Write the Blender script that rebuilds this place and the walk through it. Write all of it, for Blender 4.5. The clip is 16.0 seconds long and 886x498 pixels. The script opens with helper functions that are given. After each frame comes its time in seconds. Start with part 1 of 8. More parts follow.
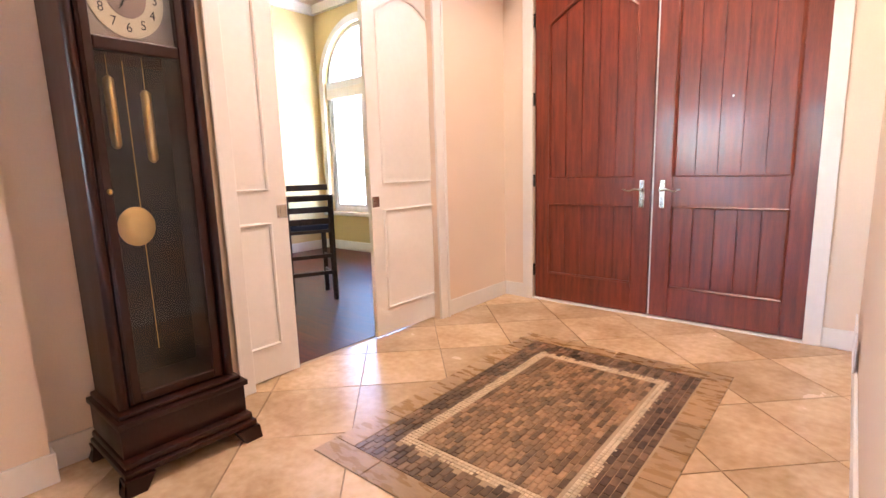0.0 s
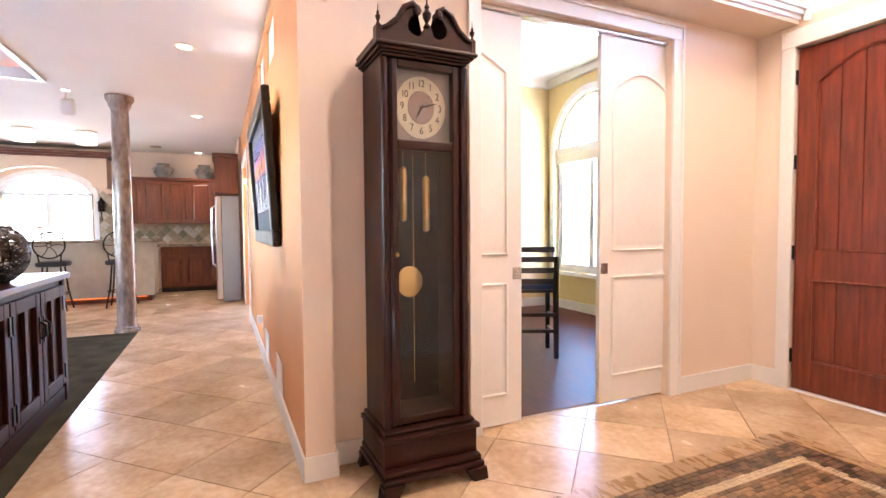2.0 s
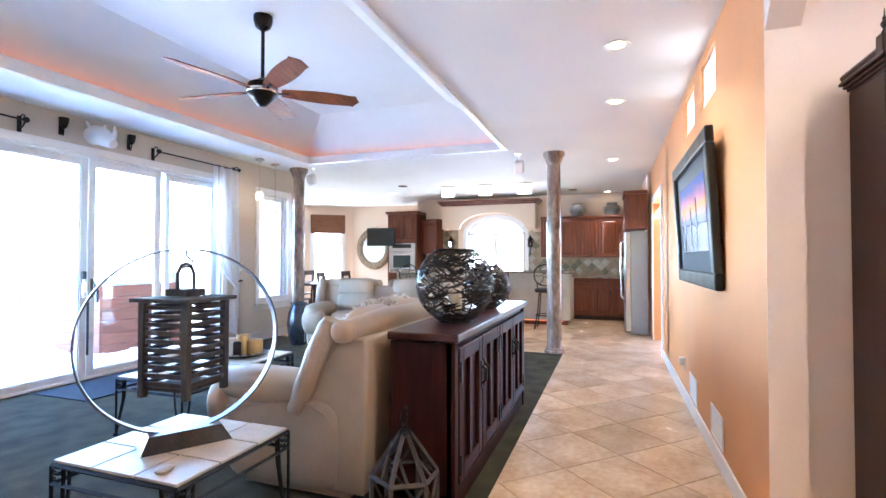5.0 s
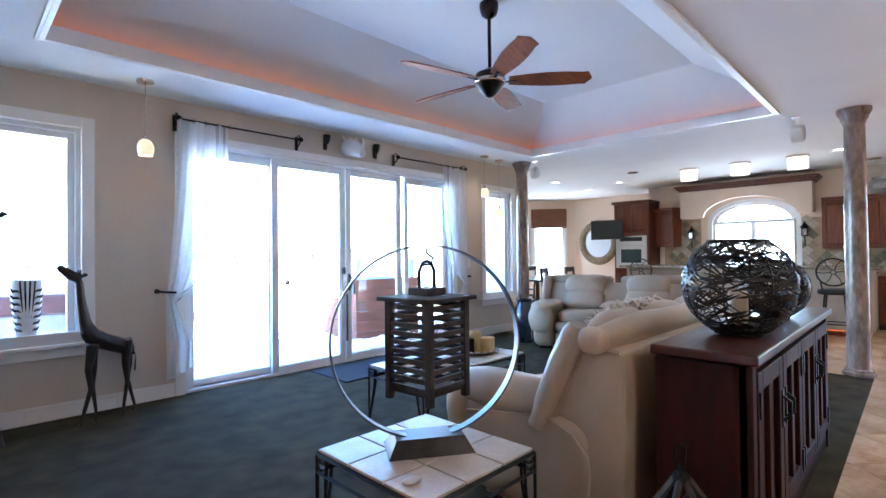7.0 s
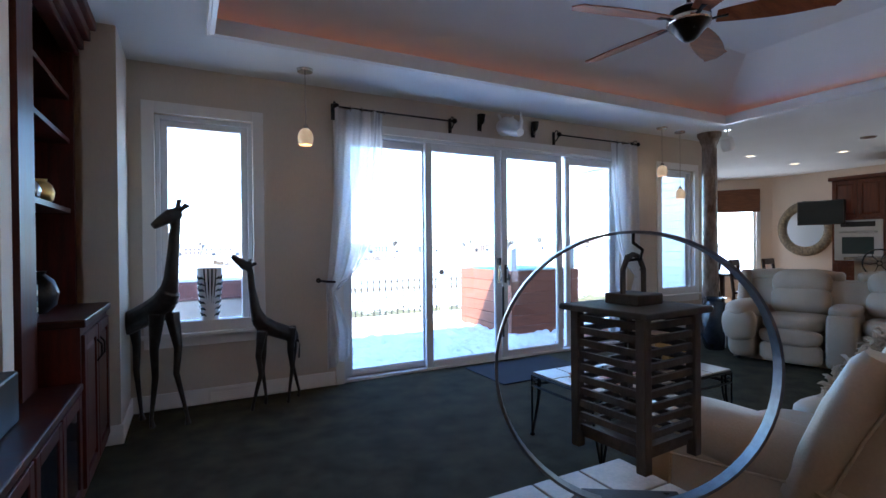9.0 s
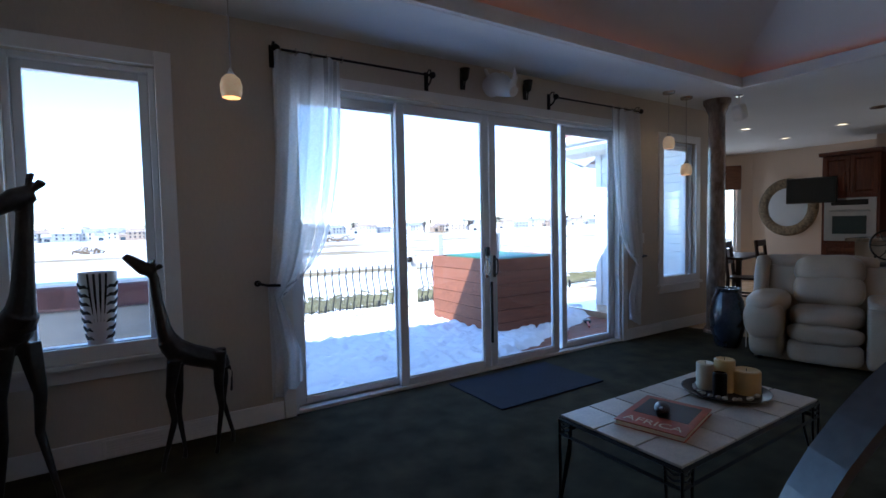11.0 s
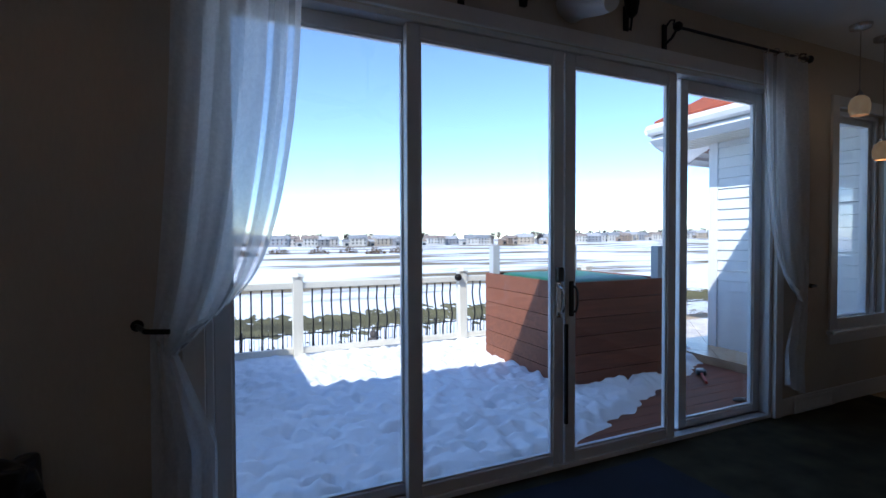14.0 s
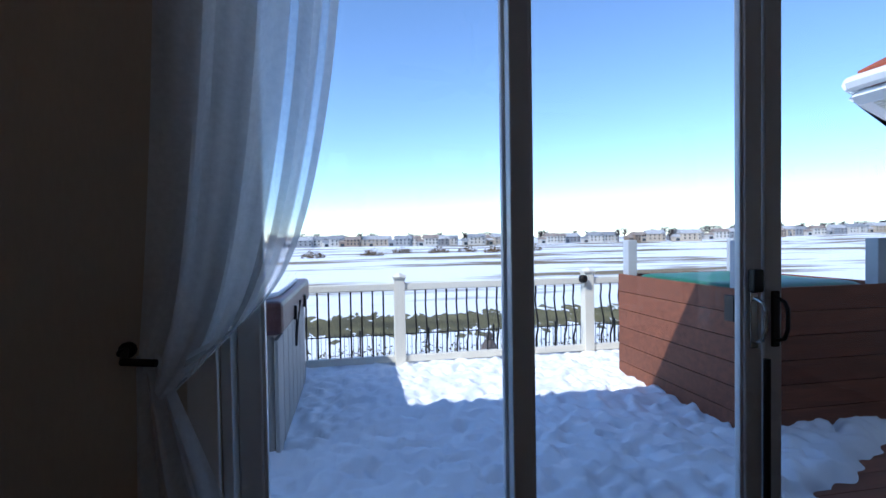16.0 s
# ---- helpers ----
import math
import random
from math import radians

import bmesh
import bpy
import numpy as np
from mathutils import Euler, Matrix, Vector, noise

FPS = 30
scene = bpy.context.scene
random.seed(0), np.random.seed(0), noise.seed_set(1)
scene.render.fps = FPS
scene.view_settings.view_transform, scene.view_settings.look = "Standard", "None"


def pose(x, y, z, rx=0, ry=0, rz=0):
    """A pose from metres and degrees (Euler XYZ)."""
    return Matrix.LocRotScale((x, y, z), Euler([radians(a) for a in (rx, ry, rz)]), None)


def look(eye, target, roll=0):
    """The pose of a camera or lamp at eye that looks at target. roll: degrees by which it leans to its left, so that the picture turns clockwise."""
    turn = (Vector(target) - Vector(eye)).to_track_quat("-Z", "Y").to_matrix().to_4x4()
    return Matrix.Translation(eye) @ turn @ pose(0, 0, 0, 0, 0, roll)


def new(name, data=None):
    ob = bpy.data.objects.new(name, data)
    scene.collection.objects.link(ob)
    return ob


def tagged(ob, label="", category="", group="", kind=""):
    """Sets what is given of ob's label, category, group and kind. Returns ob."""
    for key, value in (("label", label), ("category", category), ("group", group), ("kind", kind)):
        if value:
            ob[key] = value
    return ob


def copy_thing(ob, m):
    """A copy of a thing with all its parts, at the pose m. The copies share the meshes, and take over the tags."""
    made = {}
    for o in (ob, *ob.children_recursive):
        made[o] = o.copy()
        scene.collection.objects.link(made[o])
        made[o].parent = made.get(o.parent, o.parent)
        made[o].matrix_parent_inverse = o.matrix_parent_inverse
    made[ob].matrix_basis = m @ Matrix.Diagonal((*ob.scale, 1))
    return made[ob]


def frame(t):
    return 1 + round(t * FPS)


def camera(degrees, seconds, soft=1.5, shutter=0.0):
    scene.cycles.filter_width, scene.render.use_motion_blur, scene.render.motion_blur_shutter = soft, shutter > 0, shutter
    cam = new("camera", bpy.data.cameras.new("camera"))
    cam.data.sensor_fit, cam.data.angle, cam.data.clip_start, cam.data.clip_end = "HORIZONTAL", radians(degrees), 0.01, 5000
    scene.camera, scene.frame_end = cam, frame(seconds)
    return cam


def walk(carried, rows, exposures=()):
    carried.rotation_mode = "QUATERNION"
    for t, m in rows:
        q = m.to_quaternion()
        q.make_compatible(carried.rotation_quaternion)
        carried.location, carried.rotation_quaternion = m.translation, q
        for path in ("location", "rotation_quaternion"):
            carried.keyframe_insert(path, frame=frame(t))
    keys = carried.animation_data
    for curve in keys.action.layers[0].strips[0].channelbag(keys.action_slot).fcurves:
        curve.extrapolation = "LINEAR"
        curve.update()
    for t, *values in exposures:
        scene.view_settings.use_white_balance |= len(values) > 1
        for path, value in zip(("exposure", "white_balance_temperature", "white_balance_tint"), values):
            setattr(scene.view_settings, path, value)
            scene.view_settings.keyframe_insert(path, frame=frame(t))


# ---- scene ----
cam = camera(84.9, 16.0)
PATH = [
    (0, (0.159, -0.169, 1.122), (-1.116, 1.337, 0.794), -1.7),
    (0.5, (0.184, -0.184, 1.123), (-1.256, 1.176, 0.847), -1.9),
    (1, (0.201, -0.216, 1.147), (-1.385, 0.983, 0.933), -1.3),
    (1.5, (0.232, -0.258, 1.183), (-1.483, 0.76, 1.027), -0.8),
    (2, (0.26, -0.339, 1.196), (-1.557, 0.493, 1.109), -0.4),
    (2.5, (0.299, -0.424, 1.213), (-1.608, 0.179, 1.18), -0.1),
    (3, (0.346, -0.492, 1.236), (-1.624, -0.147, 1.226), 0.0),
    (3.5, (0.375, -0.547, 1.252), (-1.624, -0.49, 1.253), 0.2),
    (4, (0.371, -0.558, 1.266), (-1.615, -0.792, 1.291), 0.2),
    (6.5, (0.164, -0.831, 1.276), (-1.445, -2.018, 1.298), -0.5),
    (7, (0.086, -0.914, 1.276), (-1.341, -2.316, 1.301), -0.6),
    (7.5, (-0.002, -0.969, 1.294), (-1.196, -2.573, 1.326), -0.4),
    (8, (-0.084, -1.055, 1.285), (-1.087, -2.785, 1.307), -0.3),
    (8.5, (-0.124, -1.201, 1.275), (-1.053, -2.972, 1.277), -0.6),
    (11, (-0.514, -2.353, 1.349), (-1.591, -4.035, 1.25), -1.2),
    (11.5, (-0.656, -2.593, 1.315), (-1.779, -4.245, 1.212), -1.4),
    (12, (-0.812, -2.805, 1.313), (-1.96, -4.439, 1.2), -1.2),
    (12.5, (-0.999, -3.041, 1.307), (-2.15, -4.674, 1.202), -1.0),
    (13, (-1.175, -3.269, 1.298), (-2.259, -4.949, 1.228), -0.9),
    (13.5, (-1.37, -3.458, 1.332), (-2.314, -5.22, 1.281), -0.3),
    (14, (-1.515, -3.663, 1.304), (-2.347, -5.482, 1.259), -0.2),
    (14.5, (-1.592, -3.878, 1.305), (-2.349, -5.729, 1.25), -0.4),
    (15, (-1.688, -4.071, 1.293), (-2.335, -5.963, 1.239), -0.7),
    (15.5, (-1.741, -4.229, 1.313), (-2.255, -6.161, 1.251), -0.9),
    (16, (-1.827, -4.364, 1.267), (-2.195, -6.33, 1.221), -0.9),
]
EXPOSURES = [
    (0.0, 4.48, 6750, 19), (1.5, 4.6, 6600, 18), (2.5, 4.66, 6350, 15), (3.5, 4.75, 5850, 9), (4.2, 4.75, 5650, 7), (6.5, 4.2, 5400, 5), (7.5, 3.6, 5400, 5),
    (8.5, 2.88, 5500, 6), (11.0, 1.55, 5600, 7), (12.5, 0.95, 5750, 7), (13.5, 0.64, 5850, 8), (14.5, 0.20, 5750, 8), (16.0, 0.12, 5600, 9),
]
walk(cam, [(t, look(eye, target, roll)) for t, eye, target, roll in PATH], EXPOSURES)

# ---- world, sun, lamps ----
SUN_TO = Vector((0.9, 0.6, 1.0)).normalized()
world = bpy.data.worlds.new("world")
scene.world = world
world.use_nodes = True
sky = world.node_tree.nodes.new("ShaderNodeTexSky")
sky.sky_type, sky.sun_disc = "NISHITA", False
sky.sun_elevation = math.asin(SUN_TO.z)
sky.sun_rotation = math.atan2(SUN_TO.x, SUN_TO.y)
sky.altitude, sky.air_density, sky.dust_density, sky.ozone_density = 1500, 0.95, 0.0, 3.2
background = world.node_tree.nodes["Background"]
background.inputs["Strength"].default_value = 0.24
world.node_tree.links.new(sky.outputs[0], background.inputs["Color"])
sun = new("sun", bpy.data.lights.new("sun", "SUN"))
sun.data.energy, sun.data.angle, sun.data.color = 4.4, radians(0.5), (1.0, 0.95, 0.87)
sun.matrix_world = look(SUN_TO * 50, (0, 0, 0))


def lamp(name, place, watts, colour, size=0.06, spot=0):
    """A warm lamp, mostly behind a fitting that the place has."""
    light = bpy.data.lights.new(name, "SPOT" if spot else "POINT")
    light.energy, light.color, light.shadow_soft_size = watts, colour, size
    if spot:
        light.spot_size, light.spot_blend = radians(spot), 0.6
    ob = new(name, light)
    ob.location = place
    return ob


CANS = (1.0, 0.90, 0.78)
WARM = (1.0, 0.80, 0.58)
FOYER = (1.0, 0.86, 0.70)
for place in ((-3.17, -0.58), (-4.43, -0.58), (-7.2, -0.6), (-10.0, -0.7)):
    lamp("can_lamp", (*place, 2.68), 2.4, CANS, 0.05, 130)
# added fill spots high in the foyer, out of view and without fittings
for place in ((-1.15, 1.85), (-0.6, 1.3), (-0.6, 2.6)):
    lamp("foyer_lamp", (*place, 3.9), 4.9, FOYER, 0.35, 140)
# daylight in the openings of the kitchen and nook windows
for eye, aim, size_x, size_y, watts in (((-11.2, -3.36, 1.55), (0, -3.36, 1.55), 1.3, 0.9, 3.5), ((-11.54, -8.16, 1.36), (-10.75, -7.55, 1.36), 0.72, 1.5, 6)):
    day = bpy.data.lights.new("window_daylight", "AREA")
    day.shape, day.size, day.size_y, day.energy, day.color = "RECTANGLE", size_x, size_y, watts, (0.92, 0.96, 1.0)
    new("window_daylight", day).matrix_world = look(eye, aim)
for y in (-3.76, -2.98, -2.21):
    lamp("crystal_lamp", (-8.98, y, 2.48), 0.10, CANS, 0.06)
for place in ((-1.04, -5.44, 2.2), (-5.56, -5.56, 2.18), (-5.91, -5.57, 1.9)):
    lamp("pendant_lamp", place, 0.07, WARM, 0.03)

# ---- mesh helpers ----
def box(bm, x0, x1, y0, y1, z0, z1, bevel=0.0):
    """A box between two corners, with its edges bevelled if asked."""
    made = bmesh.ops.create_cube(bm, size=1.0)["verts"]
    bmesh.ops.scale(bm, vec=(abs(x1 - x0), abs(y1 - y0), abs(z1 - z0)), verts=made)
    bmesh.ops.translate(bm, vec=((x0 + x1) / 2, (y0 + y1) / 2, (z0 + z1) / 2), verts=made)
    if bevel:
        edges = list({e for v in made for e in v.link_edges})
        made = bmesh.ops.bevel(bm, geom=edges, offset=bevel, segments=2, profile=0.5, affect="EDGES")["verts"]
    return made


def tube(bm, points, radius, sides=8, closed=False, flat=1.0):
    """A round bar along points; radius may be one number or one per point; flat squashes it."""
    pts = [Vector(p) for p in points]
    count = len(pts)
    radii = radius if isinstance(radius, (list, tuple)) else [radius] * count
    rings = []
    side = None
    for i, p in enumerate(pts):
        if closed:
            along = pts[(i + 1) % count] - pts[i - 1]
        else:
            along = pts[min(i + 1, count - 1)] - pts[max(i - 1, 0)]
        along.normalize()
        if side is None:
            side = along.cross(Vector((0, 0, 1)))
            if side.length < 0.05:
                side = along.cross(Vector((1, 0, 0)))
        side = (side - along * side.dot(along)).normalized()
        other = along.cross(side)
        rings.append([bm.verts.new(p + radii[i] * (math.cos(a) * side + flat * math.sin(a) * other))
                      for a in (2 * math.pi * k / sides for k in range(sides))])
    for i in range(count if closed else count - 1):
        a, b = rings[i], rings[(i + 1) % count]
        for k in range(sides):
            bm.faces.new((a[k], a[(k + 1) % sides], b[(k + 1) % sides], b[k]))
    if not closed:
        bm.faces.new(rings[0][::-1])
        bm.faces.new(rings[-1])


def lathe(bm, profile, centre=(0, 0, 0), sides=24, axis="z", cap=True):
    """A turned body from (radius, height) pairs about an axis through centre."""
    c = Vector(centre)

    def at(r, h, a):
        u, v = r * math.cos(a), r * math.sin(a)
        return c + Vector({"z": (u, v, h), "x": (h, u, v), "y": (v, h, u)}[axis])
    rings = [[bm.verts.new(at(max(r, 1e-4), h, 2 * math.pi * k / sides)) for k in range(sides)] for r, h in profile]
    for a, b in zip(rings, rings[1:]):
        for k in range(sides):
            bm.faces.new((a[k], a[(k + 1) % sides], b[(k + 1) % sides], b[k]))
    if cap:
        bm.faces.new(rings[0][::-1])
        bm.faces.new(rings[-1])


def slab(bm, outline, axis, lo, hi):
    """A flat shape cut from an outline of pairs, between lo and hi on an axis."""
    def at(u, v, w):
        return {"x": (w, u, v), "y": (u, w, v), "z": (u, v, w)}[axis]
    a = [bm.verts.new(at(u, v, lo)) for u, v in outline]
    b = [bm.verts.new(at(u, v, hi)) for u, v in outline]
    n = len(outline)
    fa, fb = bm.faces.new(a[::-1]), bm.faces.new(b)
    for k in range(n):
        bm.faces.new((a[k], a[(k + 1) % n], b[(k + 1) % n], b[k]))
    if n > 4:
        bmesh.ops.triangulate(bm, faces=[fa, fb])


def cushion(bm, centre, size, power=3.0, wobble=0.0, seed=0, turn=None, cuts=14):
    """A stuffed pad: a rounded block, a little uneven."""
    made = []
    grid = {}
    a, b, c = (s / 2 for s in size)

    def f(w, p):
        return math.copysign(abs(w) ** (2 / p), w)
    rings = []
    for i in range(cuts + 1):
        phi = -math.pi / 2 + math.pi * i / cuts
        ring = []
        for k in range(2 * cuts):
            th = math.pi * k / cuts
            p = Vector((a * f(math.cos(phi), power) * f(math.cos(th), power), b * f(math.cos(phi), power) * f(math.sin(th), power), c * f(math.sin(phi), power)))
            if wobble:
                p += p.normalized() * wobble * noise.noise(p * 6 + Vector((seed * 7.3, seed, 0)))
            ring.append(bm.verts.new(((turn @ p) if turn else p) + Vector(centre)))
        rings.append(ring)
    n = 2 * cuts
    for r, s in zip(rings, rings[1:]):
        for k in range(n):
            bm.faces.new((r[k], r[(k + 1) % n], s[(k + 1) % n], s[k]))


def mesh_of(name, bm, material, smooth=False):
    bmesh.ops.remove_doubles(bm, verts=bm.verts, dist=1e-5)
    bmesh.ops.recalc_face_normals(bm, faces=bm.faces)
    me = bpy.data.meshes.new(name)
    bm.to_mesh(me)
    bm.free()
    if smooth:
        for p in me.polygons:
            p.use_smooth = True
        me.set_sharp_from_angle(angle=radians(40))
    if material:
        me.materials.append(material)
    return me


def part(name, bm, material, parent, label="", smooth=False):
    ob = new(name, mesh_of(name, bm, material, smooth))
    ob.parent = parent
    if label:
        tagged(ob, label)
    return ob


def thing(name, label, category, place=(0, 0, 0), turn=0, group="", kind=""):
    ob = new(name)
    ob.empty_display_size = 0.1
    ob.matrix_world = pose(*place, 0, 0, turn)
    return tagged(ob, label, category, group, kind)


def solid(name, bm, material, label, category, kind="", smooth=False, group=""):
    """A thing of one mesh, in world metres."""
    return tagged(new(name, mesh_of(name, bm, material, smooth)), label, category, group, kind)


def bm_box(*args, **more):
    bm = bmesh.new()
    box(bm, *args, **more)
    return bm


def bm_tube(*args, **more):
    bm = bmesh.new()
    tube(bm, *args, **more)
    return bm


def bm_lathe(*args, **more):
    bm = bmesh.new()
    lathe(bm, *args, **more)
    return bm


def bm_cushion(*args, **more):
    bm = bmesh.new()
    cushion(bm, *args, **more)
    return bm


# ---- materials ----
def paint(name, colour, rough=0.6, metal=0.0, vary=0.08, scale=3.0, bump=0.0, grain=40.0, stretch=(1, 1, 1), colour2=None, spec=0.5, island=0.0, coat=0.0, object_random=0.0, where="Object"):
    """A surface with broad and fine variation in colour, gloss and relief."""
    mat = bpy.data.materials.new(name)
    mat.use_nodes = True
    t = mat.node_tree
    bsdf = t.nodes["Principled BSDF"]
    co = t.nodes.new("ShaderNodeTexCoord")
    mp = t.nodes.new("ShaderNodeMapping")
    mp.inputs["Scale"].default_value = stretch
    t.links.new(co.outputs[where], mp.inputs["Vector"])
    if object_random:
        # every piece is cut from another place of the stuff
        info, spread, shift = t.nodes.new("ShaderNodeObjectInfo"), t.nodes.new("ShaderNodeVectorMath"), t.nodes.new("ShaderNodeVectorMath")
        spread.operation, shift.operation = "SCALE", "ADD"
        spread.inputs["Scale"].default_value = 3.7
        t.links.new(info.outputs["Location"], spread.inputs[0])
        t.links.new(co.outputs[where], shift.inputs[0])
        t.links.new(spread.outputs[0], shift.inputs[1])
        t.links.new(shift.outputs[0], mp.inputs["Vector"])
    broad, fine = t.nodes.new("ShaderNodeTexNoise"), t.nodes.new("ShaderNodeTexNoise")
    for node, s, d in ((broad, scale, 4.0), (fine, grain, 3.0)):
        node.inputs["Scale"].default_value = s
        node.inputs["Detail"].default_value = d
        t.links.new(mp.outputs[0], node.inputs["Vector"])
    both = t.nodes.new("ShaderNodeMath")
    both.operation = "MULTIPLY_ADD"
    both.inputs[1].default_value = 0.35
    t.links.new(fine.outputs["Fac"], both.inputs[0])
    most = t.nodes.new("ShaderNodeMath")
    most.operation = "MULTIPLY"
    most.inputs[1].default_value = 0.65
    t.links.new(broad.outputs["Fac"], most.inputs[0])
    t.links.new(most.outputs[0], both.inputs[2])
    ramp = t.nodes.new("ShaderNodeValToRGB")
    ramp.color_ramp.elements[0].position, ramp.color_ramp.elements[1].position = 0.3, 0.7
    dark = colour2 or tuple(c * (1 - 2 * vary) for c in colour)
    ramp.color_ramp.elements[0].color = (*dark, 1)
    ramp.color_ramp.elements[1].color = (*(min(1, c * (1 + vary)) for c in colour), 1)
    t.links.new(both.outputs[0], ramp.inputs[0])
    out = ramp.outputs[0]
    if island or object_random:
        hsv = t.nodes.new("ShaderNodeHueSaturation")
        rng = t.nodes.new("ShaderNodeMapRange")
        amount = island or object_random
        rng.inputs["To Min"].default_value, rng.inputs["To Max"].default_value = 1 - amount, 1 + amount
        src = t.nodes.new("ShaderNodeNewGeometry" if island else "ShaderNodeObjectInfo")
        t.links.new(src.outputs["Random Per Island" if island else "Random"], rng.inputs["Value"])
        t.links.new(rng.outputs[0], hsv.inputs["Value"])
        t.links.new(out, hsv.inputs["Color"])
        out = hsv.outputs[0]
    t.links.new(out, bsdf.inputs["Base Color"])
    rr = t.nodes.new("ShaderNodeMapRange")
    rr.inputs["To Min"].default_value, rr.inputs["To Max"].default_value = max(0.02, rough - 0.08), min(1, rough + 0.08)
    t.links.new(broad.outputs["Fac"], rr.inputs["Value"])
    t.links.new(rr.outputs[0], bsdf.inputs["Roughness"])
    bsdf.inputs["Metallic"].default_value = metal
    bsdf.inputs["Specular IOR Level"].default_value = spec
    bsdf.inputs["Coat Weight"].default_value = coat
    bsdf.inputs["Coat Roughness"].default_value = 0.12
    if bump:
        b = t.nodes.new("ShaderNodeBump")
        b.inputs["Strength"].default_value = min(1.0, bump)
        b.inputs["Distance"].default_value = 0.01
        t.links.new(both.outputs[0], b.inputs["Height"])
        t.links.new(b.outputs[0], bsdf.inputs["Normal"])
    return mat


def glow(name, colour, strength):
    mat = bpy.data.materials.new(name)
    mat.use_nodes = True
    bsdf = mat.node_tree.nodes["Principled BSDF"]
    bsdf.inputs["Base Color"].default_value = (*colour, 1)
    bsdf.inputs["Emission Color"].default_value = (*colour, 1)
    bsdf.inputs["Emission Strength"].default_value = strength
    return mat


def clear(name, colour=(1, 1, 1), rough=0.0, gloss=0.03):
    """Thin flat glass: mostly clear, with a mirror gloss that grows to the edge."""
    mat = bpy.data.materials.new(name)
    mat.use_nodes = True
    t = mat.node_tree
    t.nodes.clear()
    out, mix = t.nodes.new("ShaderNodeOutputMaterial"), t.nodes.new("ShaderNodeMixShader")
    thru, shine, edge = t.nodes.new("ShaderNodeBsdfTransparent"), t.nodes.new("ShaderNodeBsdfGlossy"), t.nodes.new("ShaderNodeLayerWeight")
    thru.inputs["Color"].default_value = (*colour, 1)
    shine.inputs["Roughness"].default_value = rough
    power, lift = t.nodes.new("ShaderNodeMath"), t.nodes.new("ShaderNodeMath")
    power.operation, lift.operation = "POWER", "MULTIPLY_ADD"
    power.inputs[1].default_value = 5.0
    lift.inputs[1].default_value, lift.inputs[2].default_value = 1.0 - gloss, gloss
    t.links.new(edge.outputs["Facing"], power.inputs[0])
    t.links.new(power.outputs[0], lift.inputs[0])
    t.links.new(lift.outputs[0], mix.inputs[0])
    t.links.new(thru.outputs[0], mix.inputs[1])
    t.links.new(shine.outputs[0], mix.inputs[2])
    t.links.new(mix.outputs[0], out.inputs[0])
    return mat


def sheer(name, colour, see):
    """Thin cloth that lets light and view through in part."""
    mat = bpy.data.materials.new(name)
    mat.use_nodes = True
    t = mat.node_tree
    t.nodes.clear()
    out, mix, cloth = t.nodes.new("ShaderNodeOutputMaterial"), t.nodes.new("ShaderNodeMixShader"), t.nodes.new("ShaderNodeMixShader")
    thru, diff, back = t.nodes.new("ShaderNodeBsdfTransparent"), t.nodes.new("ShaderNodeBsdfDiffuse"), t.nodes.new("ShaderNodeBsdfTranslucent")
    co, wave, rng = t.nodes.new("ShaderNodeTexCoord"), t.nodes.new("ShaderNodeTexNoise"), t.nodes.new("ShaderNodeMapRange")
    wave.inputs["Scale"].default_value = 60.0
    t.links.new(co.outputs["Object"], wave.inputs["Vector"])
    rng.inputs["To Min"].default_value, rng.inputs["To Max"].default_value = see - 0.12, see + 0.12
    t.links.new(wave.outputs["Fac"], rng.inputs["Value"])
    for node in (diff, back):
        node.inputs["Color"].default_value = (*colour, 1)
    cloth.inputs[0].default_value = 0.5
    t.links.new(diff.outputs[0], cloth.inputs[1])
    t.links.new(back.outputs[0], cloth.inputs[2])
    t.links.new(rng.outputs[0], mix.inputs[0])
    t.links.new(cloth.outputs[0], mix.inputs[1])
    t.links.new(thru.outputs[0], mix.inputs[2])
    t.links.new(mix.outputs[0], out.inputs[0])
    return mat


CREAM = paint("cream_wall_paint", (0.78, 0.64, 0.515), 0.75, vary=0.03, scale=1.2, bump=0.12, grain=120)
LINEN = paint("beige_wall_paint", (0.60, 0.52, 0.42), 0.8, vary=0.05, scale=2.0, bump=0.15, grain=90, stretch=(1, 1, 0.25))
ORANGE = paint("orange_wall_paint", (0.72, 0.33, 0.12), 0.6, vary=0.06, scale=1.5, bump=0.12, grain=110)
YELLOW = paint("yellow_wall_paint", (0.72, 0.56, 0.27), 0.7, vary=0.03, scale=1.2, bump=0.1, grain=120)
WHITE = paint("white_trim_paint", (0.80, 0.77, 0.73), 0.35, vary=0.03, scale=2.5, grain=30, bump=0.03)
CEIL = paint("white_ceiling_paint", (0.86, 0.85, 0.83), 0.85, vary=0.02, scale=1.5, bump=0.15, grain=150)
VINYL = paint("white_window_vinyl", (0.78, 0.79, 0.80), 0.3, vary=0.02, scale=3, grain=40)
TILE = paint("travertine_floor_tile", (0.64, 0.47, 0.31), 0.24, vary=0.16, scale=3.2, grain=24, bump=0.05, colour2=(0.42, 0.26, 0.13), object_random=0.17)
GROUT = paint("tan_grout", (0.42, 0.30, 0.19), 0.85, vary=0.1, scale=8, bump=0.2, grain=90)
MOSAIC = paint("brown_stone_mosaic", (0.27, 0.155, 0.08), 0.35, vary=0.25, scale=14, grain=70, bump=0.15, island=0.55)
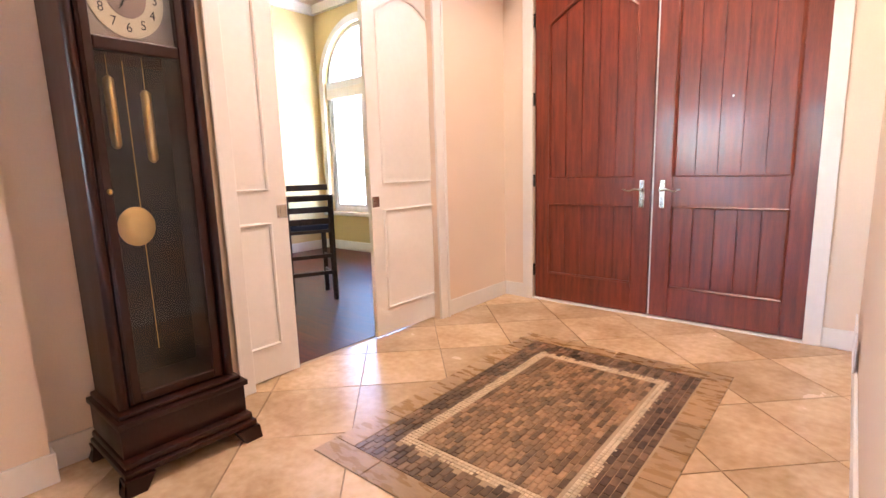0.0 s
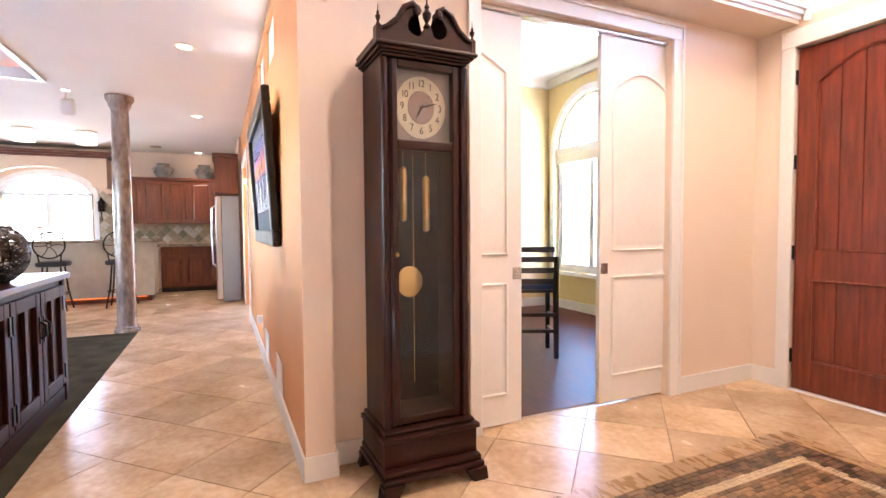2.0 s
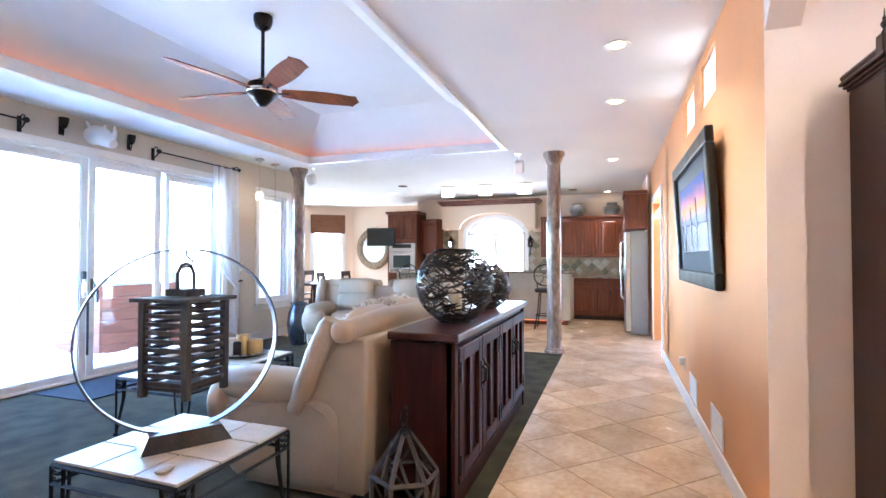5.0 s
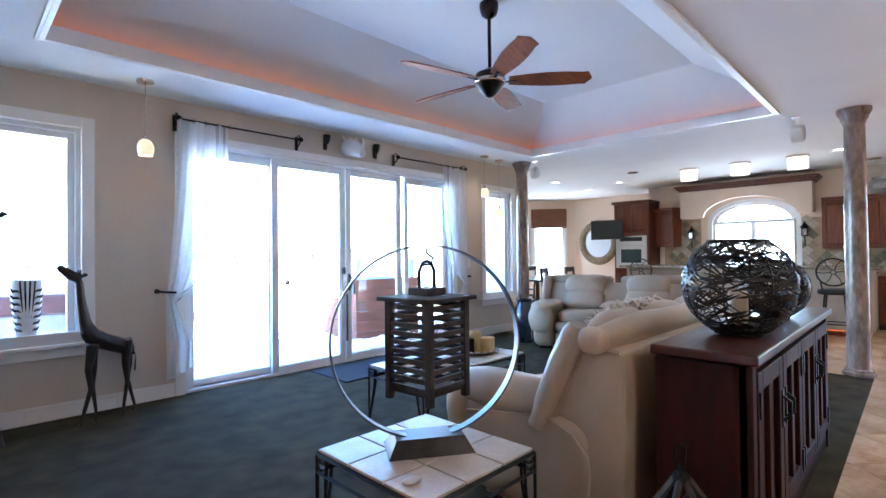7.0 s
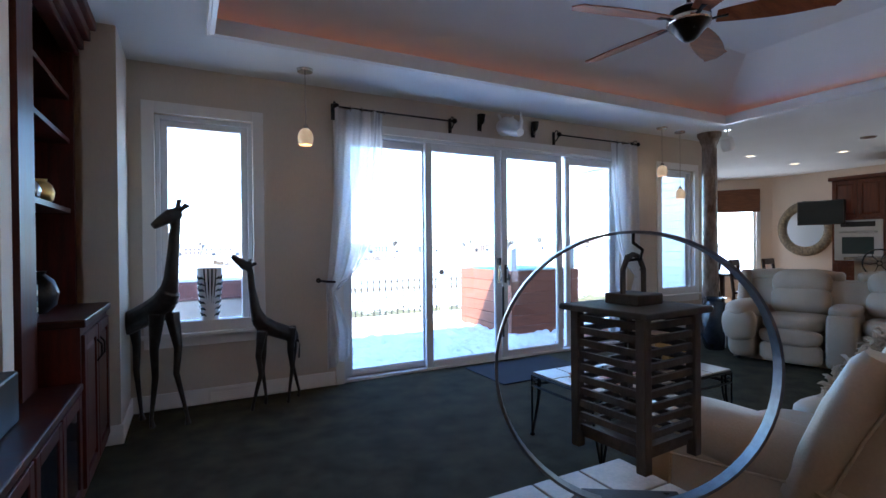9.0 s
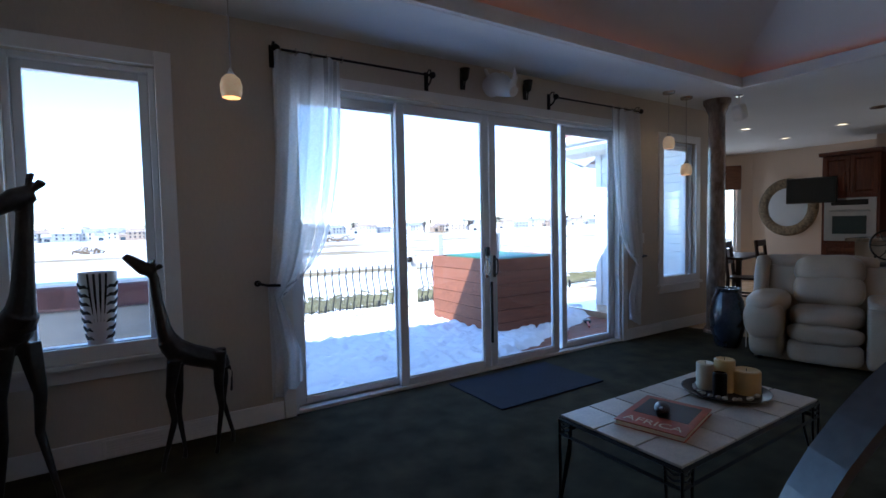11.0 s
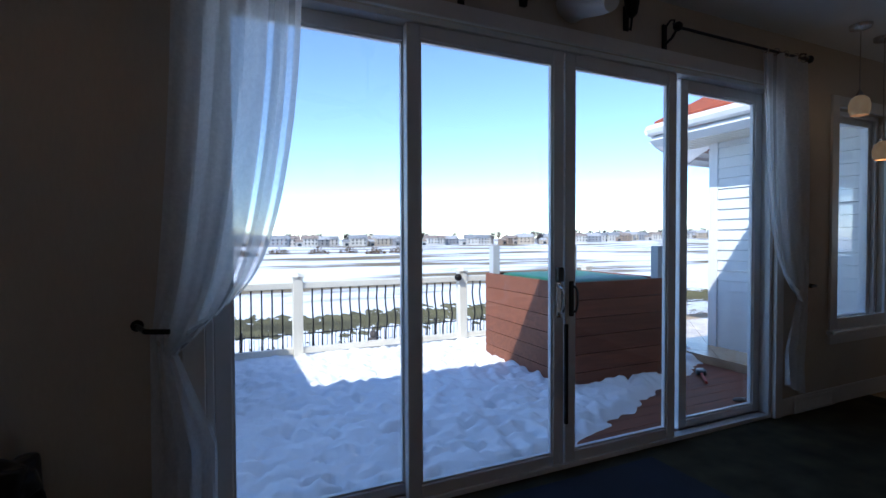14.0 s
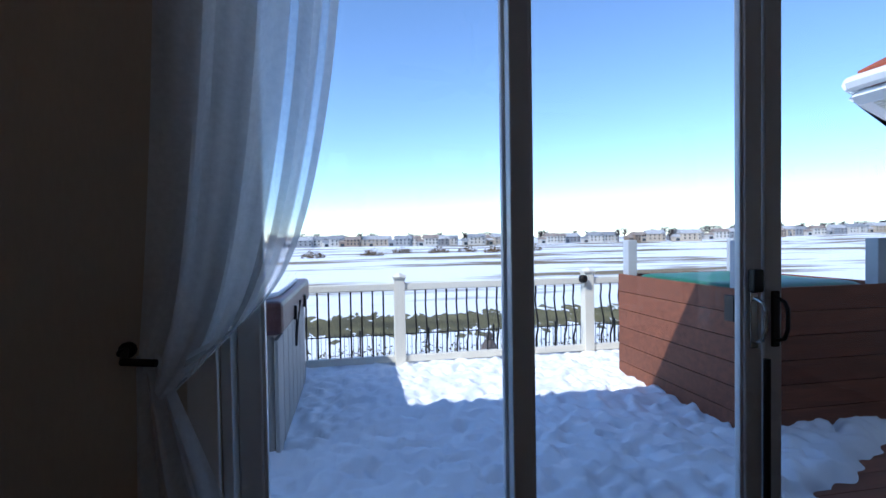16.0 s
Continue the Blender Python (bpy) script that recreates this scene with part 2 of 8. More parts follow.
MOSAIC_DARK = paint("dark_stone_mosaic", (0.155, 0.09, 0.052), 0.35, vary=0.3, scale=14, grain=70, bump=0.15, island=0.6)
MOSAIC_PALE = paint("cream_stone_mosaic", (0.60, 0.46, 0.30), 0.4, vary=0.1, scale=12, grain=60, bump=0.1, island=0.12)
BORDER = paint("veined_border_stone", (0.36, 0.22, 0.11), 0.28, vary=0.14, scale=9, grain=40, bump=0.12, stretch=(1, 3, 1), object_random=0.2)
CARPET = paint("dark_olive_carpet", (0.064, 0.053, 0.030), 1.0, vary=0.3, scale=5, grain=260, bump=0.9, spec=0.1)
DARKWOOD_FLOOR = paint("dark_hardwood", (0.13, 0.036, 0.014), 0.4, spec=0.12, vary=0.35, scale=3, grain=30, stretch=(1, 9, 1), bump=0.04, object_random=0.3)
MAHOGANY = paint("red_mahogany", (0.20, 0.032, 0.012), 0.33, vary=0.3, scale=4, grain=40, stretch=(9, 9, 0.7), bump=0.05, coat=0.25)
CLOCKWOOD = paint("dark_cherry_clock_wood", (0.026, 0.0050, 0.0028), 0.36, vary=0.18, scale=3, grain=40, stretch=(5, 5, 0.4), bump=0.03, spec=0.3, coat=0.1)
CHERRY = paint("cherry_cabinet_wood", (0.17, 0.042, 0.016), 0.35, vary=0.3, scale=4, grain=45, stretch=(8, 8, 0.7), bump=0.04, coat=0.2)
SIDEWOOD = paint("rustic_red_brown_wood", (0.034, 0.0052, 0.0026), 0.55, spec=0.18, vary=0.4, scale=4, grain=35, stretch=(8, 8, 0.6), bump=0.12, coat=0.04)
BUILTIN = paint("dark_built_in_cherry", (0.085, 0.015, 0.006), 0.42, spec=0.25, vary=0.3, scale=4, grain=45, stretch=(8, 8, 0.7), bump=0.04, coat=0.1)
SIDETOP = paint("polished_red_brown_top", (0.060, 0.012, 0.006), 0.36, vary=0.4, scale=4, grain=35, stretch=(0.6, 8, 8), bump=0.06, coat=0.06, spec=0.35)
ESPRESSO = paint("espresso_wood", (0.035, 0.016, 0.010), 0.35, vary=0.3, scale=5, grain=45, stretch=(6, 6, 0.8), bump=0.05)
FANWOOD = paint("walnut_fan_blade", (0.34, 0.105, 0.036), 0.5, vary=0.3, scale=3, grain=40, stretch=(1, 8, 8), bump=0.02, spec=0.3)
IRON = paint("black_wrought_iron", (0.014, 0.013, 0.012), 0.45, metal=0.6, vary=0.3, scale=9, grain=80, bump=0.1)
BRONZE = paint("dark_bronze_metal", (0.035, 0.028, 0.024), 0.3, metal=0.8, vary=0.3, scale=12, grain=90, bump=0.12)
STEEL = paint("brushed_steel", (0.55, 0.55, 0.55), 0.32, metal=1.0, vary=0.02, scale=2, grain=60, stretch=(6, 6, 0.4))
NICKEL = paint("brushed_nickel", (0.60, 0.57, 0.53), 0.25, metal=1.0, vary=0.05, scale=6, grain=60)
RINGSTEEL = paint("grey_hammered_steel", (0.13, 0.14, 0.155), 0.35, metal=0.9, vary=0.2, scale=9, grain=60, bump=0.1)
BRASS = paint("polished_brass", (0.82, 0.57, 0.22), 0.32, metal=1.0, vary=0.1, scale=6, grain=50)
LEATHER = paint("cream_leather", (0.43, 0.33, 0.23), 0.45, vary=0.08, scale=4, grain=110, bump=0.22)
FUR = paint("cream_shaggy_fur", (0.62, 0.52, 0.42), 0.95, vary=0.12, scale=12, grain=160, bump=0.9, spec=0.1)
STONE_COL = paint("marbled_column", (0.27, 0.21, 0.17), 0.25, vary=0.5, scale=4, grain=14, stretch=(2.4, 2.4, 0.9), colour2=(0.10, 0.065, 0.045), coat=0.3)
TRAV = paint("pale_travertine_top", (0.56, 0.49, 0.40), 0.35, vary=0.14, scale=8, grain=70, bump=0.15, object_random=0.08)
BLACKPL = paint("black_plastic", (0.012, 0.012, 0.013), 0.35, vary=0.15, scale=6)
GREYWOOD = paint("weathered_grey_wood", (0.052, 0.043, 0.038), 0.65, vary=0.35, scale=5, grain=50, stretch=(6, 6, 1), bump=0.25)
SNOW = paint("trodden_snow", (0.86, 0.88, 0.92), 0.7, vary=0.03, scale=2.5, grain=60, bump=0.35)
DECK = paint("red_brown_deck_board", (0.22, 0.075, 0.038), 0.7, vary=0.2, scale=4, grain=50, stretch=(0.6, 6, 6), bump=0.15, object_random=0.12)
SIDING = paint("white_vinyl_siding", (0.74, 0.76, 0.76), 0.5, vary=0.03, scale=3, grain=60, bump=0.05)
POSTVINYL = paint("almond_vinyl_post", (0.72, 0.68, 0.58), 0.45, vary=0.04, scale=4, grain=50)
ROOFRED = paint("red_asphalt_shingle", (0.36, 0.085, 0.040), 0.9, vary=0.25, scale=8, grain=90, bump=0.5, object_random=0.15)
PANE = clear("window_pane")
CLOCKGLASS = clear("clock_glass", (0.92, 0.93, 0.95), 0.02, 0.035)
SHEER = sheer("white_sheer_cloth", (0.82, 0.82, 0.82), 0.17)
OPENWORK = sheer("openwork_sheer_band", (0.82, 0.82, 0.82), 0.55)
GLOBEMETAL = paint("openwork_bronze_wire", (0.055, 0.047, 0.042), 0.35, metal=0.8, vary=0.3, scale=12, grain=90)
MIRROR = paint("silvered_mirror", (0.85, 0.86, 0.87), 0.03, metal=1.0, vary=0.0)
COVE = glow("orange_cove_light", (1.0, 0.25, 0.06), 0.045)
CANGLOW = glow("warm_can_lamp", (1.0, 0.78, 0.52), 0.9)

# ---- the setting ----
def wall(name, axis, lo, hi, a0, a1, z0, z1, material, holes=(), label="", arches=()):
    """A wall of some thickness lo..hi on an axis, along a0..a1, with rectangular holes (a, b, z, top) and round tops (centre, half width, spring, rise)."""
    bm = bmesh.new()
    cuts = sorted({a0, a1, *(h[0] for h in holes), *(h[1] for h in holes)})
    for u, v in zip(cuts, cuts[1:]):
        gaps = sorted((h[2], h[3]) for h in holes if h[0] <= u and h[1] >= v)
        level = z0
        for g0, g1 in (*gaps, (z1, z1)):
            if g0 - level > 1e-4:
                if axis == "x":
                    box(bm, lo, hi, u, v, level, g0)
                else:
                    box(bm, u, v, lo, hi, level, g0)
            level = g1
    for c, w, spring, rise in arches:
        n = 14
        for side in (-1, 1):
            for k in range(n):
                t0, t1 = math.pi / 2 * k / n, math.pi / 2 * (k + 1) / n
                p0 = (c + side * w * math.cos(t0), spring + rise * math.sin(t0))
                p1 = (c + side * w * math.cos(t1), spring + rise * math.sin(t1))
                slab(bm, [p0, p1, (p1[0], spring + rise), (p0[0], spring + rise)], axis, lo, hi)
    return solid(name, bm, material, label or "plain painted wall", "wall", "structure")


def trim(name, runs, material=WHITE, label="white painted trim"):
    """Boards of the setting: boxes (x0, x1, y0, y1, z0, z1) joined."""
    bm = bmesh.new()
    for r in runs:
        box(bm, *r, bevel=0.004)
    return solid(name, bm, material, label, "trim", "structure")


H = 2.74
YP = -5.82          # inner face of the patio wall
XC = -2.15          # foyer side of the clock wall
YF = 3.41           # foyer side of the front wall
# floors
floor = solid("floor", bm_box(-12.4, 2.4, -1.25, YF + 0.14, -0.12, -0.008), GROUT, "tan travertine tile floor laid on the diagonal", "floor", "structure")
solid("floor_kitchen_base", bm_box(-12.4, -6.35, -9.4, -1.25, -0.12, -0.008), GROUT, "tan tile floor of the kitchen", "floor", "structure")
solid("floor_carpet", bm_box(-6.35, 1.2, -5.99, -1.25, -0.12, 0.004), CARPET, "dark olive carpet of the living room", "floor", "structure")
solid("floor_dining", bm_box(-6.2, XC - 0.14, 0.0, 4.5, -0.12, -0.006), DARKWOOD_FLOOR, "dark hardwood dining room floor", "floor", "structure")
# patio wall with window, four-panel door and window
wall("wall_patio", "y", YP - 0.16, YP, -7.0, 0.9, 0, H, LINEN, [(-0.67, 0.05, 0.60, 2.35), (-5.10, -1.45, 0.0, 2.385), (-6.55, -5.86, 0.58, 2.30)], "beige painted wall with patio door and two windows")
# orange hall wall, with two small square lights high up and a doorway
wall("wall_hall", "y", 0.0, 0.13, -8.6, -2.05, 0, H, ORANGE, [(-8.0, -6.6, 0, 2.15), (-3.62, -3.08, 2.34, 2.66), (-4.42, -3.92, 2.34, 2.66)], "orange painted hall wall")
wall("wall_hall_return", "y", -0.05, 0.13, -12.3, -8.6, 0, H, CREAM)
bm = bmesh.new()
slab(bm, [(-2.05, 2.24), (-1.72, 2.60), (-0.08, 2.60), (0.25, 2.24), (0.25, H), (-2.05, H)], "y", 0.0, 0.13)
solid("wall_opening_header", bm, CREAM, "cream painted opening header with clipped corners", "wall", "structure")
solid("wall_opening_post", bm_box(-2.05 - 0.11, -2.05, 0.131, 0.14, 0, H), CREAM, "cream painted wall end", "wall", "structure")
solid("wall_opening_end", bm_box(-2.05, -2.046, -0.002, 0.132, 0, H), CREAM, "cream painted wall end", "wall", "structure")
wall("wall_foyer_side", "x", 0.25, 0.40, 0.0, YF + 0.2, 0, 4.2, CREAM)
wall("wall_clock", "x", XC - 0.14, XC, 0.14, 4.5, 0, 4.2, CREAM, [(1.0, 2.5, 0, 2.47)], "cream painted wall with a pocket door opening")
wall("wall_front", "y", YF, YF + 0.16, XC, 0.25, 0, 4.2, CREAM, [(-1.88, 0.01, 0, 2.46), (-1.80, -0.07, 2.66, 3.6)], "cream painted front wall with double doors and transom")
wall("wall_foyer_over", "y", 0.0, 0.13, -2.3, 0.4, H, 4.2, CREAM)
solid("ceiling_foyer", bm_box(-2.3, 0.4, 0, YF + 0.16, 4.2, 4.3), CEIL, "white foyer ceiling", "ceiling", "structure")
solid("ceiling_foyer_ledge", bm_box(XC, -1.86, 0.14, YF, 2.615, 2.70), CREAM, "cream ledge over the pocket doors", "ceiling", "structure")
trim("trim_foyer_crown", [(-1.86, -1.84, 0.14, YF, 2.64, 2.72), (-1.84, -1.815, 0.14, YF, 2.665, 2.72), (-1.815, -1.79, 0.14, YF, 2.695, 2.72)])
# dining room
DW = (-5.69, -4.25)
wall("wall_dining_front", "y", 4.25, 4.41, -6.0, XC - 0.14, 0, 3.4, YELLOW, [(*DW, 0.55, 3.05)], "yellow dining room wall with an arched window", arches=[((DW[0] + DW[1]) / 2, (DW[1] - DW[0]) / 2, 2.33, 0.72)])
wall("wall_dining_far", "x", -6.0, -5.85, 0.0, 4.25, 0, 3.4, YELLOW)
wall("wall_dining_back", "y", 0.132, 0.2, -5.85, XC - 0.14, 0, 3.4, YELLOW)
solid("wall_dining_inner", bm_box(XC - 0.146, XC - 0.14, 0.2, 1.0, 0, 3.4), YELLOW, "yellow dining room wall", "wall", "structure")
solid("ceiling_dining", bm_box(-6.0, XC - 0.14, 0.13, 4.41, 3.4, 3.5), CEIL, "white dining room ceiling", "ceiling", "structure")
trim("trim_dining_crown", [(-5.85, XC - 0.15, 4.19, 4.25, 3.28, 3.4), (-5.85, -5.79, 0.2, 4.19, 3.28, 3.4)])
trim("trim_dining_base", [(-5.85, XC - 0.15, 4.235, 4.25, 0, 0.13), (-5.85, -5.835, 0.2, 4.235, 0, 0.13)])
# kitchen and breakfast nook shell
wall("wall_kitchen", "x", -11.6, -10.95, -5.0, 0.0, 0, H, CREAM, [(-3.95, -2.53, 1.0, 2.24)], "cream kitchen wall with an arched window", arches=[(-3.24, 0.71, 1.86, 0.38)])
wall("wall_nook", "x", -12.0, -11.88, -7.65, -5.35, 0, H, CREAM)
bm = bmesh.new()
for a, b, z0, z1 in ((0, 0.30, 0, H), (0.30, 1.12, 0, 0.55), (0.30, 1.12, 2.15, H), (1.12, 1.7, 0, H)):
    box(bm, a, b, -0.14, 0, z0, z1)
bmesh.ops.transform(bm, matrix=pose(-11.88, -7.60, 0, 0, 0, -52), verts=bm.verts)
solid("wall_bay", bm, CREAM, "angled cream wall with the nook window", "wall", "structure")
wall("wall_nook_south", "y", -9.1, -8.94, -10.9, -9.7, 0, H, CREAM)
wall("wall_nook_east", "x", -7.0, -6.9, -7.64, YP - 0.161, 0, H, SIDING, label="white siding wall of the nook")
bm = bmesh.new()
box(bm, 0, 3.1, -0.1, 0, 0, H)
bmesh.ops.transform(bm, matrix=pose(-6.95, -7.60, 0, 0, 0, 205), verts=bm.verts)
solid("wall_bay_east", bm, SIDING, "angled white siding wall of the nook bay", "wall", "structure")
solid("wall_nook_inner", bm_box(-7.02, -7.0, -7.55, YP - 0.16, 0, H), CREAM, "cream nook wall", "wall", "structure")
# closing walls behind the camera, unseen and orange so that they bounce less light
wall("wall_east", "x", 1.0, 1.15, -6.0, -1.9, 0, H, ORANGE)
wall("wall_back", "y", -2.02, -1.9, 1.0, 2.4, 0, H, ORANGE)
wall("wall_far_east", "x", 2.3, 2.4, -1.9, 0.13, 0, H, ORANGE)
wall("wall_back_north", "y", 0.0, 0.13, 0.4, 2.4, 0, H, ORANGE)
wall("wall_wing", "x", 0.23, 0.42, YP, -5.19, 0, H, LINEN, label="beige wing wall beside the built-in cabinets")
# main ceiling with a vaulted tray
TX0, TX1, TY0, TY1 = -6.0, -0.315, -5.02, -1.95
bm = bmesh.new()
G = 0.12
for r in ((-12.0, TX0 - G, YP - 0.16, 0.0), (TX1 + G, 2.4, -6.0, 0.0), (TX0 - G, TX1 + G, -6.0, TY0 - G), (TX0 - G, TX1 + G, TY1 + G, 0.0)):
    box(bm, *r[:2], *r[2:], H, H + 0.12)
slab(bm, [(-12.0, YP - 0.16), (-12.0, -7.65), (-10.9, -9.08), (-9.75, -9.0), (-6.95, -7.64), (-6.92, YP - 0.16)], "z", H, H + 0.12)
for r in ((TX0 - G, TX0, TY0 - G, TY1 + G), (TX1, TX1 + G, TY0 - G, TY1 + G), (TX0, TX1, TY0 - G, TY0), (TX0, TX1, TY1, TY1 + G)):
    box(bm, *r, H, H + 0.02)
IN, Z1, Z2, SL = 0.12, 2.859, 3.26, 0.62
low = [(TX0 - IN, TY0 - IN), (TX1 + IN, TY0 - IN), (TX1 + IN, TY1 + IN), (TX0 - IN, TY1 + IN)]
high = [(TX0 + SL, TY0 + SL), (TX1 - SL, TY0 + SL), (TX1 - SL, TY1 - SL), (TX0 + SL, TY1 - SL)]
va = [bm.verts.new((*p, Z1)) for p in low]
vb = [bm.verts.new((*p, Z2)) for p in high]
for k in range(4):
    bm.faces.new((va[k], va[(k + 1) % 4], vb[(k + 1) % 4], vb[k]))
bm.faces.new(vb)
made = bmesh.ops.extrude_face_region(bm, geom=[f for f in bm.faces if all(v in va or v in vb for v in f.verts)], use_keep_orig=True)
bmesh.ops.translate(bm, vec=(0, 0, 0.1), verts=[g for g in made["geom"] if isinstance(g, bmesh.types.BMVert)])
solid("ceiling", bm, CEIL, "white ceiling with a vaulted tray", "ceiling", "structure")
# lip of the tray, with a cove strip behind it
E3 = 0.03
trim("trim_tray_lip", [(TX0, TX0 + 0.035, TY0, TY1, H - 0.02, 2.83), (TX1 - 0.035, TX1, TY0, TY1, H - 0.02, 2.83), (TX0 + 0.035, TX1 - 0.035, TY0, TY0 + 0.035, H - 0.02, 2.83), (TX0 + 0.035, TX1 - 0.035, TY1 - 0.035, TY1, H - 0.02, 2.83),
                       (TX0 - 0.02, TX0, TY0 - 0.02, TY1 + 0.02, H - 0.022, H - 0.002), (TX1, TX1 + 0.02, TY0 - 0.02, TY1 + 0.02, H - 0.022, H - 0.002), (TX0, TX1, TY0 - 0.02, TY0, H - 0.022, H - 0.002), (TX0, TX1, TY1, TY1 + 0.02, H - 0.022, H - 0.002)], label="white moulded lip of the ceiling tray")
bm = bmesh.new()
for r in ((TX0 - 0.06, TX0 - 0.03, TY0, TY1), (TX1 + 0.03, TX1 + 0.06, TY0, TY1), (TX0, TX1, TY0 - 0.06, TY0 - 0.03), (TX0, TX1, TY1 + 0.03, TY1 + 0.06)):
    box(bm, *r, 2.775, 2.80)
solid("cove_light_strip", bm, COVE, "orange rope light in the ceiling cove", "light", "structure")
# roof over the whole, its eaves shading the deck
bm = bmesh.new()
slab(bm, [(-6.34, 2.62), (-6.34, 2.74), (0.1, 5.0), (0.1, 4.84)], "x", -6.9, 2.6)
# overhangs past the front wall are added unseen, to block sun from transom and dining window
for r in ((-2.4, 0.6, 0.0, 4.0, 4.31, 4.5), (-6.4, -2.4, 0.0, 6.3, 3.51, 3.7), (-2.4, 1.2, 3.6, 6.2, 3.75, 3.9), (-12.2, -6.2, 0.0, 0.3, 2.87, 3.0), (-12.3, -6.9, -6.0, 0.1, 2.87, 3.0), (0.6, 2.6, -6.0, 0.2, 2.87, 3.0)):
    box(bm, *r)
solid("roof", bm, ROOFRED, "red shingled roof of the house, with unseen front overhangs added against the sun", "roof", "structure")
eave = thing("eave", "white vinyl eave with gutter over the deck", "eave", kind="structure")
part("soffit", bm_box(-6.86, 2.6, -6.33, YP - 0.165, 2.505, 2.525), VINYL, eave)
part("fascia", bm_box(-6.86, 2.6, -6.352, -6.332, 2.49, 2.66, bevel=0.003), VINYL, eave)
part("gutter", bm_box(-6.86, 2.6, -6.45, -6.354, 2.55, 2.65, bevel=0.02), VINYL, eave)
for k in range(3):
    part("soffit_groove", bm_box(-6.86, 2.6, -6.08 - 0.09 * k, -6.072 - 0.09 * k, 2.50, 2.504), POSTVINYL, eave)
# baseboards
B = 0.014
trim("baseboard", [(-6.6, -2.05, -B, 0, 0, 0.11), (XC, XC + B, 0.15, 0.93, 0, 0.12), (XC, XC + B, 2.58, YF, 0, 0.12), (XC + B, -1.95, YF - B, YF, 0, 0.12), (0.08, 0.25, YF - B, YF, 0, 0.12), (0.25 - B, 0.25, 0.15, YF - B, 0, 0.12),
                   (-2.046, -2.046 + B, -B, 0.145, 0, 0.12), (-2.15, -2.046 + B, 0.14, 0.14 + B, 0, 0.12),
                   (-1.365, 0.23, YP, YP + B, 0, 0.13), (-7.0, -5.185, YP, YP + B, 0, 0.13), (0.23 - B, 0.23, YP + B, -5.19, 0, 0.13), (0.23 - B, 0.42, -5.19, -5.19 + B, 0, 0.13)], label="white painted baseboard")
# casings
trim("trim_pocket_casing", [(XC, XC + 0.02, 0.93, 1.0, 0, 2.47), (XC, XC + 0.02, 2.5, 2.58, 0, 2.47), (XC, XC + 0.02, 0.93, 2.58, 2.47, 2.55), (XC + 0.02, XC + 0.032, 0.915, 0.935, 0, 2.55), (XC + 0.02, XC + 0.032, 2.575, 2.595, 0, 2.55), (XC + 0.02, XC + 0.034, 0.915, 2.595, 2.55, 2.575)])
trim("trim_front_casing", [(-1.96, -1.87, YF - 0.02, YF, 0, 2.46), (0.0, 0.09, YF - 0.02, YF, 0, 2.46), (-1.96, 0.09, YF - 0.022, YF, 2.46, 2.58), (-1.82, -1.78, YF - 0.02, YF, 2.62, 3.64), (-0.09, -0.05, YF - 0.02, YF, 2.62, 3.64), (-1.88, 0.01, YF - 0.01, YF + 0.14, -0.006, 0.006)])
trim("trim_hall_doorway", [(-6.6, -6.5, -0.02, 0, 0, 2.25), (-8.1, -8.0, -0.02, 0, 0, 2.25), (-8.0, -6.6, -0.02, 0, 2.15, 2.25)])
solid("wall_hall_beyond", bm_box(-8.3, -6.3, 0.9, 1.0, 0, 2.6), CREAM, "cream wall past the hall doorway", "wall", "structure")


def frame_rect(bm, axis, w0, w1, a0, a1, z0, z1, t, bevel=0.004):
    """Four boards round an opening: w is the depth on the axis."""
    for u0, u1, v0, v1 in ((a0, a0 + t, z0, z1), (a1 - t, a1, z0, z1), (a0 + t, a1 - t, z0, z0 + t), (a0 + t, a1 - t, z1 - t, z1)):
        if axis == "y":
            box(bm, u0, u1, w0, w1, v0, v1, bevel)
        else:
            box(bm, w0, w1, u0, u1, v0, v1, bevel)


def pane(parent, axis, w, a0, a1, z0, z1):
    bm = bmesh.new()
    if axis == "y":
        box(bm, a0, a1, w - 0.003, w + 0.003, z0, z1)
    else:
        box(bm, w - 0.003, w + 0.003, a0, a1, z0, z1)
    ob = part("pane", bm, PANE, parent)
    ob.visible_shadow = False
    return ob


def patio_window(name, a0, a1, z0, z1, label):
    ob = thing(name, label, "window", kind="structure")
    y = YP
    bm = bmesh.new()
    t = 0.09
    frame_rect(bm, "y", y, y + 0.02, a0 - t, a1 + t, z0 - 0.0, z1 + t, t)
    part("casing", bm, WHITE, ob)
    bm = bmesh.new()
    box(bm, a0 - 0.11, a1 + 0.11, y - 0.10, y + 0.05, z0 - 0.03, z0, 0.006)
    box(bm, a0 - 0.09, a1 + 0.09, y, y + 0.018, z0 - 0.11, z0 - 0.032, 0.004)
    part("window_sill", bm, WHITE, ob)
    bm = bmesh.new()
    frame_rect(bm, "y", y - 0.15, y - 0.04, a0, a1, z0, z1, 0.035)
    frame_rect(bm, "y", y - 0.13, y - 0.07, a0 + 0.036, a1 - 0.036, z0 + 0.036, z1 - 0.036, 0.05)
    part("window_frame", bm, VINYL, ob)
    pane(ob, "y", y - 0.10, a0 + 0.08, a1 - 0.08, z0 + 0.08, z1 - 0.08)
    bm = bmesh.new()
    box(bm, a0 + 0.16, a0 + 0.30, y - 0.068, y - 0.03, z0 + 0.005, z0 + 0.03, 0.006)
    tube(bm, [(a0 + 0.2, y - 0.04, z0 + 0.03), (a0 + 0.26, y - 0.02, z0 + 0.045), (a0 + 0.32, y - 0.02, z0 + 0.04)], 0.007, 6)
    part("crank", bm, VINYL, ob)
    return ob


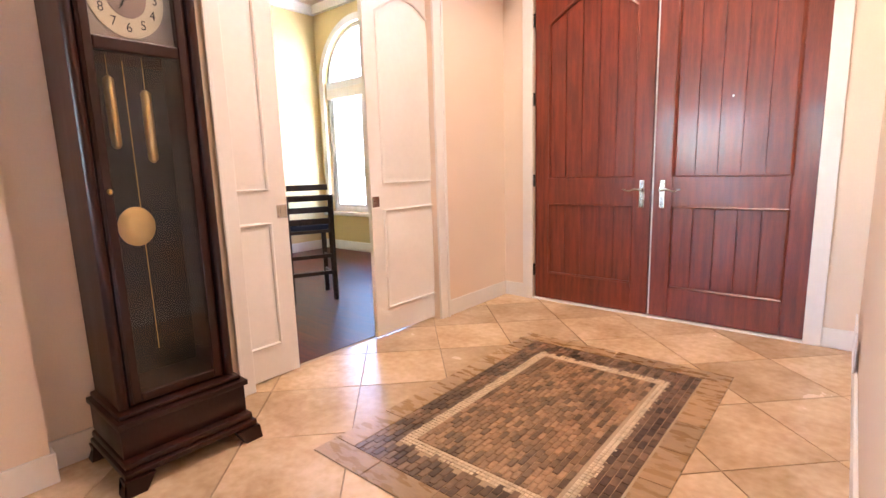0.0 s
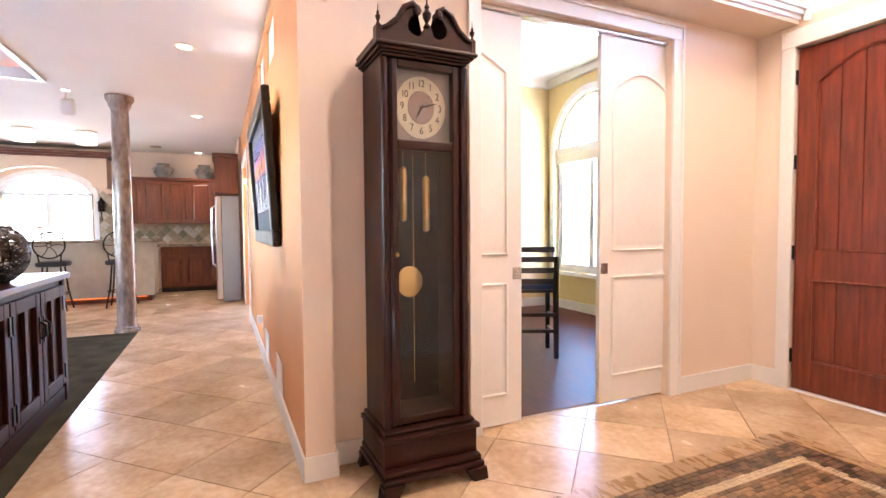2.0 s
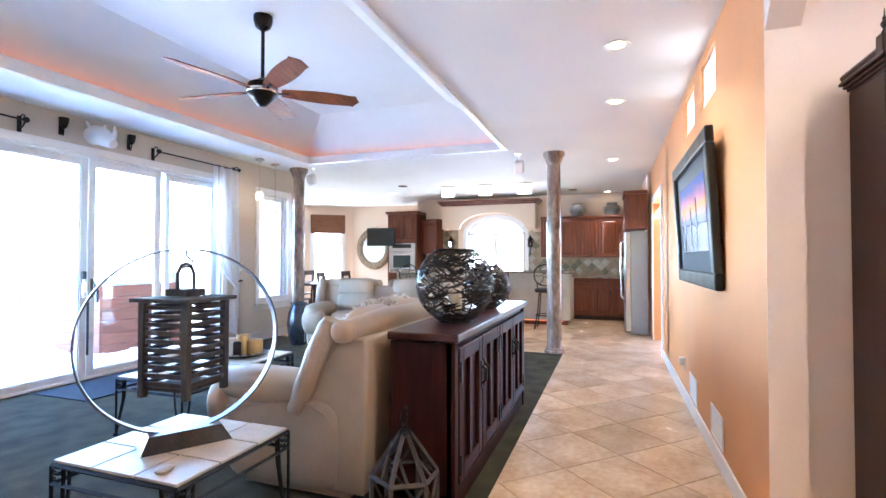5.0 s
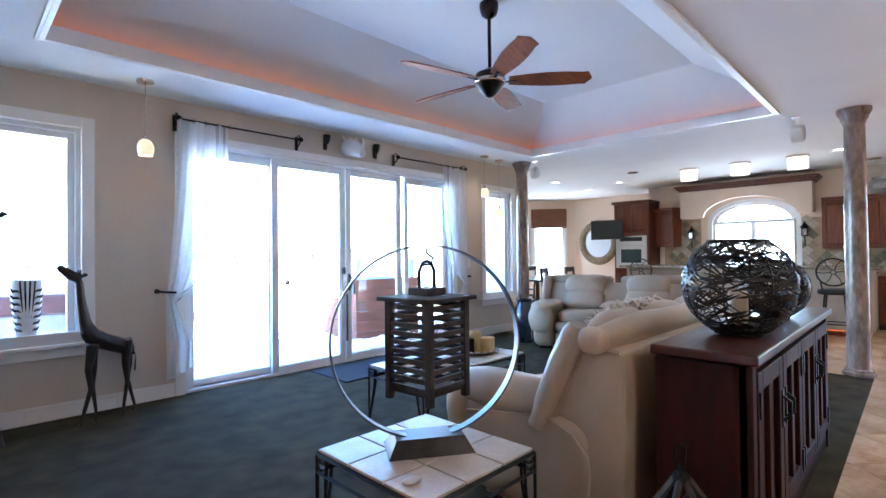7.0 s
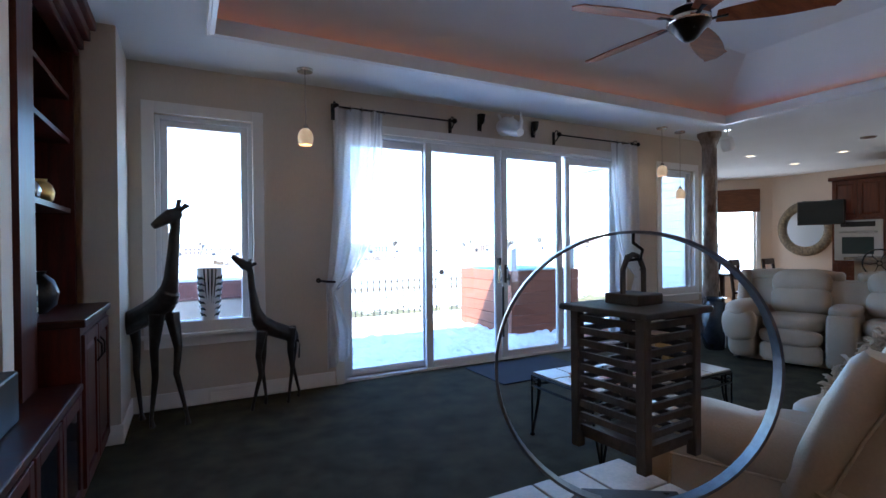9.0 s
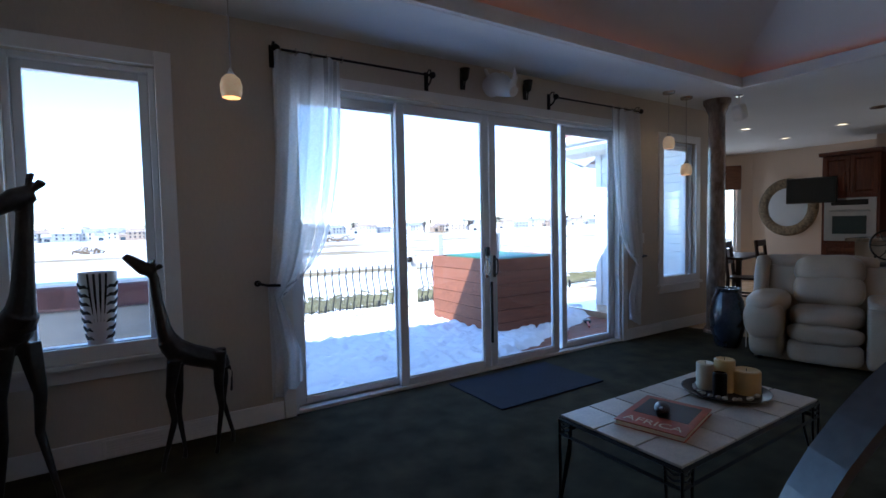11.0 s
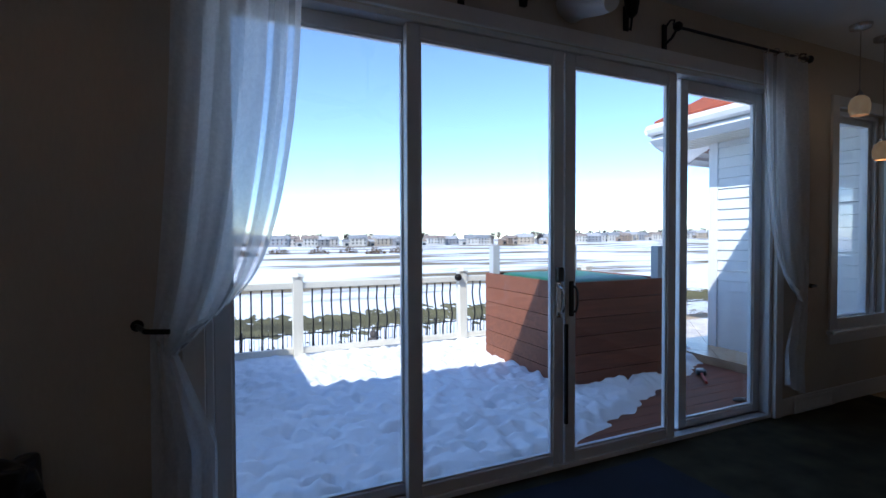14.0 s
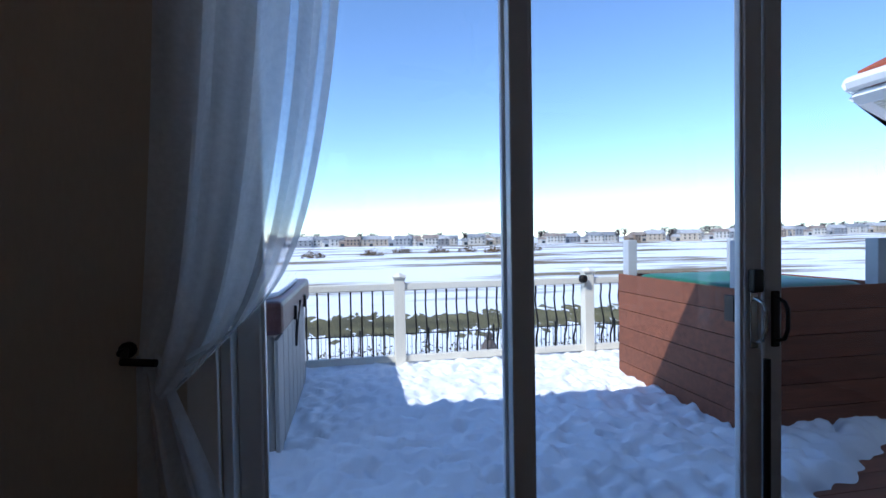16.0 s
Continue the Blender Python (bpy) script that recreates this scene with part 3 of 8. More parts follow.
patio_window("window_1", -0.67, 0.05, 0.60, 2.35, "white casement window with crank and wide sill")
patio_window("window_2", -6.55, -5.86, 0.58, 2.30, "narrow white casement window beside the column")

# four-panel sliding door
door = thing("door_1", "white four-panel sliding glass patio door, closed", "patio door", kind="structure")
X0, X1, TOP = -5.10, -1.45, 2.385
bm = bmesh.new()
box(bm, X0 - 0.08, X0, YP, YP + 0.022, 0, TOP + 0.06, 0.004)
box(bm, X1, X1 + 0.08, YP, YP + 0.022, 0, TOP + 0.06, 0.004)
box(bm, X0 - 0.08, X1 + 0.08, YP, YP + 0.024, TOP - 0.02, TOP + 0.06, 0.004)
part("casing", bm, WHITE, door)
bm = bmesh.new()
frame_rect(bm, "y", YP - 0.16, YP - 0.01, X0, X1, 0.0, TOP - 0.02, 0.03)
box(bm, X0 + 0.03, X1 - 0.03, YP - 0.085, YP - 0.078, 0.03, 0.045)
part("door_frame", bm, VINYL, door)
# panel edges: fixed, sliding, sliding, fixed
PANELS = [(-2.40, -1.48, -0.10), (-3.255, -2.325, -0.045), (-4.14, -3.265, -0.045), (-5.07, -4.24, -0.10)]
for a0, a1, d in PANELS:
    leaf = part("sliding_panel", bmesh.new(), VINYL, door)
    bm = bmesh.new()
    frame_rect(bm, "y", YP + d - 0.024, YP + d + 0.022, a0, a1, 0.02, TOP - 0.052, 0.07, 0.006)
    frame_rect(bm, "y", YP + d - 0.014, YP + d + 0.012, a0 + 0.069, a1 - 0.069, 0.089, TOP - 0.121, 0.012, 0.002)
    leaf.data = mesh_of("sliding_panel", bm, VINYL)
    pane(leaf, "y", YP + d, a0 + 0.075, a1 - 0.075, 0.095, TOP - 0.127)
for x, s in ((-3.215, 1), (-3.305, -1)):
    bm = bmesh.new()
    box(bm, x - 0.015, x + 0.015, YP - 0.024, YP - 0.012, 0.86, 1.06, 0.004)
    tube(bm, [(x, YP - 0.02, 0.88), (x, YP + 0.02, 0.895), (x, YP + 0.033, 0.93), (x, YP + 0.033, 1.0), (x, YP + 0.02, 1.025), (x, YP - 0.02, 1.04)], 0.007, 8)
    part("pull_handle", bm, BLACKPL if s < 0 else NICKEL, door)
bm = bmesh.new()
box(bm, -3.235, -3.195, YP - 0.023, YP + 0.008, 1.06, 1.14, 0.006)
part("lock", bm, BLACKPL, door)
bm = bmesh.new()
tube(bm, [(-3.262, YP - 0.010, 0.26), (-3.262, YP - 0.010, 0.82)], 0.012, 8)
part("security_bar", bm, BLACKPL, door)

# dining window with a round top
win = thing("window_3", "tall arched white dining room window", "window", kind="structure")
c, w = (DW[0] + DW[1]) / 2, (DW[1] - DW[0]) / 2
bm = bmesh.new()
arc = [(c + w * math.cos(a), 2.33 + 0.72 * math.sin(a)) for a in (math.pi * k / 24 for k in range(25))]
out = [(c + (w + 0.09) * math.cos(a), 2.33 + 0.81 * math.sin(a)) for a in (math.pi * k / 24 for k in range(25))]
for k in range(24):
    slab(bm, [arc[k], arc[k + 1], out[k + 1], out[k]], "y", 4.225, 4.25)
    inn = [(c + (w - 0.05) * math.cos(a), 2.33 + 0.67 * math.sin(a)) for a in (math.pi * j / 24 for j in (k, k + 1))]
    slab(bm, [inn[0], inn[1], arc[k + 1], arc[k]], "y", 4.30, 4.36)
box(bm, DW[0] - 0.09, DW[0], 4.225, 4.25, 0.55, 2.33)
box(bm, DW[1], DW[1] + 0.09, 4.225, 4.25, 0.55, 2.33)
part("casing", bm, WHITE, win)
bm = bmesh.new()
frame_rect(bm, "y", 4.30, 4.38, DW[0], DW[1], 0.55, 2.22, 0.06)
frame_rect(bm, "y", 4.31, 4.37, DW[0] + 0.06, c, 0.61, 2.16, 0.045)
frame_rect(bm, "y", 4.31, 4.37, c, DW[1] - 0.06, 0.61, 2.16, 0.045)
box(bm, DW[0], DW[1], 4.28, 4.38, 2.22, 2.36)
part("window_frame", bm, VINYL, win)
part("window_sill", bm_box(DW[0] - 0.12, DW[1] + 0.12, 4.18, 4.30, 0.50, 0.55, bevel=0.006), WHITE, win)
pane(win, "y", 4.34, DW[0] + 0.1, DW[1] - 0.1, 0.65, 2.12)
part("blind_roll", bm_box(DW[0] + 0.02, DW[1] - 0.02, 4.255, 4.298, 2.12, 2.26, bevel=0.01), WHITE, win, "gathered white blind")

# transom over the front doors
win = thing("window_4", "white transom window over the front doors", "window", kind="structure")
bm = bmesh.new()
frame_rect(bm, "y", YF + 0.03, YF + 0.13, -1.80, -0.07, 2.66, 3.6, 0.05)
box(bm, -0.96, -0.91, YF + 0.03, YF + 0.13, 2.71, 3.55)
part("window_frame", bm, VINYL, win)
pane(win, "y", YF + 0.08, -1.75, -0.12, 2.71, 3.55)

# kitchen window
win = thing("window_5", "white arched kitchen window over the sink", "window", kind="structure")
bm = bmesh.new()
for r0, r1, lift, d0, d1 in ((0.705, 0.79, 0.04, -10.95, -10.92), (0.63, 0.708, 0.0, -11.10, -11.0)):
    for k in range(20):
        a, b = math.pi * k / 20, math.pi * (k + 1) / 20
        slab(bm, [(-3.24 + r * math.cos(q), 1.86 + (r * 0.38 / 0.71 + (lift if r > 0.71 else 0)) * math.sin(q)) for r, q in ((r0, a), (r0, b), (r1, b), (r1, a))], "x", d0, d1)
frame_rect(bm, "x", -11.10, -11.0, -3.95, -2.53, 1.0, 1.90, 0.06)
box(bm, -11.09, -11.01, -3.28, -3.20, 1.06, 1.84)
box(bm, -10.95, -10.92, -4.03, -3.95, 1.0, 1.86)
box(bm, -10.95, -10.92, -2.53, -2.45, 1.0, 1.86)
part("window_frame", bm, VINYL, win)
pane(win, "x", -11.05, -3.90, -2.58, 1.05, 1.85)
part("window_sill", bm_box(-10.95, -10.82, -4.08, -2.40, 0.95, 1.0, bevel=0.006), WHITE, win)
# nook window
win = thing("window_6", "white breakfast nook window under a brown valance", "window", (-11.88, -7.60, 0), -52, kind="structure")
bm = bmesh.new()
frame_rect(bm, "y", -0.12, -0.03, 0.30, 1.12, 0.55, 2.15, 0.06)
frame_rect(bm, "y", 0.0, 0.02, 0.22, 1.20, 0.47, 2.23, 0.08)
part("window_frame", bm, VINYL, win)
pane(win, "y", -0.07, 0.35, 1.07, 0.6, 2.1)
VALANCE = paint("brown_woven_valance", (0.20, 0.085, 0.045), 0.9, vary=0.2, scale=6, grain=120, bump=0.4, stretch=(1, 1, 6))
ob = thing("valance", "brown woven valance over the nook window", "valance", (-11.88, -7.60, 0), -52)
part("fabric", bm_box(0.24, 1.18, 0.022, 0.12, 1.98, 2.50, bevel=0.015), VALANCE, ob)


# ---- foyer ----
def raised(bm, axis, face, side, a0, a1, z0, z1, arch=0.0, rim=0.05, rise=0.010):
    """A raised field in a door or cabinet front, stepping out from a face; an arch lifts the middle of its top."""
    n = 10 if arch else 1
    tops = [z1 + (arch * math.sin(math.pi * k / n) if arch else 0) for k in range(n + 1)]
    xs = [a0 + (a1 - a0) * k / n for k in range(n + 1)]
    low = [(a0, z0), (a1, z0)] + [(xs[n - k], tops[n - k]) for k in range(n + 1)]
    ca, cz = (a0 + a1) / 2, (z0 + z1) / 2
    fa, fz = 1 - 2 * rim / (a1 - a0), 1 - 2 * rim / (z1 - z0)
    high = [(ca + (u - ca) * fa, cz + (v - cz) * fz) for u, v in low]

    def at(u, v, w):
        return (face + side * w, u, v) if axis == "x" else (u, face + side * w, v)
    a = [bm.verts.new(at(u, v, 0.001)) for u, v in low]
    b = [bm.verts.new(at(u, v, rise)) for u, v in high]
    m = len(low)
    for k in range(m):
        bm.faces.new((a[k], a[(k + 1) % m], b[(k + 1) % m], b[k]))
    bm.faces.new(b)


def pocket_leaf(y0, y1, handle_y, group):
    ob = thing("pocket_door", "white two-panel pocket door, half open", "door", group=group, kind="structure")
    xf = XC - 0.05
    part("leaf", bm_box(xf - 0.035, xf, y0, y1, 0.012, 2.44, bevel=0.003), WHITE, ob)
    bm = bmesh.new()
    # grooves read as a sunk frame round each raised field
    a0, a1 = y0 + 0.11, y1 - 0.11
    for z0, z1, arch in ((0.20, 0.86, 0.0), (1.04, 2.10, 0.12)):
        n = 10
        tops = [z1 + arch * math.sin(math.pi * k / n) for k in range(n + 1)]
        ys = [a0 + (a1 - a0) * k / n for k in range(n + 1)]
        tube(bm, [(xf + 0.002, a0, z0), (xf + 0.002, a1, z0)] + [(xf + 0.002, ys[n - k], tops[n - k]) for k in range(n + 1)], 0.011, 6, closed=True)
        raised(bm, "x", xf, 1, a0 + 0.03, a1 - 0.03, z0 + 0.03, z1 - 0.03, arch, 0.03, 0.008)
    part("moulding", bm, WHITE, ob, smooth=True)
    bm = bmesh.new()
    box(bm, xf - 0.002, xf + 0.004, handle_y - 0.03, handle_y + 0.03, 0.885, 0.955, 0.002)
    box(bm, xf + 0.004, xf + 0.007, handle_y - 0.022, handle_y + 0.022, 0.893, 0.947, 0.001)
    box(bm, xf + 0.0075, xf + 0.010, handle_y - 0.012, handle_y + 0.012, 0.907, 0.933, 0.001)
    part("flush_pull", bm, NICKEL, ob, "square nickel flush pull")
    return ob


pocket_leaf(0.53, 1.31, 1.275, "pocket doors")
pocket_leaf(1.92, 2.66, 1.957, "pocket doors")
trim("trim_pocket_track", [(XC - 0.09, XC - 0.03, 1.0, 2.5, 2.442, 2.47)], NICKEL, "nickel track over the pocket doors")


def front_leaf(x0, x1, handle_x, hinge_x):
    ob = thing("front_door", "red mahogany plank-panel front door, closed", "door", group="front doors", kind="structure")
    y = YF + 0.035
    m = (x0 + x1) / 2
    part("slab", bm_box(x0, x1, y + 0.012, y + 0.05, 0.012, 2.445), MAHOGANY, ob)
    bm = bmesh.new()
    st = 0.125
    box(bm, x0, x0 + st, y - 0.008, y + 0.0118, 0.012, 2.445, 0.003)
    box(bm, x1 - st, x1, y - 0.008, y + 0.0118, 0.012, 2.445, 0.003)
    for z0, z1 in ((0.012, 0.235), (0.81, 1.02)):
        box(bm, x0 + st, x1 - st, y - 0.008, y + 0.0118, z0, z1, 0.003)
    n = 14
    a0, a1 = x0 + st, x1 - st
    spring, rise = 2.19, 0.16
    curve = [(a0 + (a1 - a0) * k / n, spring + rise * math.sin(math.pi * k / n)) for k in range(n + 1)]
    for k in range(n):
        slab(bm, [curve[k], curve[k + 1], (curve[k + 1][0], 2.445), (curve[k][0], 2.445)], "y", y - 0.008, y + 0.0118)
    part("stiles_and_rails", bm, MAHOGANY, ob)
    bm = bmesh.new()
    tube(bm, [(a0, y - 0.002, 1.02), (a1, y - 0.002, 1.02)] + [(u, y - 0.002, v) for u, v in curve[::-1]], 0.013, 6, closed=True)
    tube(bm, [(a0, y - 0.002, 0.235), (a1, y - 0.002, 0.235), (a1, y - 0.002, 0.81), (a0, y - 0.002, 0.81)], 0.013, 6, closed=True)
    part("moulding", bm, MAHOGANY, ob, smooth=True)
    planks = 5
    for k in range(planks):
        u0 = a0 + 0.004 + (a1 - a0 - 0.008) * k / planks
        u1 = a0 + 0.004 + (a1 - a0 - 0.008) * (k + 1) / planks
        for z0, top in ((0.24, 0.805), (1.025, None)):
            bm = bmesh.new()
            if top:
                box(bm, u0 + 0.003, u1 - 0.003, y + 0.003, y + 0.0118, z0, top, 0.003)
            else:
                t0 = spring + rise * math.sin(math.pi * (u0 - a0) / (a1 - a0))
                t1 = spring + rise * math.sin(math.pi * (u1 - a0) / (a1 - a0))
                slab(bm, [(u0 + 0.003, z0), (u1 - 0.003, z0), (u1 - 0.003, t1), ((u0 + u1) / 2, max(t0, t1, (t0 + t1) / 2 + 0.004)), (u0 + 0.003, t0)], "y", y + 0.003, y + 0.0118)
            part("plank", bm, MAHOGANY, ob)
    handle = part("handle_plate", bm_box(handle_x - 0.02, handle_x + 0.02, y - 0.022, y - 0.008, 0.80, 1.0, bevel=0.006), NICKEL, ob, "brushed nickel handle plate")
    s = 1 if hinge_x > handle_x else -1
    bm = bmesh.new()
    lathe(bm, [(0.016, -0.03), (0.016, 0.0)], (handle_x, y - 0.022, 0.93), 12, "y")
    tube(bm, [(handle_x, y - 0.06, 0.93), (handle_x + s * 0.04, y - 0.062, 0.935), (handle_x + s * 0.08, y - 0.058, 0.92), (handle_x + s * 0.125, y - 0.056, 0.935)], [0.010, 0.009, 0.007, 0.005], 8)
    tube(bm, [(handle_x, y - 0.02, 0.93), (handle_x, y - 0.062, 0.93)], 0.009, 8)
    part("lever", bm, NICKEL, handle, smooth=True)
    for z in (0.25, 1.0, 1.65, 2.25):
        part("hinge", bm_tube([(hinge_x, y - 0.016, z - 0.05), (hinge_x, y - 0.016, z + 0.05)], 0.009, sides=8), NICKEL if s > 0 else BRONZE, ob)
    if s > 0:
        part("peephole", bm_lathe([(0.008, -0.012), (0.008, -0.004)], (m, y + 0.006, 1.52), 10, "y"), NICKEL, ob)
    return ob


front_leaf(-1.865, -0.942, -1.00, -1.872)
front_leaf(-0.922, -0.002, -0.86, 0.004)
trim("trim_door_gap", [(-0.9405, -0.9235, YF + 0.05, YF + 0.07, 0.01, 2.45)], WHITE, "white weather strip between the front doors")
# unseen sheet added behind the closed doors, so no light comes through their gaps
solid("porch_backing", bm_box(-1.95, 0.08, YF + 0.17, YF + 0.19, -0.1, 2.5), WHITE, "white unseen panel added behind the front doors to stop light", "door", "structure")


def clock():
    """The long-case clock: its front faces +x."""
    ob = thing("grandfather_clock", "tall dark cherry grandfather clock with brass pendulum and arched crest", "clock", (-1.93, 0.53, 0))
    ob.scale = (1, 0.88, 1.015)
    W, F, Bk, Q = 0.265, 0.11, -0.20, 0.16       # half width, front, back
    W2 = 0.225
    bm = bmesh.new()
    for y in (-W, W):
        for x in (Bk + 0.02, Q + 0.03):
            s = 1 if y > 0 else -1
            bm = bmesh.new()
            slab(bm, [(y + s * 0.035, 0.0), (y - s * 0.05, 0.0), (y - s * 0.07, 0.035), (y - s * 0.09, 0.06), (y + s * 0.025, 0.06), (y + s * 0.02, 0.03)], "x", x - 0.03, x + 0.03)
            part("foot", bm, CLOCKWOOD, ob)
    bm = bmesh.new()
    box(bm, Bk, Q + 0.05, -W - 0.02, W + 0.02, 0.06, 0.085, 0.008)
    box(bm, Bk, Q + 0.035, -W - 0.01, W + 0.01, 0.085, 0.115, 0.010)
    box(bm, Bk, Q + 0.0, -W, W, 0.115, 0.232, 0.004)
    box(bm, Bk, Q + 0.018, -W - 0.012, W + 0.012, 0.232, 0.255, 0.005)
    box(bm, Bk, Q - 0.01, -W + 0.006, W - 0.006, 0.255, 0.275, 0.008)
    part("plinth", bm, CLOCKWOOD, ob, smooth=True)
    bm = bmesh.new()
    for s in (-1, 1):
        part("side_panel", bm_box(Bk, F - 0.03, s * W2 - 0.012, s * W2 + 0.012, 0.275, 1.93), CLOCKWOOD, ob)
        part("corner_column", bm_tube([(F - 0.005, s * W2, 0.28), (F - 0.005, s * W2, 1.92)], 0.020, sides=10), CLOCKWOOD, ob, smooth=True)
        part("corner_column", bm_tube([(F - 0.012, s * (W2 - 0.036), 0.28), (F - 0.012, s * (W2 - 0.036), 1.92)], 0.012, sides=8), CLOCKWOOD, ob, smooth=True)
    box(bm, Bk, Bk + 0.015, -W2, W2, 0.275, 1.93)
    box(bm, Bk, F - 0.02, -W2, W2, 0.276, 0.29)
    part("case", bm, CLOCKWOOD, ob, smooth=True)
    # door frame with the glass
    bm = bmesh.new()
    D0, D1 = -W2 + 0.035, W2 - 0.035
    frame_rect(bm, "x", F - 0.03, F + 0.004, D0, D1, 0.285, 1.925, 0.035, 0.006)
    box(bm, F - 0.03, F + 0.004, D0 + 0.035, D1 - 0.035, 1.53, 1.575, 0.006)
    case_door = part("door", bm, CLOCKWOOD, ob)
    for z0, z1 in ((0.32, 1.53), (1.575, 1.89)):
        g = part("glass", bm_box(F - 0.016, F - 0.013, D0 + 0.034, D1 - 0.034, z0, z1), CLOCKGLASS, case_door, "clear glass pane")
        g.visible_shadow = False
    part("door_knob", bm_lathe([(0.005, 0.0), (0.005, 0.012), (0.010, 0.018), (0.006, 0.026)], (F + 0.003, D0 + 0.018, 1.06), 10, "x"), BRASS, case_door)
    # hood
    bm = bmesh.new()
    for k, (g, z0, z1) in enumerate(((0.012, 1.93, 1.942), (0.024, 1.942, 1.952), (0.04, 1.952, 1.964), (0.056, 1.964, 1.98))):
        box(bm, Bk, F + g, -W2 - g, W2 + g, z0, z1, 0.005)
    part("cornice", bm, CLOCKWOOD, ob)
    bm = bmesh.new()
    for s in (-1, 1):
        top = [(s * 0.262, 2.01), (s * 0.262, 2.055), (s * 0.22, 2.065), (s * 0.17, 2.10), (s * 0.13, 2.155), (s * 0.085, 2.18), (s * 0.045, 2.165), (s * 0.05, 2.14), (s * 0.085, 2.135), (s * 0.11, 2.10), (s * 0.105, 2.068), (s * 0.07, 2.048), (s * 0.035, 2.056), (s * 0.02, 2.085), (s * 0.0, 2.09), (s * 0.0, 2.01)]
        slab(bm, top, "x", F + 0.005, F + 0.035)
        curl = [(F + 0.04, s * 0.25, 2.06), (F + 0.04, s * 0.22, 2.07), (F + 0.04, s * 0.17, 2.105), (F + 0.04, s * 0.13, 2.16), (F + 0.04, s * 0.085, 2.182), (F + 0.04, s * 0.048, 2.165)]
        tube(bm, curl, [0.008, 0.011, 0.013, 0.014, 0.014, 0.012], 8)
        lathe(bm, [(0.019, -0.03), (0.019, 0.012), (0.010, 0.018)], (F + 0.035, s * 0.058, 2.155), 14, "x")
        box(bm, F - 0.01, F + 0.04, s * 0.262 - 0.014, s * 0.262 + 0.014, 2.01, 2.075, 0.003)
        tube(bm, [(Bk, s * 0.262, 2.03), (F, s * 0.262, 2.03)], 0.012, 6)
    for v in bm.verts:
        v.co.z = 1.98 + (v.co.z - 2.01) * 1.02
    part("crest", bm, CLOCKWOOD, ob)
    for y, base, k in ((-0.262, 2.044, 0.55), (0.0, 2.06, 0.98), (0.262, 2.044, 0.55)):
        prof = [(0.016, 0), (0.020, 0.012), (0.009, 0.03), (0.022, 0.055), (0.024, 0.07), (0.010, 0.09), (0.014, 0.10), (0.005, 0.115), (0.003, 0.15), (0.001, 0.165)]
        part("finial", bm_lathe([(r * k, h * k) for r, h in prof], (F + 0.025, y, base), 12), CLOCKWOOD, ob, smooth=True)
    # face
    plate = paint("silvered_dial_plate", (0.34, 0.29, 0.25), 0.35, metal=0.5, vary=0.1, scale=9, grain=60)
    ring = paint("cream_dial_ring", (0.72, 0.62, 0.42), 0.45, vary=0.06, scale=8, grain=60)
    inner = paint("engraved_dial_centre", (0.33, 0.24, 0.20), 0.4, metal=0.4, vary=0.15, scale=18, grain=90, bump=0.1)
    ink = paint("black_dial_ink", (0.015, 0.014, 0.013), 0.5, vary=0.1)
    part("back_panel", bm_box(Bk + 0.015, Bk + 0.02, -W2 + 0.012, W2 - 0.012, 0.28, 1.54), paint("dark_clock_lining", (0.012, 0.013, 0.018), 0.5, vary=0.2), ob)
    fx = F - 0.06
    dial = part("dial", bm_box(fx - 0.01, fx, D0 + 0.02, D1 - 0.02, 1.545, 1.92), plate, ob, "square silvered dial plate")
    part("numeral_ring", bm_lathe([(0.142, 0.001), (0.142, 0.005)], (fx, 0, 1.735), 48, "x"), ring, dial, "cream ring with black numerals")
    part("dial_centre", bm_lathe([(0.076, 0.0055), (0.074, 0.008)], (fx, 0, 1.735), 40, "x"), inner, dial)
    for k in range(1, 13):
        a = math.radians(90 - 30 * k)
        font = bpy.data.curves.new("numeral", "FONT")
        font.body, font.size, font.align_x, font.align_y, font.extrude = str(k), 0.046, "CENTER", "CENTER", 0.0006
        font.space_character = 0.85
        temp = bpy.data.objects.new("numeral", font)
        me = bpy.data.meshes.new_from_object(temp)
        bpy.data.objects.remove(temp)
        me.materials.append(ink)
        num = new("numeral", me)
        num.parent = dial
        num.matrix_local = Matrix.Translation((fx + 0.0065, 0.108 * math.cos(a), 1.735 + 0.108 * math.sin(a))) @ Matrix(((0, 0, 1, 0), (1, 0, 0, 0), (0, 1, 0, 0), (0, 0, 0, 1)))
    for ang, length, w in ((15, 0.095, 0.006), (240, 0.062, 0.008)):
        a = math.radians(ang)
        d = Vector((0, math.cos(a), math.sin(a)))
        part("clock_hand", bm_tube([Vector((fx + 0.011, 0, 1.735)) - d * 0.015, Vector((fx + 0.011, 0, 1.735)) + d * length * 0.6, Vector((fx + 0.011, 0, 1.735)) + d * length], [w * 0.5, w * 0.6, 0.001], sides=6), ink, dial)
    # weights and pendulum
    for y, z0, z1 in ((-0.075, 1.21, 1.47), (0.06, 1.16, 1.43)):
        w = part("weight", bm_lathe([(0.004, 0), (0.014, 0.006), (0.020, 0.014), (0.020, z1 - z0 - 0.014), (0.014, z1 - z0 - 0.006), (0.004, z1 - z0)], (-0.02, y, z0), 16), BRASS, ob, "brass cylinder weight", smooth=True)
        part("cable", bm_tube([(-0.02, y, z1), (-0.02, y, 1.54)], 0.0012, sides=5), BRASS, w)
    rod = part("pendulum", bm_tube([(-0.05, -0.005, 0.42), (-0.05, -0.005, 1.53)], 0.002, sides=6), BRASS, ob)
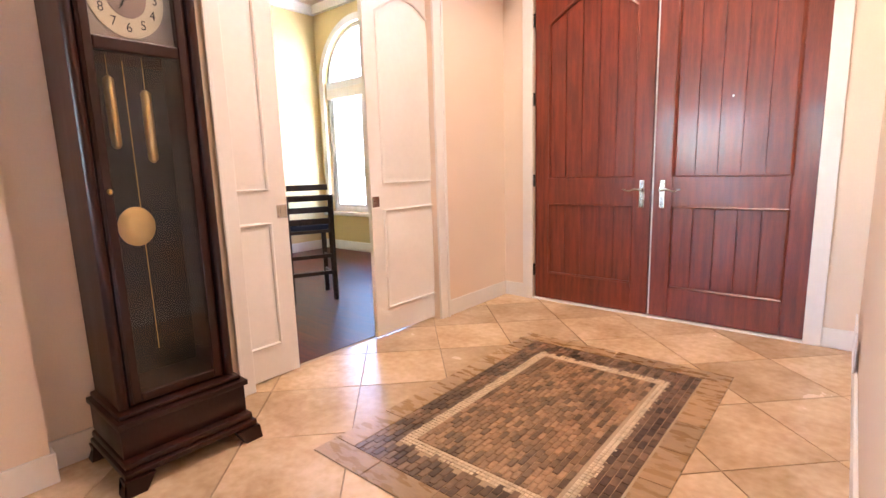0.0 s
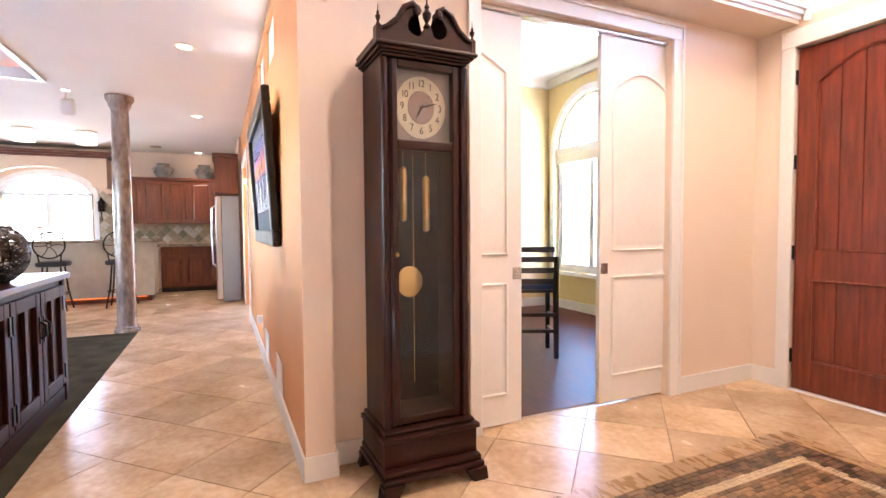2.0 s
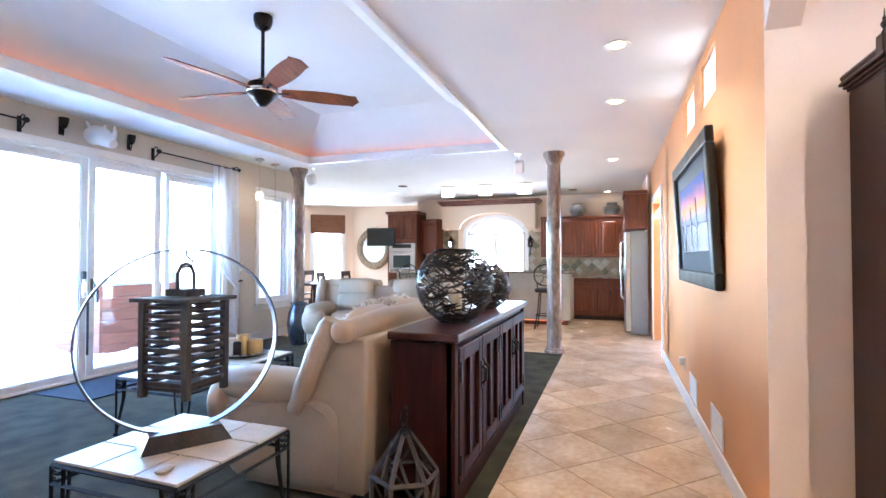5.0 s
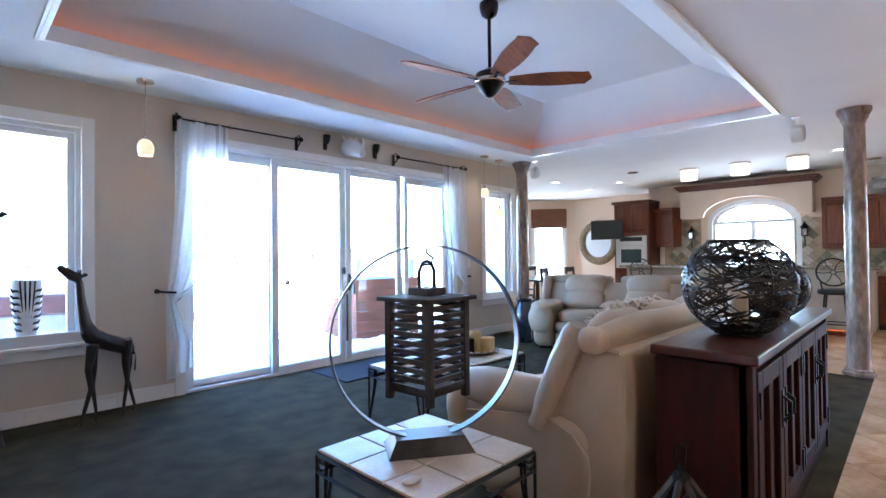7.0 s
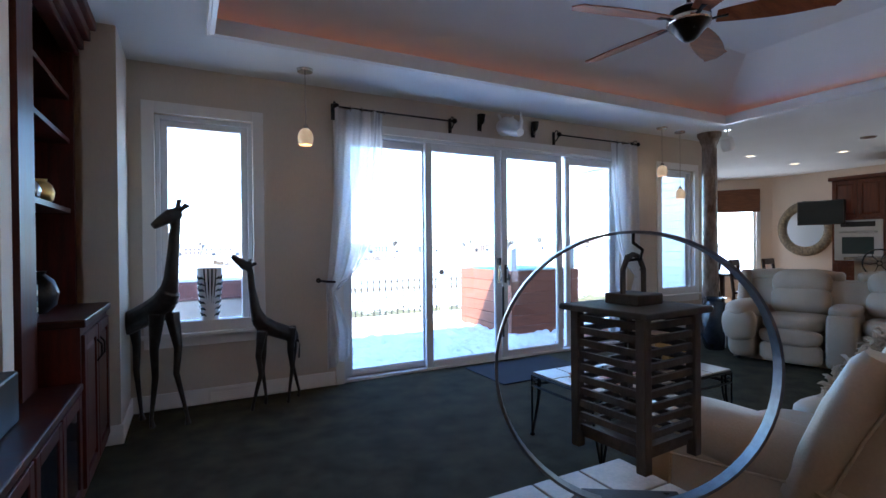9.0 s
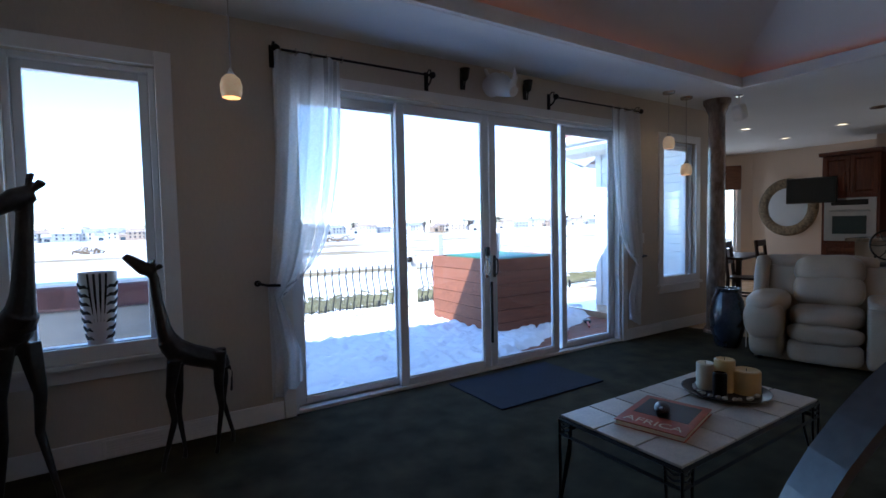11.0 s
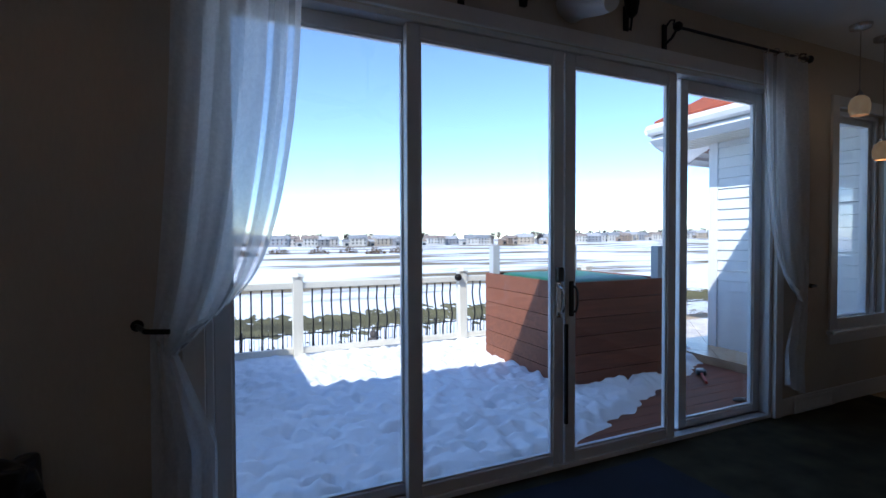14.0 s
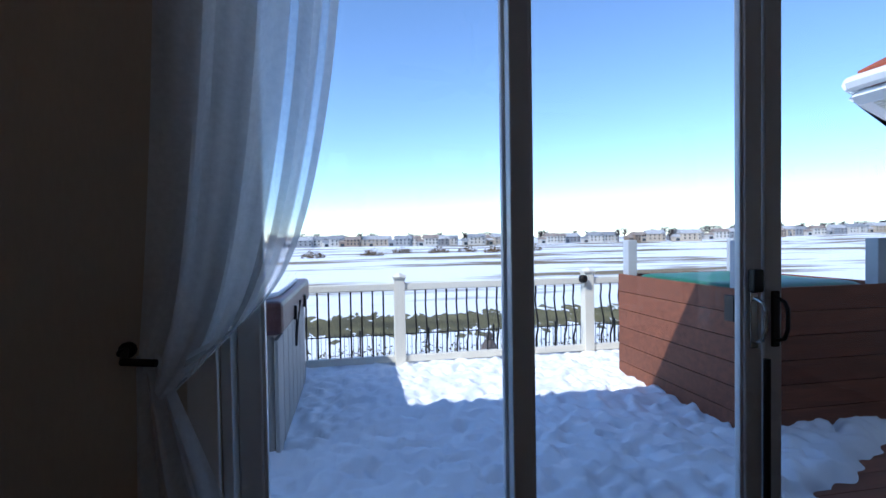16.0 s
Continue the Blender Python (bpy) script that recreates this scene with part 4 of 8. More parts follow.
    part("bob", bm_lathe([(0.002, -0.012), (0.05, -0.010), (0.075, -0.002), (0.075, 0.002), (0.05, 0.010), (0.002, 0.013)], (-0.035, -0.035, 0.92), 32, "x"), BRASS, rod, "round polished brass bob", smooth=True)
    return ob


clock()


def register(name, place, turn, w, h, label):
    """A white louvred vent cover; its face looks along local -y."""
    ob = thing(name, label, "vent", place, turn)
    bm = bmesh.new()
    frame_rect(bm, "y", -0.008, 0.0, -w / 2, w / 2, 0, h, 0.018, 0.002)
    part("frame", bm, WHITE, ob)
    for k in range(int((h - 0.04) / 0.016)):
        z = 0.024 + 0.016 * k
        bm = bmesh.new()
        slab(bm, [(-0.006, z), (-0.001, z + 0.010), (0.0, z + 0.008), (-0.005, z - 0.002)], "x", -w / 2 + 0.018, w / 2 - 0.018)
        part("slat", bm, WHITE, ob)
    return ob


register("vent_cover", (0.235, 2.86, 0.12), -90, 0.36, 0.20, "white metal vent cover low on the foyer wall")
register("vent_cover", (-3.12, -0.001, 0.13), 0, 0.36, 0.20, "white metal vent cover low on the orange wall")
register("vent_cover", (-4.05, -0.001, 0.13), 0, 0.36, 0.20, "white metal vent cover low on the orange wall")
register("vent_cover", (-0.62, YP + 0.03, 0.012), 180, 0.62, 0.11, "long white vent cover set into the baseboard")
register("vent_cover", (-5.55, YP + 0.03, 0.012), 180, 0.5, 0.11, "long white vent cover set into the baseboard")


def dining_chair(place, turn):
    ob = thing("dining_chair", "dark wooden ladder-back counter chair with navy seat", "chair", place, turn, "dining room chairs")
    part("seat", bm_box(-0.20, 0.20, -0.20, 0.20, 0.60, 0.63, bevel=0.006), ESPRESSO, ob)
    part("seat_pad", bm_cushion((0, 0, 0.65), (0.40, 0.40, 0.07), power=4), paint("navy_seat_cloth", (0.02, 0.03, 0.08), 0.6, vary=0.1, grain=150, bump=0.1), ob, "navy padded seat", smooth=True)
    for x in (-0.185, 0.185):
        part("leg", bm_box(x - 0.02, x + 0.02, -0.2, -0.16, 0, 0.60, bevel=0.004), ESPRESSO, ob)
        part("leg", bm_tube([(x, 0.21, 0), (x, 0.185, 0.6), (x, 0.22, 0.93)], [0.022, 0.027, 0.022], sides=4), ESPRESSO, ob)
    for z in (0.70, 0.80, 0.90, 0.99):
        part("slat", bm_box(-0.17, 0.17, 0.195, 0.215, z - 0.02, z + 0.03, bevel=0.004), ESPRESSO, ob)
    for z, y in ((0.18, -0.18), (0.25, 0.2), (0.4, 0.2)):
        part("stretcher", bm_box(-0.18, 0.18, y - 0.01, y + 0.01, z - 0.016, z + 0.016), ESPRESSO, ob)
    for x in (-0.185, 0.185):
        for z in (0.22, 0.36):
            part("stretcher", bm_box(x - 0.01, x + 0.01, -0.17, 0.19, z - 0.014, z + 0.014), ESPRESSO, ob)
    return ob


dining_chair((-3.55, 2.33, 0), -115)
ob = thing("dining_table", "dark wooden counter-height dining table", "table", (-4.75, 1.8, 0))
part("tabletop", bm_box(-0.6, 0.6, -0.5, 0.5, 0.87, 0.92, bevel=0.008), ESPRESSO, ob)
for x in (-0.52, 0.52):
    for y in (-0.42, 0.42):
        part("leg", bm_box(x - 0.04, x + 0.04, y - 0.04, y + 0.04, 0, 0.87, bevel=0.005), ESPRESSO, ob)
ob = thing("dry_arrangement", "vase of thin dry twigs on the dining table", "plant", (-4.7, 1.8, 0.92))
part("vase", bm_lathe([(0.03, 0), (0.055, 0.04), (0.06, 0.08), (0.03, 0.14)], sides=16), ESPRESSO, ob, smooth=True)
rnd = random.Random(4)
for k in range(16):
    a, l = rnd.uniform(0, 6.28), rnd.uniform(0.15, 0.4)
    part("twig", bm_tube([(0, 0, 0.1), (0.04 * math.cos(a), 0.04 * math.sin(a), 0.2), (0.14 * math.cos(a), 0.14 * math.sin(a), 0.14 + l)], [0.003, 0.003, 0.001], sides=4), GREYWOOD, ob)


# ---- hall ----
def can_light(x, y, z=H):
    ob = thing("recessed_light", "round white recessed ceiling light, lit", "ceiling light", (x, y, z), group="recessed ceiling lights")
    part("trim_ring", bm_lathe([(0.055, -0.002), (0.085, -0.010), (0.09, -0.006), (0.09, 0.0)], sides=28, cap=False), WHITE, ob, smooth=True)
    part("lens", bm_lathe([(0.001, -0.003), (0.056, -0.003)], sides=24, cap=False), CANGLOW, ob, "glowing warm lens")
    return ob


for x, y in ((-3.17, -0.58), (-4.43, -0.58), (-7.2, -0.6), (-10.74, -0.71), (-9.6, -5.3), (-8.6, -6.2), (-10.2, -6.3), (-8.9, -1.7)):
    can_light(x, y)
for x, y in ((-8.6, -4.6), (-10.2, -1.4)):
    ob = thing("ceiling_vent", "small round dark ceiling vent", "vent", (x, y, H))
    part("cover", bm_lathe([(0.09, -0.012), (0.10, -0.004), (0.10, 0.0)], sides=20), NICKEL, ob)

# framed photograph on the orange wall
ob = thing("framed_picture", "black framed seaside sunset photograph on the orange wall", "picture", (0, 0, 0))
PX0, PX1, PZ0, PZ1 = -4.47, -2.84, 1.09, 2.065
ob.matrix_world = pose(0, 0, PZ0, 3, 0, 0) @ pose(0, 0, -PZ0)
bm = bmesh.new()
for (u0, u1, v0, v1), s in (((PX0, PX1, PZ0, PZ0 + 0.1), 0), ((PX0, PX1, PZ1 - 0.1, PZ1), 0), ((PX0, PX0 + 0.1, PZ0 + 0.1, PZ1 - 0.1), 1), ((PX1 - 0.1, PX1, PZ0 + 0.1, PZ1 - 0.1), 1)):
    box(bm, u0, u1, -0.055, -0.004, v0, v1, 0.012)
part("frame", bm, BLACKPL, ob, "wide black frame")
part("mat_board", bm_box(PX0 + 0.09, PX1 - 0.09, -0.026, -0.012, PZ0 + 0.09, PZ1 - 0.09), paint("slate_mat_board", (0.08, 0.09, 0.11), 0.8, vary=0.05, grain=120), ob)


def sunset():
    mat = bpy.data.materials.new("sunset_print")
    mat.use_nodes = True
    t = mat.node_tree
    co, sep, ramp, nz, mix = t.nodes.new("ShaderNodeTexCoord"), t.nodes.new("ShaderNodeSeparateXYZ"), t.nodes.new("ShaderNodeValToRGB"), t.nodes.new("ShaderNodeTexNoise"), t.nodes.new("ShaderNodeMath")
    nz.inputs["Scale"].default_value = 5.0
    t.links.new(co.outputs["Generated"], sep.inputs[0])
    t.links.new(co.outputs["Generated"], nz.inputs["Vector"])
    mix.operation = "MULTIPLY_ADD"
    mix.inputs[1].default_value = 0.25
    t.links.new(nz.outputs["Fac"], mix.inputs[0])
    t.links.new(sep.outputs["Z"], mix.inputs[2])
    e = ramp.color_ramp.elements
    e[0].position, e[0].color = 0.1, (0.02, 0.03, 0.08, 1)
    e[1].position, e[1].color = 1.0, (0.10, 0.13, 0.36, 1)
    for p, c in ((0.38, (0.05, 0.08, 0.22)), (0.62, (0.20, 0.15, 0.32)), (0.75, (0.85, 0.25, 0.08)), (0.85, (0.55, 0.20, 0.25))):
        x = e.new(p)
        x.color = (*c, 1)
    t.links.new(mix.outputs[0], ramp.inputs[0])
    t.links.new(ramp.outputs[0], t.nodes["Principled BSDF"].inputs["Base Color"])
    t.nodes["Principled BSDF"].inputs["Roughness"].default_value = 0.25
    return mat


part("print", bm_box(PX0 + 0.26, PX1 - 0.26, -0.030, -0.027, PZ0 + 0.24, PZ1 - 0.22), sunset(), ob, "blue and orange sunset print")
for k, u in enumerate((-4.05, -3.75, -3.5)):
    part("print_pier", bm_box(u, u + 0.035, -0.033, -0.0305, PZ0 + 0.26, PZ0 + 0.52 + 0.05 * k), BLACKPL, ob)
# small square windows high in the hall wall
for a, b in ((-3.62, -3.08), (-4.42, -3.92)):
    win = thing("hall_light_window", "small bright square window high in the orange wall", "window", kind="structure")
    bm = bmesh.new()
    frame_rect(bm, "y", 0.02, 0.06, a, b, 2.34, 2.66, 0.02)
    part("window_frame", bm, WHITE, win)
    # the pane's own emission stands in for daylight behind it
    part("pane", bm_box(a + 0.02, b - 0.02, 0.06, 0.07, 2.36, 2.64), glow("emissive_daylight_pane", (1.0, 0.95, 0.88), 0.16), win)
ob = thing("wall_outlet", "white wall outlet with a plugged-in night light", "outlet", (-4.55, -0.001, 0.33))
part("plate", bm_box(-0.035, 0.035, -0.006, 0, -0.055, 0.055, bevel=0.002), WHITE, ob)
part("night_light", bm_box(-0.025, 0.025, -0.05, -0.006, -0.01, 0.06, bevel=0.01), WHITE, ob)
ob = thing("light_switch", "white double light switch by the patio door", "switch", (-5.45, YP + 0.001, 1.15))
part("plate", bm_box(-0.05, 0.05, 0, 0.006, -0.06, 0.06, bevel=0.002), WHITE, ob)
for x in (-0.022, 0.022):
    part("toggle", bm_box(x - 0.006, x + 0.006, 0.006, 0.014, -0.012, 0.012), WHITE, ob)


# sideboard between hall and sofa
def sideboard():
    ob = thing("sideboard", "rustic red-brown wooden sideboard with iron hardware", "sideboard", (-2.97, -1.53, 0))
    ob.scale = (1, 1, 1.023)
    L, D = 1.0, 0.175
    bm = bmesh.new()
    box(bm, -L, L, -D, D - 0.02, 0.06, 0.83)
    box(bm, -L, L, -D, D - 0.01, 0.0, 0.10, 0.004)
    for x in (-L + 0.03, L - 0.03):
        box(bm, x - 0.03, x + 0.03, D - 0.05, D + 0.0, 0.0, 0.84, 0.006)
    part("body", bm, SIDEWOOD, ob)
    part("top", bm_box(-L - 0.03, L + 0.03, -D - 0.01, D + 0.025, 0.84, 0.88, bevel=0.008), SIDETOP, ob, "polished red-brown top")
    n = 4
    w = (2 * L - 0.12) / n
    for k in range(n):
        x0 = -L + 0.06 + w * k + 0.006
        x1 = x0 + w - 0.012
        bm = bmesh.new()
        frame_rect(bm, "y", D - 0.02, D + 0.004, x0, x1, 0.13, 0.80, 0.075, 0.005)
        box(bm, (x0 + x1) / 2 - 0.03, (x0 + x1) / 2 + 0.03, D - 0.02, D + 0.002, 0.205, 0.725, 0.004)
        d = part("door", bm, SIDEWOOD, ob)
        s = 1 if k % 2 == 0 else -1
        edge = x1 - 0.03 if s > 0 else x0 + 0.03
        back = x0 + 0.02 if s > 0 else x1 - 0.02
        bm = bmesh.new()
        box(bm, edge - 0.012, edge + 0.012, D + 0.004, D + 0.010, 0.50, 0.66, 0.002)
        tube(bm, [(edge, D + 0.008, 0.53), (edge, D + 0.035, 0.55), (edge, D + 0.035, 0.61), (edge, D + 0.008, 0.63)], 0.008, 6)
        part("handle", bm, IRON, d, "black iron handle")
        for z in (0.22, 0.68):
            part("hinge", bm_box(back - 0.015, back + 0.015, D + 0.004, D + 0.012, z - 0.05, z + 0.05, bevel=0.003), IRON, d)
    return ob


sideboard()


def wire_sphere(place, r, seed, label):
    """A globe of crossed dark bands with a candle inside."""
    ob = thing("wire_globe_lantern", label, "lantern", place, group="wire globes on the sideboard")
    rnd = random.Random(seed)
    c = Vector((0, 0, r * 0.95))
    bm = bmesh.new()
    for k in range(560):
        z0, a0 = rnd.uniform(-0.93, 0.86), rnd.uniform(0, 6.28)
        tilt, wide, n = rnd.uniform(-0.9, 0.9), rnd.uniform(0.003, 0.007), 7
        rail = []
        for j in range(n):
            z = max(-0.95, min(0.88, z0 + tilt * (j - 3) * 0.07))
            q = math.sqrt(1 - z * z)
            aa = a0 + (j - 3) * 0.075 / max(0.35, q)
            w = wide * math.sin(math.pi * (j + 0.4) / (n - 0.2)) / r
            up = Vector((-z * math.cos(aa), -z * math.sin(aa), q)) * w
            mid = Vector((q * math.cos(aa), q * math.sin(aa), z))
            rail.append([bm.verts.new(c + r * f * (mid + e * up)) for e, f in ((-1, 1.0), (1, 1.0), (1, 0.985), (-1, 0.985))])
        for p, q in zip(rail, rail[1:]):
            for j in range(4):
                bm.faces.new((p[j], p[(j + 1) % 4], q[(j + 1) % 4], q[j]))
    tagged(part("wire_bands", bm, GLOBEMETAL, ob), kind="stuff")
    bm = bmesh.new()
    for k in range(8):
        a = math.pi * k / 4
        tube(bm, [c + r * Vector((math.sqrt(1 - z * z) * math.cos(a), math.sqrt(1 - z * z) * math.sin(a), z)) for z in (-0.96, -0.85, -0.6, -0.3, 0, 0.3, 0.6, 0.86)], 0.004, 4)
    q = math.sqrt(1 - 0.86 ** 2)
    tube(bm, [c + r * Vector((q * math.cos(a), q * math.sin(a), 0.86)) for a in (math.pi * k / 12 for k in range(24))], 0.008, 6, closed=True)
    part("ribs", bm, BRONZE, ob)
    part("foot_bowl", bm_lathe([(r * 0.32, 0.0), (r * 0.36, 0.012), (r * 0.52, 0.034), (r * 0.50, 0.036), (r * 0.3, 0.016)], sides=24, cap=False), BRONZE, ob, smooth=True)
    part("foot", bm_lathe([(r * 0.42, 0), (r * 0.42, 0.012), (r * 0.34, 0.02), (r * 0.34, 0.05)], sides=28), BRONZE, ob)
    part("candle", bm_lathe([(0.04, 0.05), (0.04, 0.19), (0.035, 0.195)], sides=18), paint("ivory_wax", (0.70, 0.60, 0.42), 0.5, vary=0.08), ob, "ivory pillar candle")
    return ob


wire_sphere((-2.45, -1.51, 0.901), 0.235, 1, "large dark metal wire globe with a candle inside")
wire_sphere((-3.28, -1.52, 0.901), 0.175, 2, "smaller dark metal wire globe with a candle inside")


def floor_lantern():
    """The wooden lantern on the floor: a roofed six-sided cage."""
    ob = thing("floor_lantern", "weathered grey wooden lantern with an open pyramid roof", "lantern", (-1.80, -1.55, 0))
    ob.scale = (1, 1, 0.97)
    n, R = 6, 0.155
    ring = [(R * math.cos(2 * math.pi * k / n), R * math.sin(2 * math.pi * k / n)) for k in range(n)]
    slabm = bmesh.new()
    slab(slabm, ring, "z", 0.0, 0.03)
    part("base", slabm, GREYWOOD, ob)
    for k in range(n):
        x, y = ring[k]
        x2, y2 = ring[(k + 1) % n]
        part("post", bm_tube([(x, y, 0.03), (x, y, 0.27)], 0.013, sides=4), GREYWOOD, ob)
        part("rail", bm_tube([(x, y, 0.265), (x2, y2, 0.265)], 0.013, sides=4), GREYWOOD, ob)
        part("rafter", bm_tube([(x, y, 0.27), (x * 0.16, y * 0.16, 0.46)], 0.013, sides=4), GREYWOOD, ob)
        part("cross_bar", bm_tube([(x, y, 0.04), (x2, y2, 0.26)], 0.009, sides=4), GREYWOOD, ob)
        part("rafter_brace", bm_tube([((x + x2) / 2, (y + y2) / 2, 0.27), (x * 0.5, y * 0.5, 0.37)], 0.009, sides=4), GREYWOOD, ob)
    part("cap", bm_lathe([(0.035, 0.455), (0.03, 0.475), (0.012, 0.49), (0.012, 0.505)], sides=12), IRON, ob)
    part("ring", bm_tube([(0.042 * math.cos(a), 0.0, 0.545 + 0.042 * math.sin(a)) for a in (2 * math.pi * k / 20 for k in range(20))], 0.006, sides=6, closed=True), IRON, ob)
    return ob


floor_lantern()


def column(x, y):
    ob = thing("column", "marbled brown round column with a moulded capital", "column", (x, y, 0), group="columns", kind="structure")
    part("shaft", bm_lathe([(0.10, 0.06), (0.098, 1.3), (0.088, 2.58)], sides=32), STONE_COL, ob, smooth=True)
    part("base", bm_lathe([(0.135, 0.0), (0.135, 0.03), (0.115, 0.045), (0.12, 0.06), (0.105, 0.075)], sides=32), STONE_COL, ob, smooth=True)
    part("capital", bm_lathe([(0.09, 2.57), (0.10, 2.60), (0.115, 2.63), (0.115, 2.65), (0.145, 2.70), (0.145, H - 0.001)], sides=32), STONE_COL, ob, smooth=True)
    return ob


column(-6.45, -1.37)
column(-6.34, -5.44)


def speaker(x, y):
    ob = thing("ceiling_speaker", "small white loudspeaker on a ceiling bracket", "loudspeaker", (x, y, H), group="ceiling speakers")
    part("bracket", bm_tube([(0, 0, 0), (0, 0, -0.10), (0.03, 0.02, -0.14)], 0.010, sides=8), WHITE, ob)
    part("mount", bm_lathe([(0.04, -0.012), (0.045, 0.0)], sides=16), NICKEL, ob)
    part("cabinet", bm_cushion((0.05, 0.03, -0.20), (0.13, 0.13, 0.17), power=5, turn=Matrix.Rotation(radians(25), 3, "Y")), WHITE, ob, smooth=True)
    return ob


speaker(-6.35, -5.2)
speaker(-6.35, -1.85)


# ---- living room ----
def rot(axis, deg):
    return Matrix.Rotation(radians(deg), 3, axis)


def recliner(name, label, place, turn, seats, arm_w, seat_w, console=0.0, group=""):
    """A leather reclining sofa: local x runs along it, its back is towards +y."""
    ob = thing(name, label, "sofa", place, turn, group)
    width = 2 * arm_w + seats * seat_w + console
    x = -width / 2
    for s in (-1, 1):
        xa = s * (width / 2 - arm_w / 2)
        bm = bmesh.new()
        cushion(bm, (xa, -0.12, 0.29), (arm_w * 0.96, 0.80, 0.52), 5, 0.006, 1)
        part("arm", bm, LEATHER, ob, smooth=True)
        bm = bmesh.new()
        cushion(bm, (xa, -0.25, 0.555), (arm_w * 1.12, 0.76, 0.20), 2.6, 0.014, 2)
        cushion(bm, (xa, -0.55, 0.42), (arm_w * 1.05, 0.16, 0.36), 2.6, 0.015, 3)
        part("arm_pad", bm, LEATHER, ob, smooth=True)
        bm = bmesh.new()
        e = s * (width / 2 - 0.004)
        tube(bm, [(e, -0.48, 0.12), (e, -0.46, 0.44), (e, 0.04, 0.515), (e, 0.18, 0.46), (e, 0.255, 0.38), (e, 0.265, 0.30), (e, 0.24, 0.08)], 0.005, 6)
        part("piping", bm, LEATHER, ob)
    x += arm_w
    gap = console
    for k in range(seats):
        cx = x + seat_w / 2
        part("seat_cushion", bm_cushion((cx, -0.16, 0.44), (seat_w * 0.98, 0.68, 0.17), power=3.6, wobble=0.010, seed=k + 4), LEATHER, ob, smooth=True)
        part("front_panel", bm_cushion((cx, -0.46, 0.31), (seat_w * 0.97, 0.13, 0.17), power=3.2, wobble=0.016, seed=k + 8), LEATHER, ob, smooth=True)
        part("footrest", bm_cushion((cx, -0.44, 0.15), (seat_w * 0.97, 0.11, 0.22), power=4, wobble=0.012, seed=k + 12), LEATHER, ob, smooth=True)
        bm = bmesh.new()
        cushion(bm, (cx, 0.08, 0.64), (seat_w * 0.99, 0.22, 0.34), 3.0, 0.012, k + 20, rot("X", -20))
        cushion(bm, (cx, 0.15, 0.83), (seat_w * 0.98, 0.23, 0.30), 2.7, 0.012, k + 30, rot("X", -20))
        part("back_cushion", bm, LEATHER, ob, smooth=True)
        x += seat_w
        if k == 0 and gap:
            part("console_box", bm_cushion((x + gap / 2, -0.14, 0.30), (gap * 0.98, 0.72, 0.52), power=9), LEATHER, ob, smooth=True)
            part("console_lid", bm_cushion((x + gap / 2, -0.10, 0.58), (gap * 0.98, 0.62, 0.10), power=4), LEATHER, ob, "padded leather console lid", smooth=True)
            x += gap
    # leaning back: a boxed frame, a padded wing at each end and one long roll on top
    bm = bmesh.new()
    slab(bm, [(0.02, 0.40), (0.20, 0.86), (0.41, 0.86), (0.42, 0.75), (0.40, 0.05), (0.10, 0.05)], "x", -width / 2 + 0.03, width / 2 - 0.03)
    bmesh.ops.bevel(bm, geom=[e for e in bm.edges if len(e.link_faces) == 2 and e.calc_face_angle(0) > 0.3], offset=0.022, segments=3, affect="EDGES", profile=0.5)
    part("back_frame", bm, LEATHER, ob, smooth=True)
    half = width / 2 - 0.02
    bm = bmesh.new()
    runs = [(-half, half)] if not console else [(-half, -console / 2 + 0.03), (console / 2 - 0.03, half)]
    for r0, r1 in runs:
        n, span = 8, r1 - r0
        tube(bm, [(r0 + span * k / n, 0.29, 0.895 + 0.006 * math.cos(k * 2.1)) for k in range(n + 1)], [0.055] + [0.078] * (n - 1) + [0.055], 20, flat=1.0)
        for k in (0, n):
            cushion(bm, (r0 + span * k / n, 0.285, 0.895), (0.11, 0.13, 0.12), 2.4, 0.006, k)
    part("top_roll", bm, LEATHER, ob, smooth=True)
    for s in (-1, 1):
        e = s * (width / 2 - 0.045)
        part("wing", bm_tube([(e, 0.20, 0.95), (e, 0.185, 0.91), (e, 0.11, 0.76), (e, 0.03, 0.57), (e, -0.02, 0.45)], [0.045, 0.066, 0.068, 0.064, 0.055], sides=14), LEATHER, ob, smooth=True)
        e = s * (width / 2 - 0.026)
        part("seam", bm_tube([(e, 0.40, 0.85), (e, 0.24, 0.855), (e, 0.16, 0.70), (e, 0.08, 0.51)], 0.005, sides=6), LEATHER, ob)
    part("base", bm_box(-width / 2 + 0.05, width / 2 - 0.05, -0.36, 0.30, 0.02, 0.1), LEATHER, ob)
    for sx in (-1, 1):
        for y in (-0.36, 0.34):
            part("foot", bm_lathe([(0.02, 0), (0.025, 0.03)], (sx * (width / 2 - 0.1), y, 0), 10), BLACKPL, ob)
    return ob


recliner("reclining_sofa", "cream leather reclining sofa backed against the sideboard", (-3.0, -2.22, 0), 0, 3, 0.26, 0.58)
recliner("reclining_loveseat", "cream leather loveseat with a padded centre console", (-6.16, -3.84, 0), 106, 2, 0.31, 0.56, 0.26)

